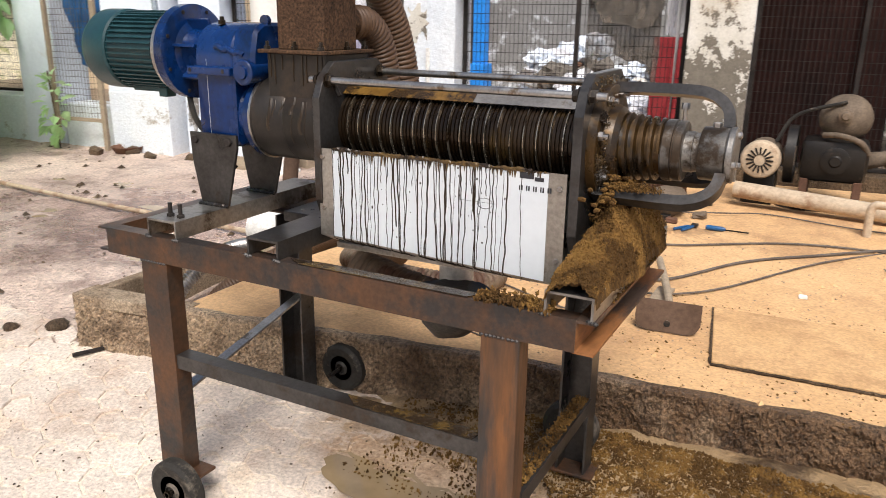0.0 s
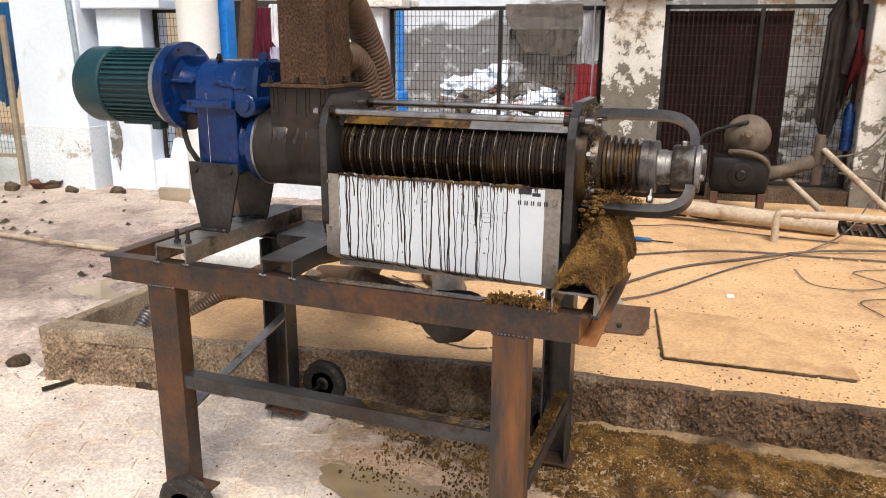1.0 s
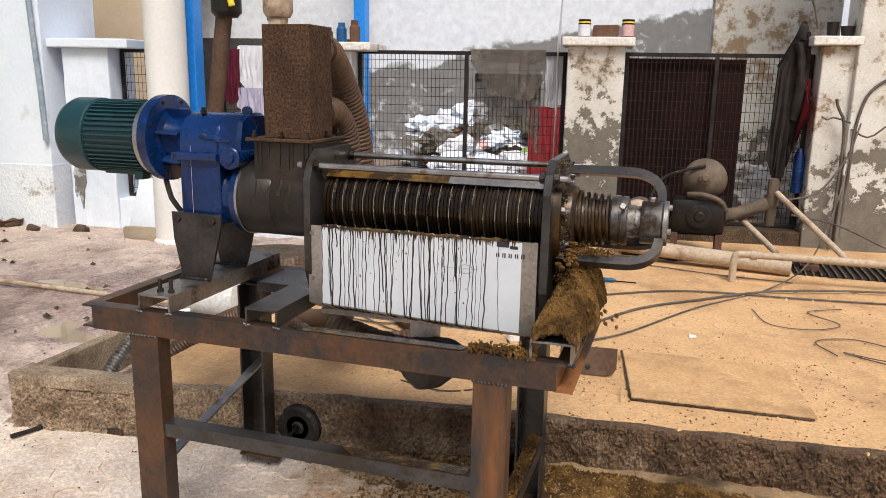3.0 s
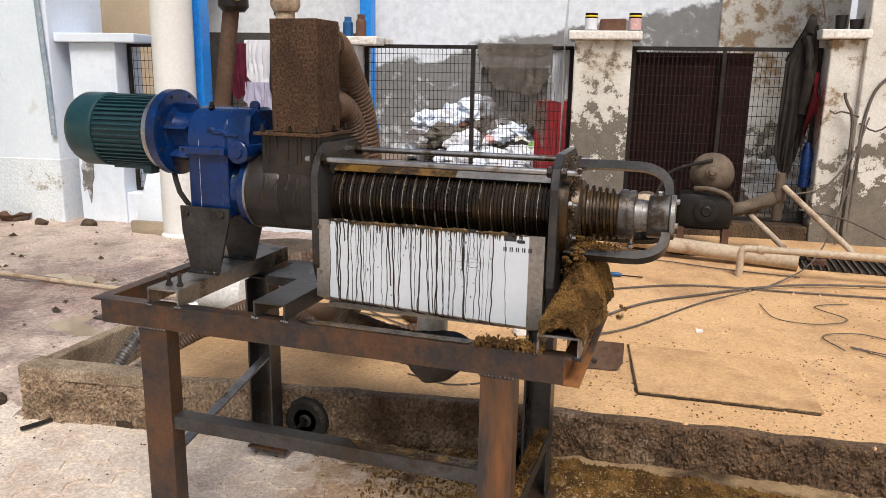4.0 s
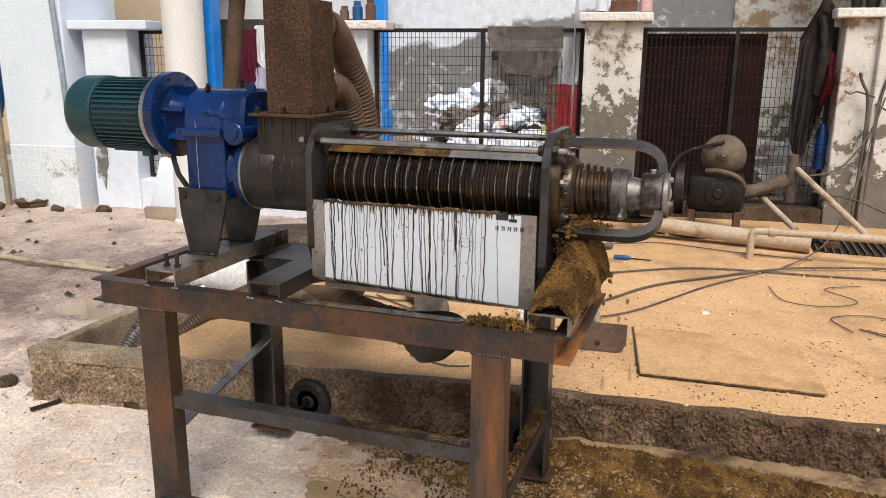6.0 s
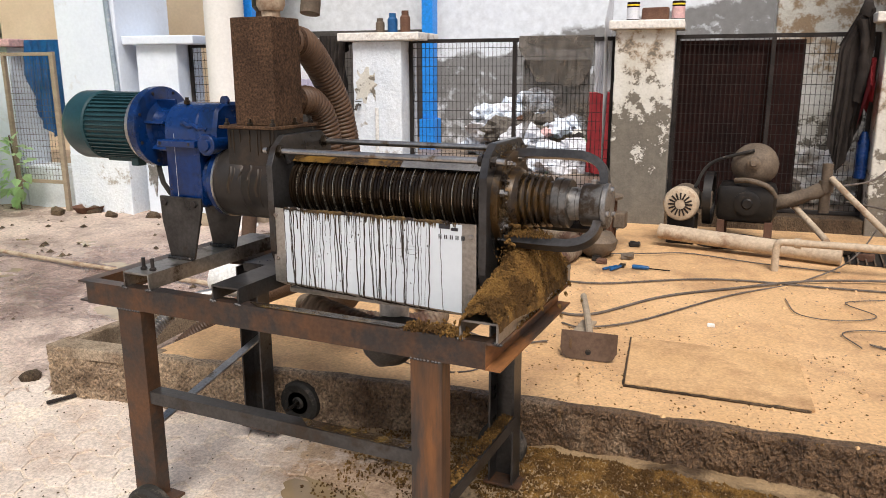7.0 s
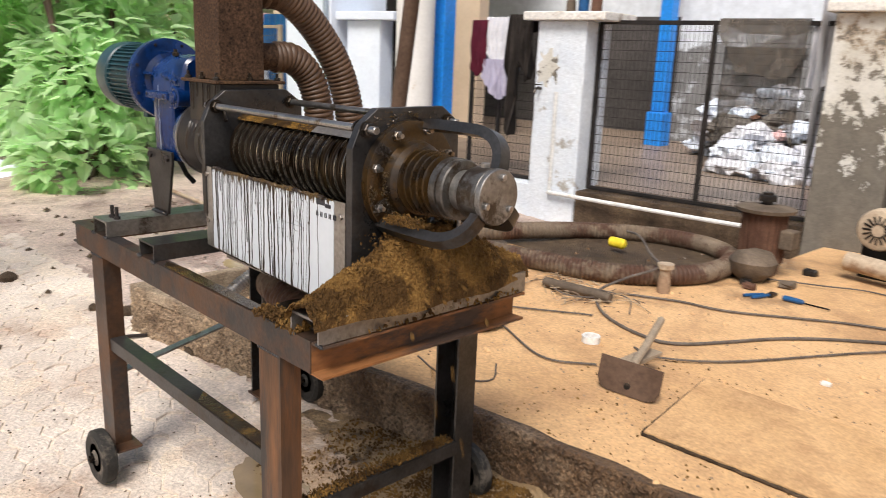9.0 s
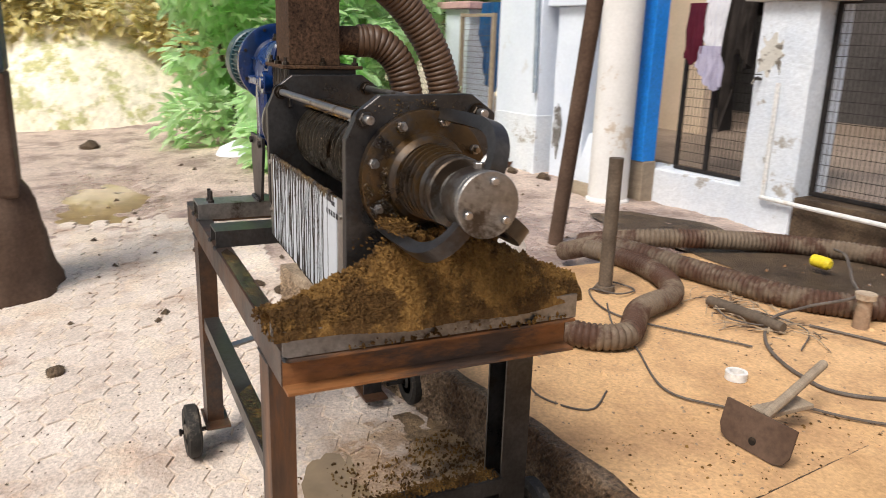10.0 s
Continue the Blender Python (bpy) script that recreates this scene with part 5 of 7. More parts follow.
paint_can(0.10, 1.932, M["cloth_white"])
paint_can(0.45, 1.932, M["pinkcap"])
solo("brick_block", in_fence(rough_up(block(0.17, 0.38, 0.08, 0.2, 1.932, 2.03, 0.01), 0.006, 0.05)), M["rust"], "dark brick lying on the pillar cap", "brick")
for u, r, h, m in ((2.00, 0.045, 0.11, "pump"), (2.11, 0.05, 0.08, "iron")):
    solo("tin_cup", in_fence(lathe([(1.951, r * 0.8), (1.951 + h, r), (1.951 + h, r * 0.9), (1.96, r * 0.7)], (u, 0.1, 0), "z", 20)), M[m], "dark tin cup on the pillar cap", "cup", "cups on the pillar", smooth=True)
solo("tap", in_fence(add(tube([(-2.27, 0.0, 1.24), (-2.27, -0.07, 1.24), (-2.27, -0.10, 1.20)], 0.012, 10, 0.01), block(-2.30, -2.24, -0.045, -0.035, 1.27, 1.278), tube([(-2.27, -0.04, 1.24), (-2.27, -0.04, 1.275)], 0.007, 8, 0.02))), M["steel_wet"], "small brass water tap on the white pillar", "tap", smooth=True)
solo("tap_pipe", in_fence(tube([(-2.10, -0.022, 1.22), (-2.10, -0.022, 0.42), (-2.09, -0.03, 0.37), (-2.0, -0.04, 0.365), (-0.95, -0.07, 0.36), (-0.3, -0.08, 0.36)], 0.017, 10, 0.03)), M["pvc_white"], "thin white water pipe along the wall foot", "pipe", smooth=True)
patch = [(-2.20 + 0.13 * math.cos(a * 0.2) * (0.8 + 0.75 * noise.fractal((math.cos(a * 0.2) * 2, math.sin(a * 0.2) * 2, 5), 0.7, 2.0, 4)), 1.42 + 0.17 * math.sin(a * 0.2) * (0.8 + 0.75 * noise.fractal((math.cos(a * 0.2) * 2, math.sin(a * 0.2) * 2, 9), 0.7, 2.0, 4))) for a in range(31)]
solo("mould_patch", in_fence(prism(patch, "y", -0.003, 0.004)), M["plaster_old"], "grey patch of bare plaster on the white pillar", "wall patch", kind="structure")
ribs = [(0.47 + 0.019 * k, 0.258 + 0.010 * (k % 2)) for k in range(51)]
solo("rust_sheet", in_fence(prism(ribs + [(x, y + 0.004) for x, y in reversed(ribs)], "z", 0.42, 1.775)), M["maroon"], "dark maroon ribbed steel sheet standing behind the fence", "sheet")


# sacks and rubbish heaped behind the fence
def make_sack(u, off, z, sx, sy, sz, seed, material):
    bm = bmesh.new()
    bmesh.ops.create_icosphere(bm, subdivisions=3 if sx > 0.12 else 2, radius=1.0)
    for v in bm.verts:
        n = noise.noise(v.co * 1.6 + Vector((seed, 0, 0))) * 0.6 + noise.noise(v.co * 4.5 + Vector((0, seed, 0))) * 0.5
        v.co *= 1 + n
        v.co = Vector((v.co.x * sx, v.co.y * sy, v.co.z * sz))
    bm.transform(Matrix.Translation((u, off, z)) @ Matrix.Rotation(seed * 1.7, 4, "Z"))
    solo("plastic_sack", in_fence(bm), material, "crumpled plastic sack on the rubbish heap", "sack", "sacks behind the fence")


rng = random.Random(21)
for i in range(150):
    row = rng.random()
    u = rng.uniform(-1.25 - 1.0 * row, -0.05)
    off = 2.1 + row * 1.8
    s = rng.choice((0.06, 0.08, 0.11, 0.15, 0.2))
    z = 0.40 + s * 0.5 + row * 0.75 * rng.random()
    make_sack(u, off, z, s * 1.3, s, s * 0.75, i * 0.77, M[rng.choice(("cloth_white", "cloth_white", "cloth_white", "plaster", "cloth_grey", "cloth_white", "plaster", "cloth_white") if s > 0.09 else ("cloth_white", "cap", "rust", "pinkcap", "leaf_far", "cloth_dark", "plaster", "wood"))])
for i in range(8):
    make_sack(rng.uniform(1.35, 1.9), rng.uniform(0.7, 1.0), 0.5 + 0.03 * i, 0.2, 0.2, 0.16, 50 + i, M["cap"])
for u, r, h, m in ((-2.12, 0.04, 0.13, "pump_dust"), (-2.0, 0.045, 0.17, "plastic_blue"), (-1.88, 0.045, 0.19, "rust")):
    solo("glass_jar", in_fence(lathe([(1.872, r), (1.872 + h * 0.7, r), (1.872 + h * 0.8, r * 0.7), (1.872 + h, r * 0.7)], (u, 0.15, 0), "z", 20)), M[m], "dirty jar standing on the white pillar cap", "jar", "jars on the pillar", smooth=True)

# ---- hoses of the press ----
feed = solo("feed_hose", tube([(-1.285, 1.88, 1.65), (-1.29, 1.97, 1.64), (-1.30, 2.09, 1.55), (-1.295, 2.19, 1.40), (-1.295, 2.24, 1.2), (-1.33, 2.28, 0.98), (-1.42, 2.42, 0.72), (-1.65, 2.75, 0.47), (-2.0, 3.0, 0.36)], 0.047, 18, ribs=0.0045, pitch=0.016), M["hose_rust"], "rust-brown ribbed feed hose from the tower", "hose", smooth=True)
solo("feed_hose", tube([(-1.29, 1.92, 1.455), (-1.285, 1.99, 1.45), (-1.28, 2.055, 1.39), (-1.28, 2.09, 1.27), (-1.30, 2.11, 1.1), (-1.36, 2.14, 0.95), (-1.55, 2.45, 0.70), (-1.95, 2.75, 0.52), (-2.3, 2.72, 0.36), (-2.5, 2.58, 0.2), (-2.56, 2.5, 0.1)], 0.045, 18, ribs=0.0045, pitch=0.016), M["hose_rust"], "shorter ribbed overflow hose that runs into the pit", "hose", smooth=True)
solo("steel_hose", tube([(-2.74, 2.42, 0.09), (-2.70, 2.55, 0.24), (-2.64, 2.72, 0.34), (-2.62, 2.95, 0.33)], 0.03, 14, ribs=0.008, pitch=0.016), M["steel_bright"], "shiny spiral steel hose in the pit", "hose", smooth=True)
solo("white_tub", rough_up(lathe([(-0.20, 0.02), (-0.19, 0.11), (0.17, 0.12), (0.19, 0.02)], (-2.56, 3.12, TOP + 0.09), "x", 24), 0.01, 0.12), M["pvc_white"], "white plastic tub lying on the slab", "tub", smooth=True)
outlet = thing("drain_outlet", (-0.92, 1.9, 0.62), "white drain stub with a dirty rubber elbow under the trough", "drain pipe")
part("drain_stub", lathe([(0.70, 0.05), (0.80, 0.05), (0.801, 0.044), (0.853, 0.044)], (-0.92, 1.90, 0), "z", 24), M["pvc_white"], outlet, smooth=True)
part("elbow", rough_up(tube([(-0.92, 1.90, 0.74), (-0.92, 1.89, 0.705), (-0.96, 1.87, 0.685), (-1.08, 1.86, 0.70), (-1.25, 1.88, 0.735)], 0.055, 20, ribs=0.004, pitch=0.02), 0.006, 0.04), M["hose_sand"], outlet, "dirty ribbed elbow", smooth=True)
part("catch_pan", rough_up(lathe([(-0.07, 0.02), (-0.065, 0.05), (-0.03, 0.085), (0.03, 0.11), (0.05, 0.115)], (-0.86, 1.76, 0.705), "z", 24), 0.006, 0.05), M["pump"], outlet, "dark dirty catch pan", smooth=True)

# ---- overhead pipes ----
val = thing("valve_pipe", (-1.63, 2.25, 2.6), "grey plastic overhead pipe with a yellow valve handle", "pipe")
part("pipe_run", tube([(-1.63, 2.25, 1.70), (-1.63, 2.25, 2.3), (-1.6, 2.3, 3.8)], 0.036, 14, 0.2), M["pvc"], val, smooth=True)
part("valve_body", lathe([(1.78, 0.045), (1.80, 0.055), (1.88, 0.055), (1.90, 0.045)], (-1.63, 2.25, 0), "z", 20), M["pvc"], val, smooth=True)
part("valve_handle", block(-1.63, -1.55, 2.2, 2.215, 1.885, 1.91, 0.006), M["plastic_yellow"], val, "yellow handle")
v2 = thing("pipe_valve", (-3.0, 4.0, 2.0), "black ball valve with a yellow lever on the leaning pipe", "valve")
part("valve_body", lathe([(1.93, 0.07), (1.96, 0.095), (2.10, 0.095), (2.13, 0.07)], (-3.005, 4.03, 0), "z", 20), M["pump"], v2, smooth=True)
part("valve_handle", tube([(-2.95, 3.93, 2.12), (-2.90, 3.9, 2.06), (-2.88, 3.9, 1.98)], 0.02, 8), M["plastic_yellow"], v2, "yellow lever", smooth=True)
solo("hanging_pipe", tube([(-2.53, 3.83, 1.89), (-2.53, 3.85, 2.05), (-2.52, 3.9, 3.6), (-2.70, 4.0, 3.86)], 0.062, 18, 0.1), M["pump_dust"], "grey open-ended pipe hanging from above", "pipe", smooth=True)

# ---- pump set by the fence ----
pump = thing("pump", (-0.02, 5.72, TOP), "oily black piston pump with a dusty dome and iron legs", "pump")
part("crankcase", rough_up(block(-0.24, 0.16, 5.55, 5.85, 0.46, 0.745, 0.05), 0.012, 0.08), M["pump"], pump, smooth=True)
part("air_dome", lathe([(0.730, 0.048), (0.744, 0.085), (0.758, 0.114), (0.785, 0.140), (0.822, 0.157), (0.854, 0.162), (0.886, 0.162), (0.923, 0.152), (0.960, 0.133), (0.988, 0.107), (1.006, 0.081), (1.018, 0.052), (1.024, 0.019)], (-0.01, 5.76, 0), "z", 56), M["pump_dust"], pump, "dusty round dome", smooth=True)
part("dome_hub", lathe([(0, 0.045), (-0.03, 0.045), (-0.035, 0.03), (-0.05, 0.02)], (-0.01, 5.60, 0.90), "y", 20), M["pump_dust"], pump, smooth=True)
part("flywheel", add(lathe([(-0.03, 0.05), (-0.03, 0.03), (0.03, 0.03), (0.03, 0.05)], (-0.30, 5.66, 0.62), "x", 20), lathe([(-0.025, 0.17), (-0.03, 0.195), (0.03, 0.195), (0.025, 0.17), (-0.025, 0.17)], (-0.30, 5.66, 0.62), "x", 36, False)), M["pump"], pump, smooth=True)
part("side_cover", lathe([(0, 0.09), (-0.015, 0.09), (-0.02, 0.075), (-0.02, 0.04), (-0.03, 0.03)], (-0.03, 5.55, 0.61), "y", 28), M["pump"], pump, smooth=True)
part("outlet_bend", tube([(-0.12, 5.58, 0.77), (-0.02, 5.52, 0.78), (0.10, 5.54, 0.74), (0.16, 5.6, 0.65)], 0.019, 12), M["pump_dust"], pump, "rusty bent pipe", smooth=True)
part("delivery_pipe", rough_up(tube([(0.15, 5.72, 0.60), (0.3, 5.72, 0.65), (0.47, 5.74, 0.73)], 0.05, 16), 0.016, 0.05), M["pump_dust"], pump, "taped dusty delivery pipe", smooth=True)
for x in (-0.2, 0.12):
    for y in (5.58, 5.82):
        part("leg", block(x - 0.025, x + 0.025, y - 0.025, y + 0.025, TOP, 0.48, 0.004), M["rust"], pump)
em = thing("electric_motor", (-0.47, 5.5, TOP), "small dusty electric motor with a round fan grille", "motor")
part("motor_body", lathe([(5.44, 0.10), (5.46, 0.115), (5.70, 0.115), (5.71, 0.10)], (-0.47, 0, 0.60), "y", 36), M["pump_dust"], em, smooth=True)
part("fan_cover", lathe([(5.47, 0.125), (5.42, 0.125), (5.40, 0.115), (5.39, 0.095)], (-0.47, 0, 0.60), "y", 36), M["pvc"], em, "dusty fan cover", smooth=True)
for i in range(16):
    g = block(-0.006, 0.006, -0.003, 0.0, 0.035, 0.085)
    g.transform(Matrix.Translation((-0.47, 5.389, 0.60)) @ Matrix.Rotation(2 * math.pi * i / 16, 4, "Y"))
    part("grille_slot", g, M["pump"], em)
part("motor_base", block(-0.57, -0.37, 5.48, 5.68, TOP, 0.50, 0.01), M["pump"], em)
part("terminal_box", block(-0.345, -0.27, 5.52, 5.62, 0.56, 0.68, 0.008), M["pump_dust"], em)
solo("drive_belt", tube([(-0.40, 5.60, 0.70), (-0.30, 5.64, 0.88), (0.0, 5.62, 0.99)], 0.012, 8), M["rubber"], "black drive belt of the pump", "belt", smooth=True)

vm = thing("standing_motor", (-0.98, 5.04, TOP), "rusty finned motor standing on end on the slab", "motor")
part("motor_body", lathe([(TOP, 0.10), (0.36, 0.115), (0.66, 0.115), (0.67, 0.10)], (-0.98, 5.04, 0), "z", 36), M["rust"], vm, smooth=True)
for i in range(22):
    f = block(0.108, 0.13, -0.004, 0.004, 0.37, 0.65)
    f.transform(Matrix.Translation((-0.98, 5.04, 0)) @ Matrix.Rotation(2 * math.pi * i / 22, 4, "Z"))
    part("cooling_fin", f, M["rust"], vm)
part("top_flange", lathe([(0.665, 0.10), (0.67, 0.165), (0.69, 0.17), (0.70, 0.11), (0.71, 0.05)], (-0.98, 5.04, 0), "z", 36), M["pump_dust"], vm, "dusty round flange", smooth=True)
part("shaft_nut", add(lathe([(0.70, 0.03), (0.78, 0.03)], (-0.98, 5.04, 0), "z", 16), hexhead((-0.98, 5.04, 0.73), "z", 0.055, 0.035)), M["pump"], vm)
part("terminal_box", block(-0.86, -0.78, 4.98, 5.09, 0.47, 0.58, 0.01), M["pump_dust"], vm)
solo("round_stone", rough_up(lathe([(TOP, 0.06), (TOP + 0.06, 0.12), (TOP + 0.12, 0.13), (TOP + 0.17, 0.10), (TOP + 0.19, 0.02)], (-0.93, 4.84, 0), "z", 24), 0.015, 0.1), M["pump_dust"], "rounded dusty casting beside the motor", "casting", smooth=True)

# ---- pipes and cables on the slab ----
solo("long_pipe", tube([(-0.60, 5.36, 0.40), (0.1, 5.29, 0.37), (0.78, 5.20, 0.346)], 0.055, 20, 0.2), M["pvc"], "long dusty plastic pipe lying on the slab", "pipe", smooth=True)
solo("stub_pipe", add(tube([(0.20, 4.93, TOP), (0.20, 4.93, 0.44), (0.22, 4.93, 0.475), (0.27, 4.93, 0.48), (0.62, 4.95, 0.48)], 0.024, 12, 0.02), lathe([(0.30, 0.032), (0.34, 0.032)], (0, 4.93, 0.48), "x", 14)), M["pvc"], "pale plastic pipe with an elbow standing on the slab", "pipe", smooth=True)
solo("water_pipe", tube([(0.60, 4.95, 0.48), (1.4, 5.0, 0.47), (2.4, 5.05, 0.46)], 0.026, 12, 0.1), M["pvc"], "pale plastic water pipe", "pipe", "water pipes", smooth=True)
solo("water_pipe", tube([(0.5, 5.70, 0.80), (0.62, 5.5, 0.70), (0.95, 5.15, 0.42)], 0.021, 12, 0.1), M["pvc"], "slanting pale plastic pipe from the pump", "pipe", "water pipes", smooth=True)
solo("water_pipe", tube([(0.25, 5.80, 0.60), (0.42, 5.5, 0.48), (0.52, 5.2, 0.42)], 0.022, 12, 0.1), M["pvc"], "short slanting plastic pipe beside the pump", "pipe", "water pipes", smooth=True)
solo("pipe_joint", add(lathe([(0.55, 0.035), (0.9, 0.035)], (0.47, 5.74, 0), "z", 14), lathe([(0.70, 0.05), (0.78, 0.05)], (0.47, 5.74, 0), "z", 14)), M["pump_dust"], "upright pipe joint at the pump outlet", "pipe", smooth=True)
# no pit is cut here; a flat dark sheet paints the darkness below the bars
solo("drain_channel", block(0.62, 1.75, 5.30, 5.72, TOP + 0.001, TOP + 0.005), M["pump"], "flat dark sheet under the grate for the unlit drain pit", "drain", kind="structure")
for i in range(22):
    solo("grate_bar", block(0.64 + 0.05 * i, 0.650 + 0.05 * i, 5.28, 5.74, TOP + 0.006, TOP + 0.022, 0.002), M["pump_dust"], "dusty iron bar of the drain grate", "grate", "drain grate bars")

CABLES = [
    (0.010, [(-1.72, 4.75, 0.44), (-1.55, 4.62, 0.46), (-1.30, 4.35, 0.44), (-1.14, 4.17, 0.43), (-1.22, 3.98, 0.38), (-1.30, 3.86, 0.31), (-1.10, 3.62, 0.30), (-0.83, 3.50, 0.30), (-0.63, 3.545, 0.30), (-0.36, 4.0, 0.30), (-0.06, 4.30, 0.30), (0.5, 4.72, 0.31), (1.3, 4.95, 0.31), (2.2, 5.0, 0.31)], "thick dark rubber cable looped over the slab"),
    (0.008, [(-1.20, 3.98, 0.30), (-0.95, 4.10, 0.30), (-0.70, 4.163, 0.30), (-0.12, 4.52, 0.30), (0.6, 4.60, 0.30), (1.6, 4.72, 0.30), (2.4, 4.7, 0.30)], "dark cable lying across the slab"),
    (0.007, [(-0.74, 3.34, 0.30), (-0.62, 3.30, 0.305), (-0.39, 3.53, 0.30), (-0.02, 4.175, 0.30), (0.40, 4.75, 0.30), (0.7, 5.2, 0.42), (0.95, 5.9, 0.8), (1.05, 6.2, 1.3)], "grey cable that climbs the wall"),
    (0.006, [(-1.75, 3.30, 0.30), (-1.50, 3.15, 0.30), (-1.27, 3.087, 0.30), (-0.92, 2.939, 0.30), (-0.72, 3.054, 0.30)], "thin brown cable beside the slab edge"),
    (0.0042, [(0.62, 3.55, 0.30), (0.55, 3.75, 0.30), (0.75, 3.85, 0.30), (0.95, 3.7, 0.30), (0.85, 3.55, 0.30), (0.65, 3.62, 0.30), (0.95, 3.45, 0.30), (1.6, 3.3, 0.30)], "thin curled wire on the sand"),
    (0.004, [(0.28, 4.25, 0.30), (0.35, 3.98, 0.30), (0.55, 3.95, 0.30), (0.72, 4.1, 0.30), (0.58, 4.3, 0.30), (0.8, 4.45, 0.30)], "thin curled wire loop on the sand"),
    (0.006, [(-0.9, 4.9, 0.30), (-0.6, 5.0, 0.31), (-0.35, 5.15, 0.30), (0.1, 5.05, 0.30), (0.6, 5.0, 0.30)], "dusty cable beside the long pipe"),
    (0.006, [(-1.95, 3.36, 0.30), (-2.02, 3.48, 0.31), (-1.88, 3.56, 0.30), (-1.82, 3.42, 0.31), (-1.95, 3.34, 0.30), (-1.6, 3.25, 0.30), (-1.1, 3.55, 0.30)], "cable coiled round the standing pipe"),
    (0.005, [(-1.55, 3.75, 0.31), (-1.35, 3.66, 0.32), (-1.25, 3.78, 0.31), (-1.42, 3.86, 0.31), (-1.15, 3.9, 0.31), (-1.0, 3.7, 0.30)], "tangled thin wire on the slab"),
    (0.005, [(-1.25, 2.55, 0.295), (-1.05, 2.50, 0.295), (-0.9, 2.6, 0.295), (-1.0, 2.75, 0.295)], "thin black wire on the slab under the stand"),
]
for r, pts, label in CABLES:
    solo("cable", tube(pts, r * 0.72, 8, 0.03), M["wire"], label, "cable", "cables on the slab", smooth=True)
solo("ground_hose", tube([(-2.9, 3.82, 0.2), (-2.45, 3.84, 0.345), (-1.9, 3.98, 0.345), (-1.40, 4.12, 0.345), (-1.09, 4.5, 0.345), (-1.12, 4.98, 0.345), (-1.40, 5.22, 0.345), (-1.80, 5.18, 0.345), (-2.15, 4.9, 0.345), (-2.32, 4.45, 0.37), (-2.5, 4.1, 0.36), (-2.9, 3.95, 0.25)], 0.05, 16, ribs=0.009, pitch=0.026), M["hose_sand"], "coil of dusty ribbed hose on the slab", "hose", smooth=True)
solo("ground_hose", tube([(-2.5, 3.72, 0.33), (-2.15, 3.77, 0.345), (-1.85, 3.72, 0.345), (-1.64, 3.58, 0.345), (-1.52, 3.3, 0.345), (-1.30, 3.05, 0.345), (-1.42, 2.86, 0.345), (-1.75, 2.85, 0.345), (-2.05, 2.95, 0.345)], 0.047, 16, ribs=0.008, pitch=0.024), M["hose_sand"], "second dusty ribbed hose bent round the standing pipe", "hose", smooth=True)
solo("yellow_bottle", lathe([(-0.055, 0.02), (-0.05, 0.034), (0.04, 0.034), (0.055, 0.02)], (-1.76, 4.72, 0.36), "x", 18), M["plastic_yellow"], "small yellow plastic bottle lying by the hose", "bottle", smooth=True)
solo("standing_pipe", lathe([(TOP, 0.05), (TOP + 0.03, 0.045), (TOP + 0.031, 0.034), (0.95, 0.034), (0.95, 0.028)], (-1.93, 3.42, 0), "z", 20), M["pump_dust"], "rusty iron pipe standing upright on the slab", "pipe", smooth=True)
solo("short_stub", lathe([(TOP, 0.036), (TOP + 0.13, 0.03), (TOP + 0.135, 0.045), (TOP + 0.16, 0.045)], (-1.115, 4.2, 0), "z", 18), M["pvc"], "short pale pipe stub set in the slab", "pipe", smooth=True)
solo("broken_pipe", tube([(-1.57, 3.75, 0.32), (-1.35, 3.77, 0.325), (-1.14, 3.79, 0.32)], 0.025, 12), M["pump_dust"], "broken piece of grey pipe on the slab", "pipe", smooth=True)

hoe = thing("hoe", (-0.49, 2.92, TOP), "rusty hoe blade with a short flat handle lying on the slab", "hoe")
bl = [(-0.125, 0.125), (0.125, 0.125), (0.125, 0.04), (0.11, 0.012), (0.08, 0.0), (-0.08, 0.0), (-0.11, 0.012), (-0.125, 0.04)]
b = prism(bl, "y", -0.004, 0.004, 0.001)
b.transform(pose(-0.495, 2.90, TOP + 0.004, -14, 0, 5))
part("blade", b, M["rust_mud"], hoe)
b = lathe([(-0.0055, 0.013), (0.0, 0.013)], (0.0, 0, 0.035), "y", 14)
b.transform(pose(-0.495, 2.90, TOP + 0.004, -14, 0, 5))
part("blade_hole", b, M["pump"], hoe)
part("handle", tube([(-0.50, 2.94, TOP + 0.11), (-0.55, 3.1, TOP + 0.13), (-0.64, 3.36, TOP + 0.16)], 0.016, 10), M["wood"], hoe, "grey wooden handle", smooth=True)
part("wedge", block(-0.60, -0.53, 3.0, 3.2, TOP + 0.075, TOP + 0.09, 0.003), M["wood"], hoe)

cover = thing("slab_cover", (0.05, 2.98, TOP), "flat dusty concrete cover plate let into the slab", "cover plate")
part("plate", rough_up(prism([(-0.287, 2.69), (0.42, 2.73), (0.35, 3.29), (-0.372, 3.26)], "z", TOP + 0.002, TOP + 0.016, 0.003), 0.003, 0.06), M["sand_worn"], cover)
part("dark_joint", rough_up(add(tube([(-0.375, 3.27, TOP + 0.006), (-0.29, 2.685, TOP + 0.006)], 0.006, 6, 0.02), tube([(-0.29, 2.682, TOP + 0.006), (0.42, 2.722, TOP + 0.006)], 0.006, 6, 0.02)), 0.004, 0.02), M["kerb"], cover, "dirt-filled joint")

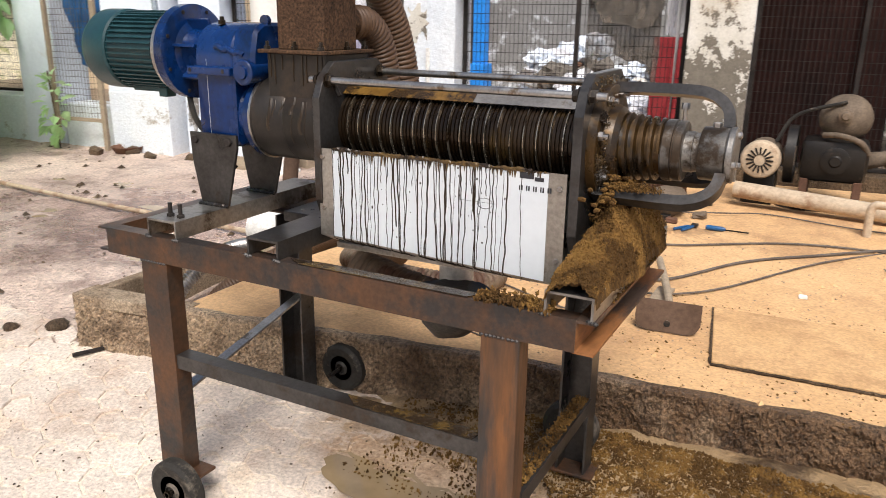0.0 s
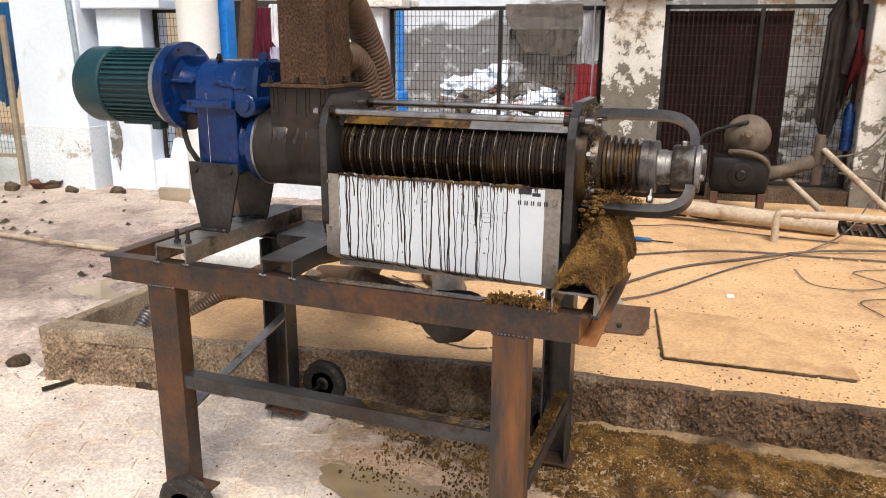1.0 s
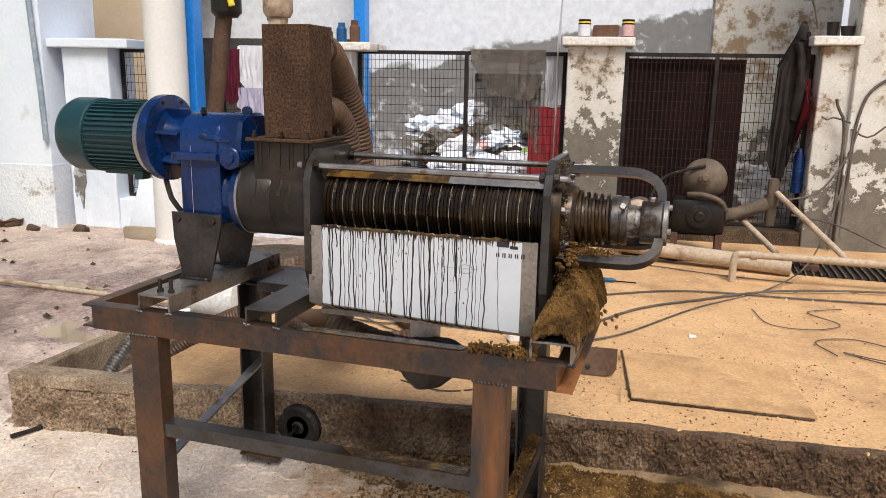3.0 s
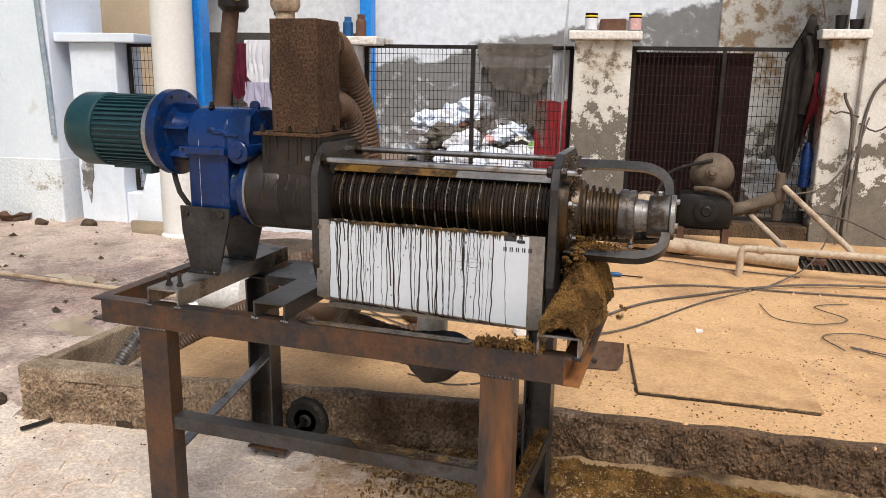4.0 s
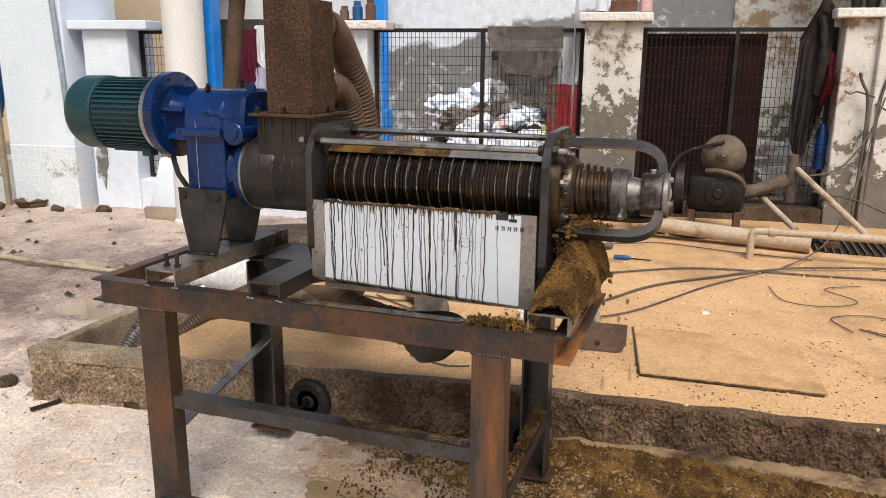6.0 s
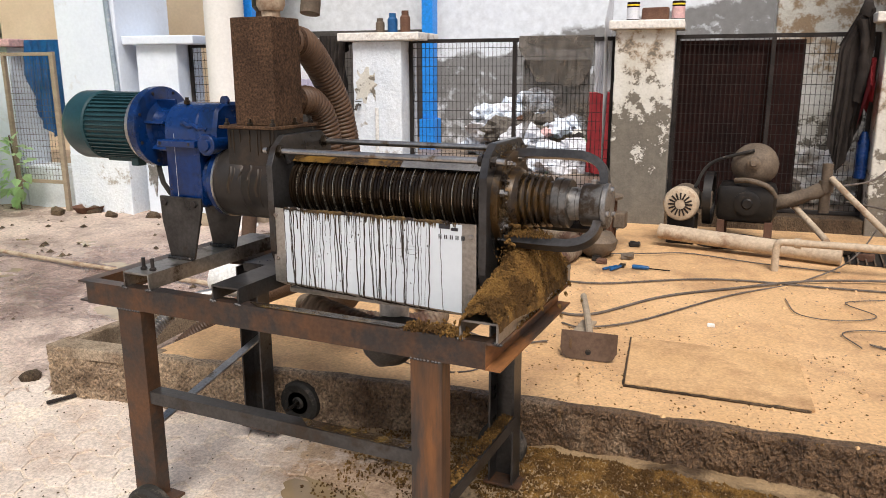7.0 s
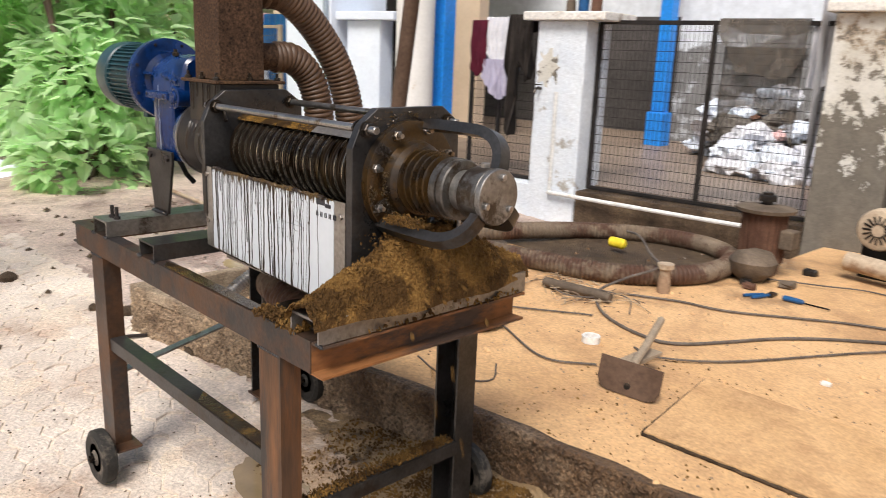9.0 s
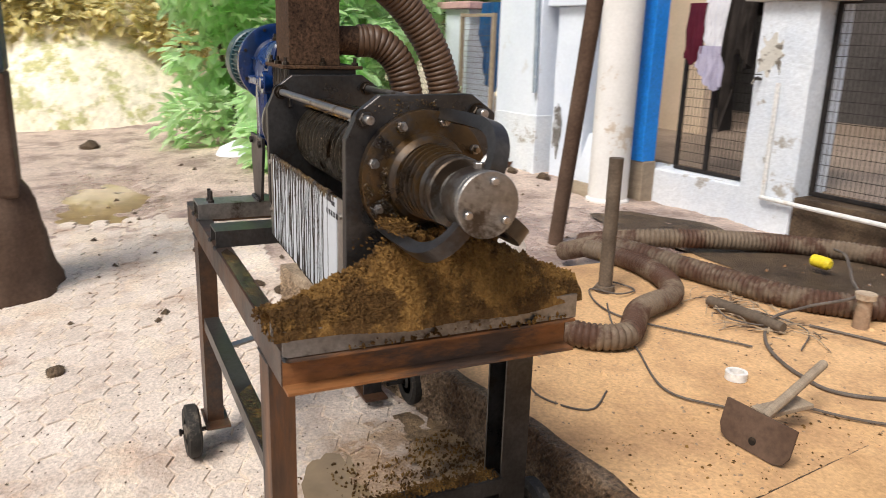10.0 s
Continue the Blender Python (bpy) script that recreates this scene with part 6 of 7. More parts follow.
sd = thing("screwdriver", (-0.57, 4.6, TOP), "screwdriver with a blue plastic handle on the sand", "screwdriver")
part("handle", lathe([(-0.64, 0.010), (-0.63, 0.015), (-0.55, 0.014), (-0.53, 0.009)], (0, 4.60, TOP + 0.017), "x", 14), M["plastic_blue"], sd, smooth=True)
part("blade", lathe([(-0.53, 0.0045), (-0.40, 0.0045)], (0, 4.60, TOP + 0.013), "x", 10), M["steel_wet"], sd)
pl = thing("pliers", (-0.74, 4.55, TOP), "blue-handled pliers lying on the sand", "pliers")
for dx in (0.0, 0.045):
    part("handle", tube([(-0.80 + dx, 4.48, TOP + 0.012), (-0.76 + dx * 0.8, 4.54, TOP + 0.014), (-0.72 + dx * 0.2, 4.60, TOP + 0.014)], 0.009, 8), M["plastic_blue"], pl, smooth=True)
part("jaw", block(-0.73, -0.69, 4.59, 4.66, TOP + 0.002, TOP + 0.018, 0.004), M["steel_wet"], pl)
solo("pipe_ring", lathe([(0, 0.026), (0, 0.04), (0.03, 0.04), (0.03, 0.026), (0, 0.026)], (-0.91, 3.26, TOP + 0.002), "z", 20, False), M["pvc_white"], "white plastic pipe ring on the sand", "ring", smooth=True)
solo("white_stone", rough_up(block(-0.065, -0.03, 3.6, 3.625, TOP, TOP + 0.014, 0.004), 0.005, 0.02), M["cap"], "small white stone on the sand", "stone")

# pale straw and bits of wire trodden round the broken pipe
rng = random.Random(58)
straws = []
for i in range(90):
    c = Vector((-1.42 + rng.gauss(0, 0.17), 3.84 + rng.gauss(0, 0.10), TOP + 0.004 + 0.02 * rng.random()))
    a, h = rng.random() * math.pi, rng.uniform(0.03, 0.11)
    d = Vector((math.cos(a), math.sin(a), rng.gauss(0, 0.06))) * h
    straws.append(tube([tuple(c - d), tuple(c + Vector((rng.gauss(0, 0.012), rng.gauss(0, 0.012), 0.006))), tuple(c + d)], rng.uniform(0.0015, 0.0035), 4, 0.03))
tagged(new("straw", to_mesh(add(*straws), "straw", M["straw"])), "tangle of pale straw and wire on the slab", "straw", kind="stuff")

# crumbs of dirt and stones on the slab and the yard
def crumbs(name, n, area, size, material, z_of, seed, label):
    rng = random.Random(seed)
    verts, faces = [], []
    for _ in range(n):
        x, y = rng.uniform(area[0], area[1]), rng.uniform(area[2], area[3])
        s = size * (0.35 + rng.random() ** 3 * 1.6)
        a = rng.random() * 6.28
        k = len(verts)
        z = z_of(x, y)
        for dx, dy, dz in ((1, 0, 0), (0, 0.8, 0.1), (-1.1, 0.1, 0), (0, -0.7, 0), (0.1, 0.1, 0.75)):
            verts.append((x + s * (dx * math.cos(a) - dy * math.sin(a)), y + s * (dx * math.sin(a) + dy * math.cos(a)), z + s * dz))
        faces += [(k, k + 1, k + 4), (k + 1, k + 2, k + 4), (k + 2, k + 3, k + 4), (k + 3, k, k + 4)]
    me = bpy.data.meshes.new(name)
    me.from_pydata(verts, [], faces)
    me.materials.append(material)
    return tagged(new(name, me), label, "debris", kind="stuff")


crumbs("sand_crumbs", 1100, (-0.75, 0.6, 2.42, 3.4), 0.0042, M["pulp"], lambda x, y: TOP, 15, "scattered crumbs of pulp on the slab")
crumbs("sand_crumbs", 2000, (-1.6, 2.2, 2.45, 4.6), 0.0046, M["dirt"], lambda x, y: TOP, 5, "dark crumbs of dirt on the sandy slab")
crumbs("sand_crumbs", 900, (-2.2, 2.0, 2.45, 5.2), 0.011, M["sand"], lambda x, y: TOP, 6, "pale grains on the sandy slab")
crumbs("yard_crumbs", 1600, (-4.2, -0.3, 0.6, 2.2), 0.0036, M["kerb"], lambda x, y: level(y) + 0.001, 18, "dark crumbs of dirt on the paving")
crumbs("mud_lumps", 320, (-8, -2.95, 1.0, 5.3), 0.02, M["kerb"], lambda x, y: level(y) + 0.0, 8, "dark wet lumps of mud on the earth")

# wires and boxes on the plaster wall
for k, pts in enumerate((
        [(1.05, 6.32, 0.3), (1.06, 6.31, 0.9), (1.08, 6.30, 1.35), (1.2, 6.31, 1.6), (1.6, 6.36, 1.75)],
        [(0.98, 6.28, 0.3), (0.99, 6.28, 1.2), (0.92, 6.26, 1.42), (0.90, 6.25, 1.5)],
        [(1.03, 6.30, 1.3), (0.9, 6.25, 1.34), (0.84, 6.24, 1.32), (0.80, 6.24, 1.36)],
        [(1.04, 6.30, 1.25), (1.15, 6.2, 1.2), (1.3, 6.25, 1.3), (1.5, 6.33, 1.28)],
        [(0.55, 5.75, 0.74), (0.8, 5.9, 0.80), (1.0, 6.1, 1.05), (1.1, 6.28, 1.3)],
        [(0.6, 5.6, 0.66), (0.9, 5.5, 0.62), (1.2, 5.4, 0.5), (1.5, 5.3, 0.42)])):
    solo("wall_cable", tube(pts, 0.012 if k < 2 else 0.007, 7, 0.05), M["wire"], "tangled dark cable on the plaster wall", "cable", "cables on the wall", smooth=True)
for x, z in ((1.42, 1.45), (1.44, 1.22)):
    solo("switch_box", block(x, x + 0.13, 6.24, 6.33, z, z + 0.15, 0.01), M["pump_dust"], "old grey switch box on the plaster wall", "switch box", "switch boxes")
solo("bracket_lamp", add(tube([(0.72, 6.3, 2.0), (0.68, 6.25, 2.14), (0.64, 6.2, 2.22)], 0.009, 8), lathe([(2.2, 0.045), (2.32, 0.05), (2.33, 0.03)], (0.63, 6.19, 0), "z", 16)), M["steel_mid"], "small metal cup lamp on a bent arm", "lamp", smooth=True)
for k, (x, y, r) in enumerate(((-0.2, 5.45, 0.05), (0.1, 5.5, 0.06), (0.35, 5.5, 0.05), (0.6, 5.55, 0.07), (0.75, 5.45, 0.05), (0.45, 5.6, 0.06), (-0.75, 5.25, 0.04), (-0.85, 4.66, 0.035), (-0.72, 4.85, 0.04), (-0.9, 4.72, 0.03))):
    solo("scrap", rough_up(block(x - r, x + r, y - r * 0.7, y + r * 0.7, TOP, TOP + r, r * 0.2), r * 0.4, r), M[("pump", "rust", "pump_dust")[k % 3]], "small piece of oily scrap on the slab", "scrap", "scrap by the pump")

# ---- pulp ----
def ridge(x, y):
    """Height of the pulp on the outlet channel."""
    t = (y - 1.46) / 0.69
    if t < -0.02 or t > 1.02:
        return -0.05
    rise = min(1.0, max(0.0, (y - 1.47) / 0.27), max(0.0, (2.15 - y) / 0.24))
    top = 0.032 + 0.125 * rise ** 1.15 + 0.014 * noise.noise((x * 9, y * 9, 0))
    cx = -0.437 + 0.012 * rise + 0.008 * math.sin(y * 23)
    w = 0.056 + 0.016 * rise
    if abs(x - cx) > w:
        return -0.05
    lump = noise.fractal((x * 60, y * 60, 2), 0.9, 2.0, 3)
    return top * max(0, 1 - abs((x - cx) / w) ** 2.2) - 0.004 + (0.011 + 0.006 * rise) * lump


pile = thing("pulp_heap", (-0.44, 1.8, 0.92), "heap of damp brown fibre pulp on the outlet channel", "pulp heap")
part("heap_body", heap(ridge, -0.56, -0.31, 1.45, 2.16, 0.004, 0.924), M["pulp"], pile, smooth=True)


def grains(name, n, spot, size, seed, parent=None, label="", material="pulp"):
    """Loose fibre clumps: small rough lumps, each at a spot given by a function of a random source."""
    rng = random.Random(seed)
    verts, faces = [], []
    for _ in range(n):
        x, y, z = spot(rng)
        s = size * (0.5 + rng.random() ** 2 * 1.3)
        k = len(verts)
        ax = Euler((rng.random() * 6, rng.random() * 6, rng.random() * 6)).to_matrix()
        for p in ((1.3, 0, 0), (-1.2, 0.1, 0), (0, 0.8, 0.1), (0, -0.8, 0), (0.1, 0, 0.7), (0, 0.1, -0.7)):
            q = ax @ Vector((p[0] * rng.uniform(0.7, 1.2), p[1] * rng.uniform(0.7, 1.2), p[2] * rng.uniform(0.7, 1.2))) * s
            verts.append((x + q.x, y + q.y, z + q.z))
        for f in ((0, 2, 4), (2, 1, 4), (1, 3, 4), (3, 0, 4), (2, 0, 5), (1, 2, 5), (3, 1, 5), (0, 3, 5)):
            faces.append(tuple(k + i for i in f))
    me = bpy.data.meshes.new(name)
    me.from_pydata(verts, [], faces)
    me.materials.append(M[material])
    ob = new(name, me)
    if parent:
        ob.parent = parent
        ob.matrix_parent_inverse = HOME[parent].inverted()
        return tagged(ob, label, kind="stuff")
    return tagged(ob, label, "pulp", kind="stuff")


def on_ridge(rng):
    while True:
        x, y = rng.uniform(-0.53, -0.325), rng.uniform(1.455, 2.15)
        h = ridge(x, y)
        if h > 0.002:
            return x, y, 0.924 + h


grains("heap_clumps", 15000, on_ridge, 0.0036, 31, pile, "loose clumps of fibre")
grains("beam_pulp", 700, lambda r: (r.uniform(-0.66, -0.48), 1.495 + r.gauss(0, 0.014), 0.868 + abs(r.gauss(0, 0.009))), 0.005, 32, pile, "pulp spilled on the front beam")
grains("beam_pulp", 420, lambda r: (r.uniform(-0.415, -0.375), r.uniform(1.6, 2.12), 0.868 + abs(r.gauss(0, 0.008))), 0.0045, 33, pile, "pulp caught on the outer flange")


def on_flange(r):
    """Pulp wiped over the face of the outlet flange, thickest low down on the near side."""
    while True:
        a, q = radians(r.uniform(120, 290)), r.uniform(0.088, 0.139)
        if noise.noise((math.cos(a) * 3, math.sin(a) * 3, q * 30)) > 0.12 - 0.5 * (math.sin(a) < -0.35):
            return -0.459 + 0.006 * abs(r.gauss(0, 1)), AY + q * math.cos(a), AZ + q * math.sin(a)


grains("flange_pulp", 2600, on_flange, 0.0019, 35, pile, "wet pulp caked over the outlet flange", "slurry")
grains("plate_pulp", 260, lambda r: (-0.482 + 0.003 * r.random(), 1.78 + r.gauss(0, 0.04), 1.335 + r.uniform(-0.02, 0.015)), 0.0017, 39, pile, "pulp stuck to the end plate", "slurry")
grains("arm_pulp", 1000, lambda r: (-0.43 + r.random() * 0.12 * r.random() ** 0.3, AY - 0.093 + r.gauss(0, 0.014), AZ - 0.082 + abs(r.gauss(0, 0.007))), 0.0024, 36, pile, "pulp lying on the lower arm")
grains("brace_pulp", 1500, lambda r: (r.uniform(-0.585, -0.545), r.uniform(1.55, 2.06), 0.374 + abs(r.gauss(0, 0.006))), 0.0036, 37, pile, "pulp lying on the end brace")
grains("curtain_pulp", 3600, lambda r: (-0.445 + r.gauss(0, 0.014), AY + r.gauss(0, 0.055), r.uniform(0.98, 1.075)), 0.003, 38, pile, "crumbling pulp under the outlet")


def floor_pile(x, y):
    d = ((x + 0.05) / 0.95) ** 2 + ((y - 2.24) / 0.30) ** 2
    return 0.062 * math.exp(-d * 0.9) + 0.012 * noise.fractal((x * 9, y * 9, 5), 1.0, 2.0, 5) - 0.014 + level(y) - 0.085 * 0.9


spill = thing("pulp_spill", (-0.2, 2.0, 0.05), "pulp spilled over the paving beside the slab edge", "pulp spill")
part("spill_body", heap(lambda x, y: floor_pile(x, y), -1.5, 1.6, 1.45, 2.6, 0.014, 0.085), M["spill"], spill, smooth=True)


def on_floor(r):
    while True:
        x, y = r.gauss(-0.1, 0.55), min(2.38, 2.34 - abs(r.gauss(0, 0.34)))
        if -1.3 < x < 1.5 and y > 1.5 and noise.noise((x * 5, y * 5, 2)) > -0.25 - 0.5 * (y > 2.1):
            return x, y, 0.085 + max(floor_pile(x, y), level(y) - 0.083) + 0.002


grains("spill_clumps", 24000, on_floor, 0.0052, 41, spill, "loose clumps of pulp on the ground")


# ---- left side of the yard ----
col = thing("shed_column", (-3.9, 0.65, 0), "brown mud-splashed column with a worn flared foot and a grey-blue band", "column")
part("shaft", rough_up(block(-4.10, -3.72, 0.42, 0.80, 0.55, 1.22, 0.02), 0.008, 0.1), M["rust_mud"], col)
part("painted_shaft", block(-4.10, -3.72, 0.42, 0.80, 1.22, 5.0, 0.02), M["column_paint"], col, "grey-blue painted upper part")
b = lathe([(-0.08, 0.36), (0.02, 0.35), (0.1, 0.325), (0.2, 0.31), (0.3, 0.30), (0.4, 0.285), (0.5, 0.26), (0.56, 0.235), (0.62, 0.2)], (-3.93, 0.61, 0), "z", 40)
part("foot", rough_up(rough_up(b, 0.05, 0.22), 0.014, 0.05), M["rust_mud"], col, "worn flared foot", smooth=True)

gate = thing("gate", MF @ Vector((-5.9, -0.1, 0.3)), "pale mesh gate leaf standing open beside the pillar", "gate")
for a in ((-6.22, -6.18, 0.22, 1.74), (-5.60, -5.55, 0.10, 1.74)):
    part("upright", in_fence(block(a[0], a[1], -0.16, -0.12, a[2], a[3], 0.003)), M["wood"], gate)
for z in (0.40, 1.70):
    part("crossbar", in_fence(block(-6.2, -5.56, -0.158, -0.125, z, z + 0.035, 0.003)), M["wood"], gate)
wires = [prism([(-6.2 + 0.04 * i, -0.121), (-6.196 + 0.04 * i, -0.121), (-6.198 + 0.04 * i, -0.117)], "z", 0.4, 1.7) for i in range(1, 16)]
wires += [prism([(-0.1165, 0.42 + 0.06 * i), (-0.1165, 0.424 + 0.06 * i), (-0.113, 0.422 + 0.06 * i)], "x", -6.2, -5.56) for i in range(1, 21)]
part("mesh_wire", in_fence(add(*wires)), M["wire"], gate, kind="stuff")
solo("tarpaulin", drape(-6.15, -5.52, 1.86, (0.35, 0.9, 1.0, 0.85, 0.3), 0.12, 0.006, 0.08, 8.0), M["plastic_blue"], "blue tarpaulin hung behind the mesh gate", "tarpaulin", smooth=True)
basin = thing("washbasin", (-4.85, 5.3, 0.1), "broken white basin leaning on the wall foot", "basin")
b = rough_up(block(-0.22, 0.22, -0.05, 0.05, 0.0, 0.50, 0.04), 0.015, 0.2)
b.transform(pose(-4.70, 5.28, 0.16, -8, 12, 0))
part("bowl", b, M["plaster"], basin, smooth=True)
part("foot", rough_up(block(-4.93, -4.46, 5.18, 5.42, 0.09, 0.23, 0.03), 0.03, 0.08), M["wood"], basin, "brown broken foot", smooth=True)
solo("clay_bowl", lathe([(0.10, 0.06), (0.13, 0.12), (0.19, 0.16), (0.19, 0.145), (0.14, 0.10), (0.12, 0.02)], (-6.35, 5.28, 0), "z", 24), M["rust"], "shallow clay bowl on the ground by the wall", "bowl", smooth=True)
solo("thin_pole", tube([(-7.0, 3.75, 0.15), (-4.77, 3.613, 0.15), (-3.2, 3.58, 0.15)], 0.017, 10, 0.2), M["pvc"], "thin pale pipe lying across the muddy ground", "pipe", smooth=True)
rod = block(-0.065, 0.065, -0.008, 0.008, 0.003, 0.017, 0.002)
rod.transform(pose(-2.75, 1.99, level(2), 0, 0, 66))
solo("black_rod", rod, M["iron"], "short black bar lying on the paving", "bar")
solo("boulder", rough_up(lathe([(0.0, 0.24), (0.08, 0.27), (0.16, 0.22), (0.22, 0.08)], (-8.0, 2.75, 0), "z", 20), 0.06, 0.3), M["plaster"], "pale boulder at the edge of the yard", "boulder", smooth=True)
for i, (x, y, r) in enumerate(((-6.25, 5.25, 0.08), (-5.95, 5.2, 0.06), (-6.6, 5.1, 0.07), (-5.5, 5.3, 0.07), (-3.05, 2.35, 0.06), (-3.1, 2.1, 0.05), (-3.3, 2.0, 0.035), (-4.2, 1.8, 0.05), (-2.55, 0.95, 0.04), (-9.5, 1.2, 0.12))):
    solo("lump", rough_up(lathe([(-0.02, r * 0.9), (r * 0.4, r), (r * 0.8, r * 0.6), (r, r * 0.1)], (x, y, level(y)), "z", 12), r * 0.35, r), M["kerb"], "dark lump of mud on the ground", "lump", "lumps of mud", smooth=True)


def puddle(name, cx, cy, rx, ry, seed, z, material="water", label="shallow muddy puddle on the ground", category="puddle", group="puddles"):
    pts = []
    for i in range(48):
        a = 2 * math.pi * i / 48
        k = 0.82 + 0.3 * noise.fractal((math.cos(a) * 1.1 + seed, math.sin(a) * 1.1, 0), 1.4, 2.0, 3)
        pts.append((cx + rx * k * math.cos(a), cy + ry * k * math.sin(a)))
    bm = bmesh.new()
    f = bm.faces.new([bm.verts.new((x, y, z)) for x, y in pts])
    if f.normal.z < 0:
        f.normal_flip()
    bm.normal_update()
    solo(name, bm, M[material], label, category, group, kind="structure")


puddle("water", -1.10, 1.82, 0.36, 0.14, 1.0, level(1.82) + 0.0045)
puddle("damp_soil", -3.2, 5.05, 0.95, 0.52, 4.0, 0.136, "kerb", "dark wet earth along the foot of the fence wall", "dirt", "")
# the black patch at the pump paints in the shadow among its debris
puddle("oil_stain", 0.0, 5.72, 0.62, 0.34, 9.0, TOP + 0.0035, "pump", "black patch painted for the shadow and debris round the pump", "stain", "")
puddle("damp_soil", -1.75, 4.75, 0.88, 0.72, 5.0, TOP + 0.004, "kerb", "dark damp dirt inside the hose coil", "dirt", "")


def standing_water(x0, x1, y0, y1, z):
    """A level sheet of water that shows wherever the uneven ground lies below it."""
    bm = bmesh.new()
    bm.faces.new([bm.verts.new(q) for q in ((x0, y0, z), (x1, y0, z), (x1, y1, z), (x0, y1, z))])
    bm.normal_update()
    solo("water", bm, M["water"], "brown rainwater standing in the hollows of the muddy yard", "puddle", "puddles", kind="structure")


standing_water(-7.2, -2.92, 2.86, 5.2, 0.099)
standing_water(-7.4, -5.05, 0.85, 1.85, -0.030)


# ---- plants ----
def leaves(name, n, spot, size, seed, material, parent, droop=0.3):
    """Pointed leaves, each folded a little along its middle."""
    rng = random.Random(seed)
    verts, faces = [], []
    for _ in range(n):
        p, out = spot(rng)
        s = size * rng.uniform(0.6, 1.3)
        d = (out + Vector((rng.gauss(0, 0.6), rng.gauss(0, 0.6), rng.gauss(-droop, 0.4)))).normalized()
        side = d.cross(Vector((rng.gauss(0, 0.3), rng.gauss(0, 0.3), 1))).normalized()
        up = side.cross(d)
        w = s * 0.31
        k = len(verts)
        for a, b, c in ((0, 0, 0), (0.4, 1, 0.12), (0.45, 0, 0), (0.4, -1, 0.12), (1, 0, -0.1), (0.75, 0.6, 0.03), (0.75, -0.6, 0.03)):
            verts.append(tuple(p + d * (a * s) + side * (b * w) + up * (c * s)))
        faces += [(k, k + 2, k + 1), (k, k + 3, k + 2), (k + 1, k + 2, k + 4, k + 5), (k + 2, k + 3, k + 6, k + 4)]
    me = bpy.data.meshes.new(name)
    me.from_pydata(verts, [], faces)
    me.materials.append(material)
    ob = new(name, me)
    ob.parent = parent
    ob.matrix_parent_inverse = HOME[parent].inverted()
    return ob


def clump_spot(blobs):
    """Leaf places near the skins of several rounded clumps, uneven and with gaps."""
    def spot(rng):
        while True:
            c, r = rng.choice(blobs)
            v = Vector((rng.gauss(0, 1), rng.gauss(0, 1), rng.gauss(0, 1))).normalized()
            p = Vector(c) + Vector((v.x * r[0], v.y * r[1], v.z * r[2])) * (1 + 0.35 * noise.noise(v * 2.2 + Vector(c))) * rng.uniform(0.72, 1.05)
            if p.z > 0.05 and noise.noise(p * 1.4) > -0.33:
                return p, v
    return spot


def bush(at, blobs, n, size, seed, material, label, name="bush"):
    b = thing(name, at, label, name)
    for i, (c, r) in enumerate(blobs):
        part("stem", tube([at, ((at[0] + c[0]) / 2 + 0.1 * math.sin(i), (at[1] + c[1]) / 2, (at[2] + c[2]) * 0.5), c], 0.03 + 0.1 * (r[0] > 1.5), 7, 0.3), M["bark"], b)
    leaves("crown", n, clump_spot(blobs), size, seed, material, b)
    return b


rng = random.Random(77)
near = [((-7.3 + rng.uniform(-0.8, 0.7), 3.3 + rng.uniform(-0.55, 0.72), 0.32 + 0.24 * i), (0.58, 0.52, 0.42)) for i in range(12)]
bush((-7.3, 3.4, 0.05), near, 5200, 0.21, 5, M["leaf"], "tall bush with fresh pale green leaves")
mid = [((-9.3 + rng.uniform(-1.0, 0.9), 4.3 + rng.uniform(-1.0, 0.9), 0.4 + 0.35 * i), (0.8, 0.7, 0.55)) for i in range(11)]
bush((-9.3, 4.3, 0.05), mid, 4200, 0.2, 6, M["leaf"], "dense green bush behind the yard")
left = [((-9.9 + rng.uniform(-0.6, 0.8), 3.1 + rng.uniform(-0.5, 0.7), 0.3 + 0.3 * i), (0.6, 0.6, 0.45)) for i in range(8)]
bush((-9.9, 3.1, 0.05), left, 3000, 0.22, 7, M["leaf"], "green bush at the foot of the bank")
for i, (x, y, h) in enumerate(((-14.5, 6.5, 4.5), (-17.0, 9.5, 5.0))):
    blobs = [((x + rng.uniform(-1.8, 1.8), y + rng.uniform(-1.8, 1.8), h * rng.uniform(0.35, 1.0)), (1.3, 1.3, 0.9)) for _ in range(12)]
    bush((x, y, 0.0), blobs, 3800, 0.34, 40 + i, M["leaf_far"], "leafy tree at the edge of the yard", "tree")
for i, (x, y) in enumerate(((-12.6, 2.0), (-12.9, 0.4), (-13.4, -1.4), (-13.2, 3.6))):
    blobs = [((x - abs(rng.gauss(0, 0.9)), y + rng.uniform(-1.0, 1.0), 0.3 + 1.9 * rng.random()), (0.55, 0.6, 0.4)) for _ in range(9)]
    bush((x, y, 0.0), blobs, 2600, 0.2, 60 + i, M["leaf_dry" if i < 3 else "leaf"], "sunlit yellow scrub growing on the earth bank", "scrub")
plant = thing("climber", MF @ Vector((-6.25, -0.2, 0.3)), "small climbing plant with pale leaves on the gate pillar", "plant")
base = MF @ Vector((-6.15, -0.22, 0.55))
leaves("crown", 60, clump_spot([(tuple(base), (0.14, 0.08, 0.35))]), 0.13, 3, M["leaf"], plant)
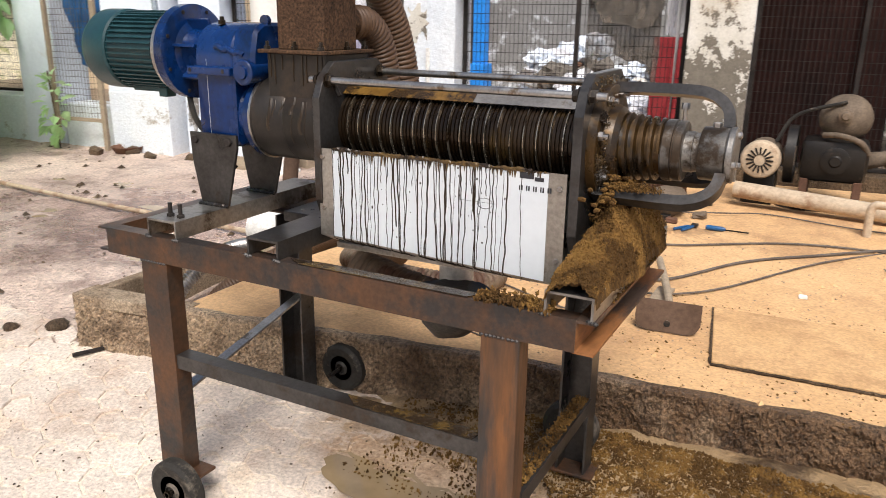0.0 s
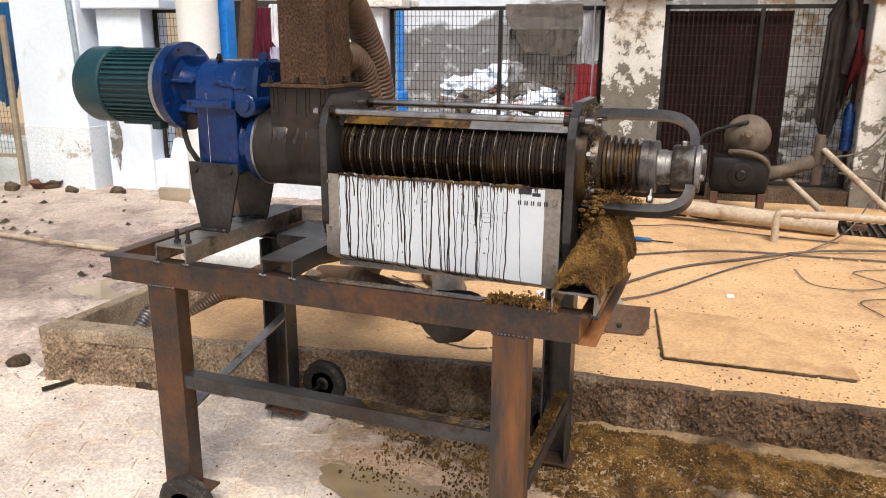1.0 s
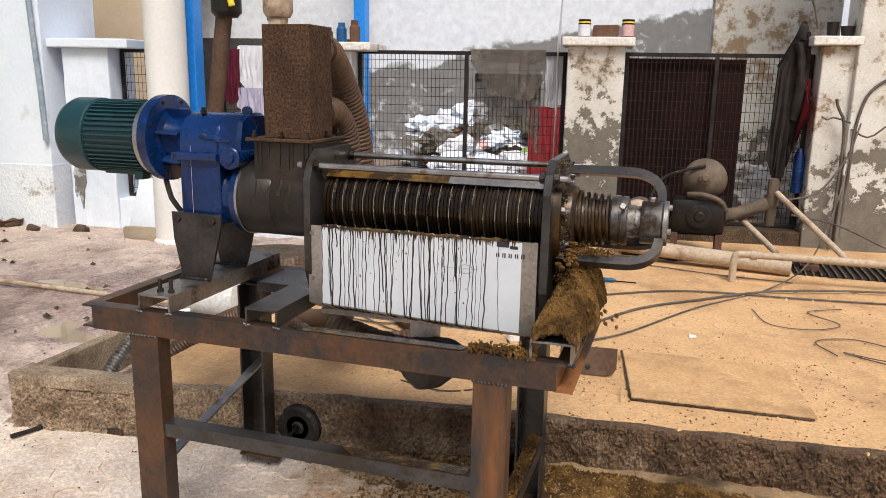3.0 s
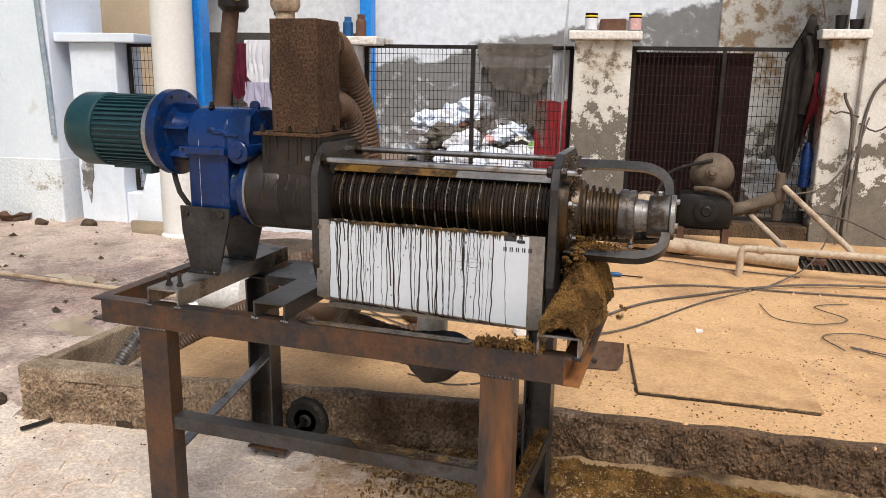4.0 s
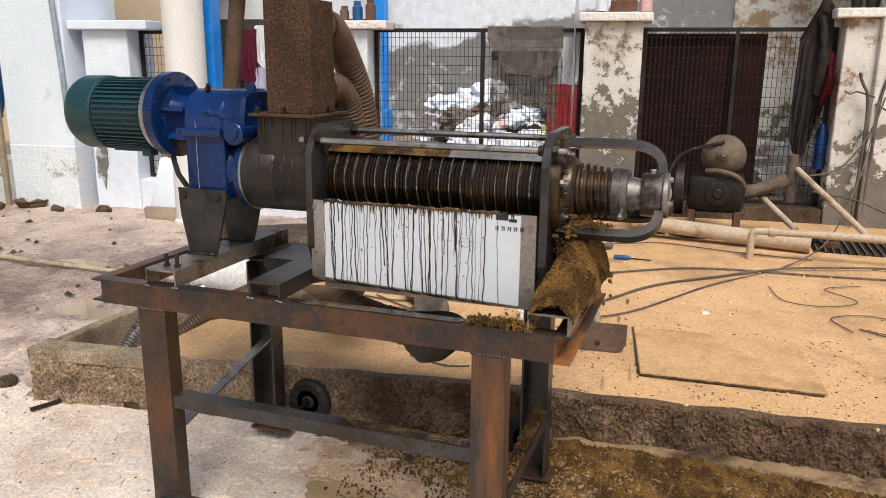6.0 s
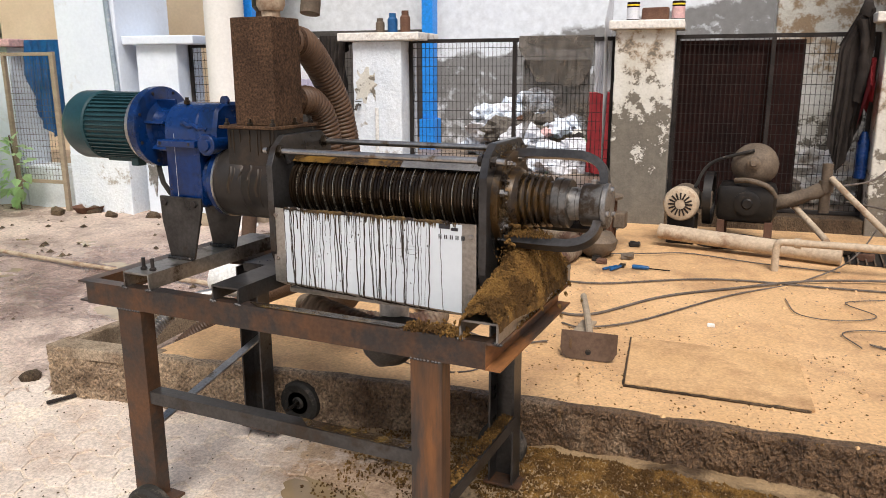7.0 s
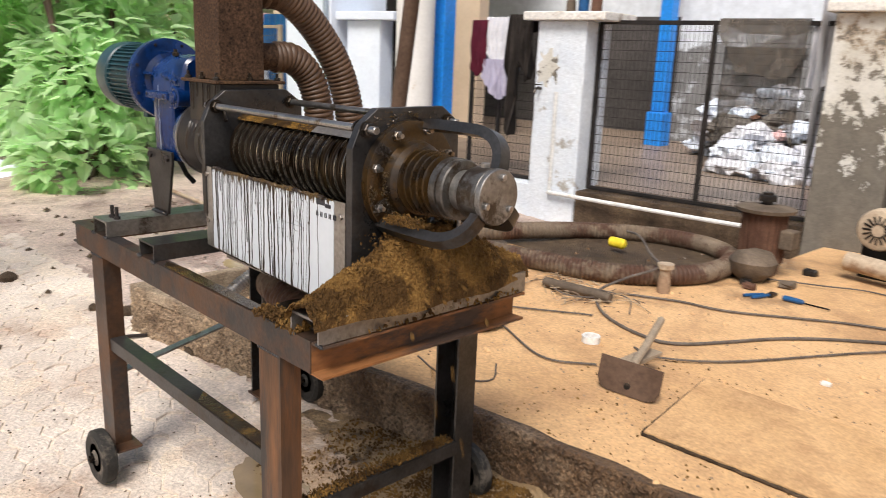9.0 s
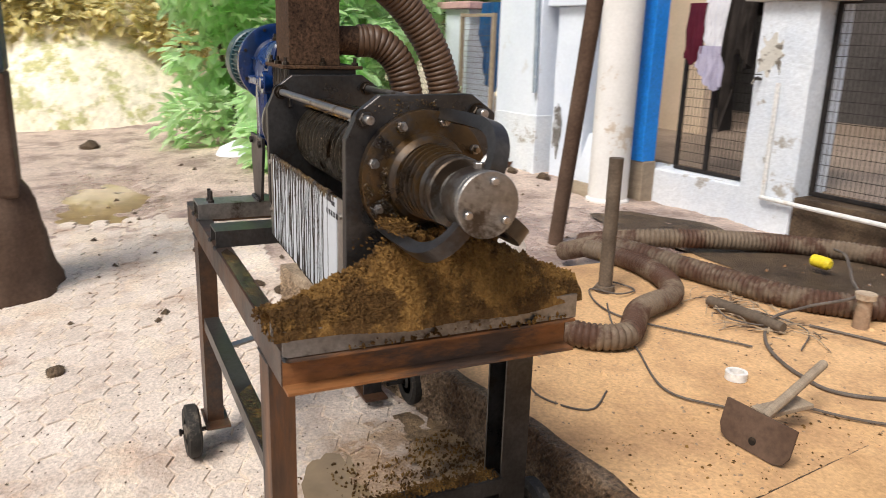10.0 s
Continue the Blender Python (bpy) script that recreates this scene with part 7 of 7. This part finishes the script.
part("stem", tube([tuple(MF @ Vector((-6.15, -0.2, 0.1))), tuple(base), tuple(MF @ Vector((-6.2, -0.2, 0.9)))], 0.008, 6, 0.05), M["bark"], plant)


def bank_sheet():
    bm = bmesh.new()
    n, m = 40, 60
    g = []
    for i in range(n + 1):
        row = []
        for j in range(m + 1):
            x, y = -11.8 - 22 * (i / n) ** 1.4, -16 + 30 * j / m
            h = 4.5 * (1 - math.exp(-(i / n) * 3.2)) + 0.5 * noise.fractal((x * 0.5, y * 0.5, 0), 1.0, 2.0, 4) * min(1, i / 4)
            row.append(bm.verts.new((x + 0.5 * noise.noise((y * 0.3, 0, 0)), y, h - 0.05)))
        g.append(row)
    for a, b in zip(g, g[1:]):
        for j in range(m):
            bm.faces.new((a[j], a[j + 1], b[j + 1], b[j]))
    bmesh.ops.recalc_face_normals(bm, faces=bm.faces)
    if bm.faces[:][0].normal.z < 0:
        bmesh.ops.reverse_faces(bm, faces=bm.faces)
    return solo("bank", bm, M["bank"], "bright dry earth bank beyond the yard", "bank", kind="structure", smooth=True)


bank_sheet()

# ---- paving ----
PL, PW, ZIG = 0.265, 0.115, 0.014


def paver_outline():
    g = 0.0046
    def zig(s, amp):
        return amp * (1 - 4 * abs((s % 1.0) - 0.5)) * -1
    pts = []
    for k in range(8):
        x = PL * k / 8
        pts.append((x, zig(x / (PL / 2), ZIG) + g))
    for k in range(4):
        y = PW * k / 4
        pts.append((PL + (zig(y / PW, ZIG) - zig(0, ZIG)) - 2 * g, y + zig(0, ZIG) + g))
    for k in range(8):
        x = PL - PL * k / 8
        pts.append((x, PW + zig(x / (PL / 2), ZIG) - g))
    for k in range(4):
        y = PW - PW * k / 4
        pts.append((zig(y / PW, ZIG) - zig(0, ZIG) + g, y + zig(0, ZIG) - g))
    return pts


def paver_mesh():
    pts = paver_outline()
    bm = bmesh.new()
    cx, cy = PL / 2, PW / 2
    low = [bm.verts.new((x, y, -0.03)) for x, y in pts]
    mid_ = [bm.verts.new((x, y, -0.004)) for x, y in pts]
    top = [bm.verts.new((cx + (x - cx) * 0.975, cy + (y - cy) * 0.95, 0.0)) for x, y in pts]
    k = len(pts)
    for a, b in ((low, mid_), (mid_, top)):
        for i in range(k):
            bm.faces.new((a[i], a[(i + 1) % k], b[(i + 1) % k], b[i]))
    bm.faces.new(top)
    bm.transform(Matrix.Translation((-cx, -cy, 0)))
    return to_mesh(bm, "paver", M["paver"])


paving = thing("paving", (-2, 1.2, 0), "dusty zigzag concrete pavers of the yard", "paving", kind="structure")
one = paver_mesh()
rest = []
rng = random.Random(9)
TURN_P = Matrix.Rotation(radians(-4), 4, "Z")
for j in range(-6, 24):
    for i in range(-4, 27):
        p = TURN_P @ Vector((-4.9 + i * PL + (j % 2) * PL / 2, -0.1 + j * PW, 0))
        if p.x > 0.6 or p.x < -5.4 or p.y < -0.3 or p.y > (2.26 + 0.12 * (min(p.x, -0.6) + 0.9) if p.x > -3.0 else 2.15):
            continue
        m = Matrix.Translation((p.x, p.y, level(p.y) + rng.uniform(-0.005, 0.003))) @ TURN_P @ Euler((rng.gauss(0.08 if p.y > 1.4 else 0.03, 0.012), rng.gauss(0, 0.012), rng.gauss(0, 0.012))).to_matrix().to_4x4()
        if -3.6 < p.x < -0.6 and p.y > 0.95:
            ob = new("paver", one)
            ob.parent = paving
            ob.matrix_parent_inverse = HOME[paving].inverted()
            ob.matrix_basis = m
        else:
            rest.append(m)
bm = bmesh.new()
for m in rest:
    k = len(bm.verts)
    bm.from_mesh(one)
    bm.verts.ensure_lookup_table()
    for v in bm.verts[k:]:
        v.co = m @ v.co
part("paver_field", bm, M["paver"], paving, "pavers further off", kind="stuff")

# wind-blown dust that fills joints here and there
bm = bmesh.new()
g = {}
for i in range(116):
    for j in range(52):
        x, y = -5.3 + 0.05 * i, -0.25 + 0.05 * j
        if y < (2.30 + 0.12 * (min(x, -0.6) + 0.9) if x > -3.0 else 2.2):
            g[i, j] = bm.verts.new((x, y, level(y) - 0.0046 + 0.0066 * noise.fractal((x * 3.1, y * 3.1, 9), 0.8, 2.0, 5)))
for (i, j), v in list(g.items()):
    q = [g.get(k) for k in ((i, j), (i + 1, j), (i + 1, j + 1), (i, j + 1))]
    if all(q):
        bm.faces.new(q)
part("joint_dust", bm, M["dust"], paving, "pale dust lying over the joints", smooth=True)

bm = bmesh.new()
g = {}
for i in range(30):
    for j in range(27):
        x, y = -5.3 + 0.2 * i, -0.25 + 0.1 * j
        if y < (2.30 + 0.12 * (min(x, -0.6) + 0.9) if x > -3.0 else 2.2):
            g[i, j] = bm.verts.new((x, y, level(y) - 0.013))
for (i, j), v in list(g.items()):
    q = [g.get(k) for k in ((i, j), (i + 1, j), (i + 1, j + 1), (i, j + 1))]
    if all(q):
        bm.faces.new(q)
part("joint_soil", bm, M["joint"], paving, "dark soil in the joints", smooth=True)

# ---- falling pulp ----
FALLING = []
rng = random.Random(90)
SHAPES = []
for i in range(4):
    bm = bmesh.new()
    bmesh.ops.create_icosphere(bm, subdivisions=1, radius=1.0)
    for v in bm.verts:
        v.co *= 1 + 0.5 * noise.noise(v.co * 1.7 + Vector((i * 5, 0, 0)))
        v.co = Vector((v.co.x * 0.0085, v.co.y * 0.006, v.co.z * 0.006))
    SHAPES.append(to_mesh(bm, "pulp_clump", M["pulp"], True))
for i in range(290):
    ob = tagged(new("pulp_clump", SHAPES[i % 4]), "small clump of damp fibre falling from the press", "pulp clump", "falling pulp clumps")
    FALLING.append((ob, i % 4 != 0))


# ---- motion ----
def motions():
    base = press.location
    walk(screw, [(0.4 * k, pose(-0.45 - base.x, AY - base.y, AZ - base.z, 56 * k, 0, 0)) for k in range(26)])
    rng = random.Random(61)
    for i, (ob, to_ground) in enumerate(FALLING):
        t0 = 0.1 + (8.4 if to_ground else 9.4) * ((i * 0.618034) % 1.0)
        y = AY + rng.gauss(0, 0.075)
        x, z = -0.43 + rng.uniform(-0.015, 0.02), 1.10 + rng.uniform(-0.02, 0.03)
        spin = rng.uniform(-60, 60)
        lie = 0.924 + ridge(x + 0.015, y) + 0.004
        rows = [(0, pose(x, y, z, spin, 0, 0)), (t0, pose(x, y, z, spin, 0, 0)), (t0 + 0.1, pose(x + 0.006, y, z - 0.05, spin + 25, 20, 0)), (t0 + 0.2, pose(x + 0.015, y, max(lie, 0.96), spin + 50, 30, 20))]
        if to_ground:
            ex = -0.325 + rng.uniform(-0.01, 0.03)
            gx, gy = ex + rng.uniform(0.02, 0.16), y + rng.uniform(-0.1, 0.15)
            gz = 0.085 + max(floor_pile(gx, gy), level(gy) - 0.083) + 0.008
            rows += [(t0 + 0.8, pose(-0.365, y, 0.955, spin + 100, 40, 40)), (t0 + 0.95, pose(ex, y, 0.91, spin + 130, 60, 60)),
                     (t0 + 1.15, pose((ex * 2 + gx) / 3, y, 0.66, spin + 170, 70, 90)), (t0 + 1.35, pose(gx, gy, gz, spin + 200, 80, 120))]
        rows.append((10.0, rows[-1][1]))
        walk(ob, rows)


motions()
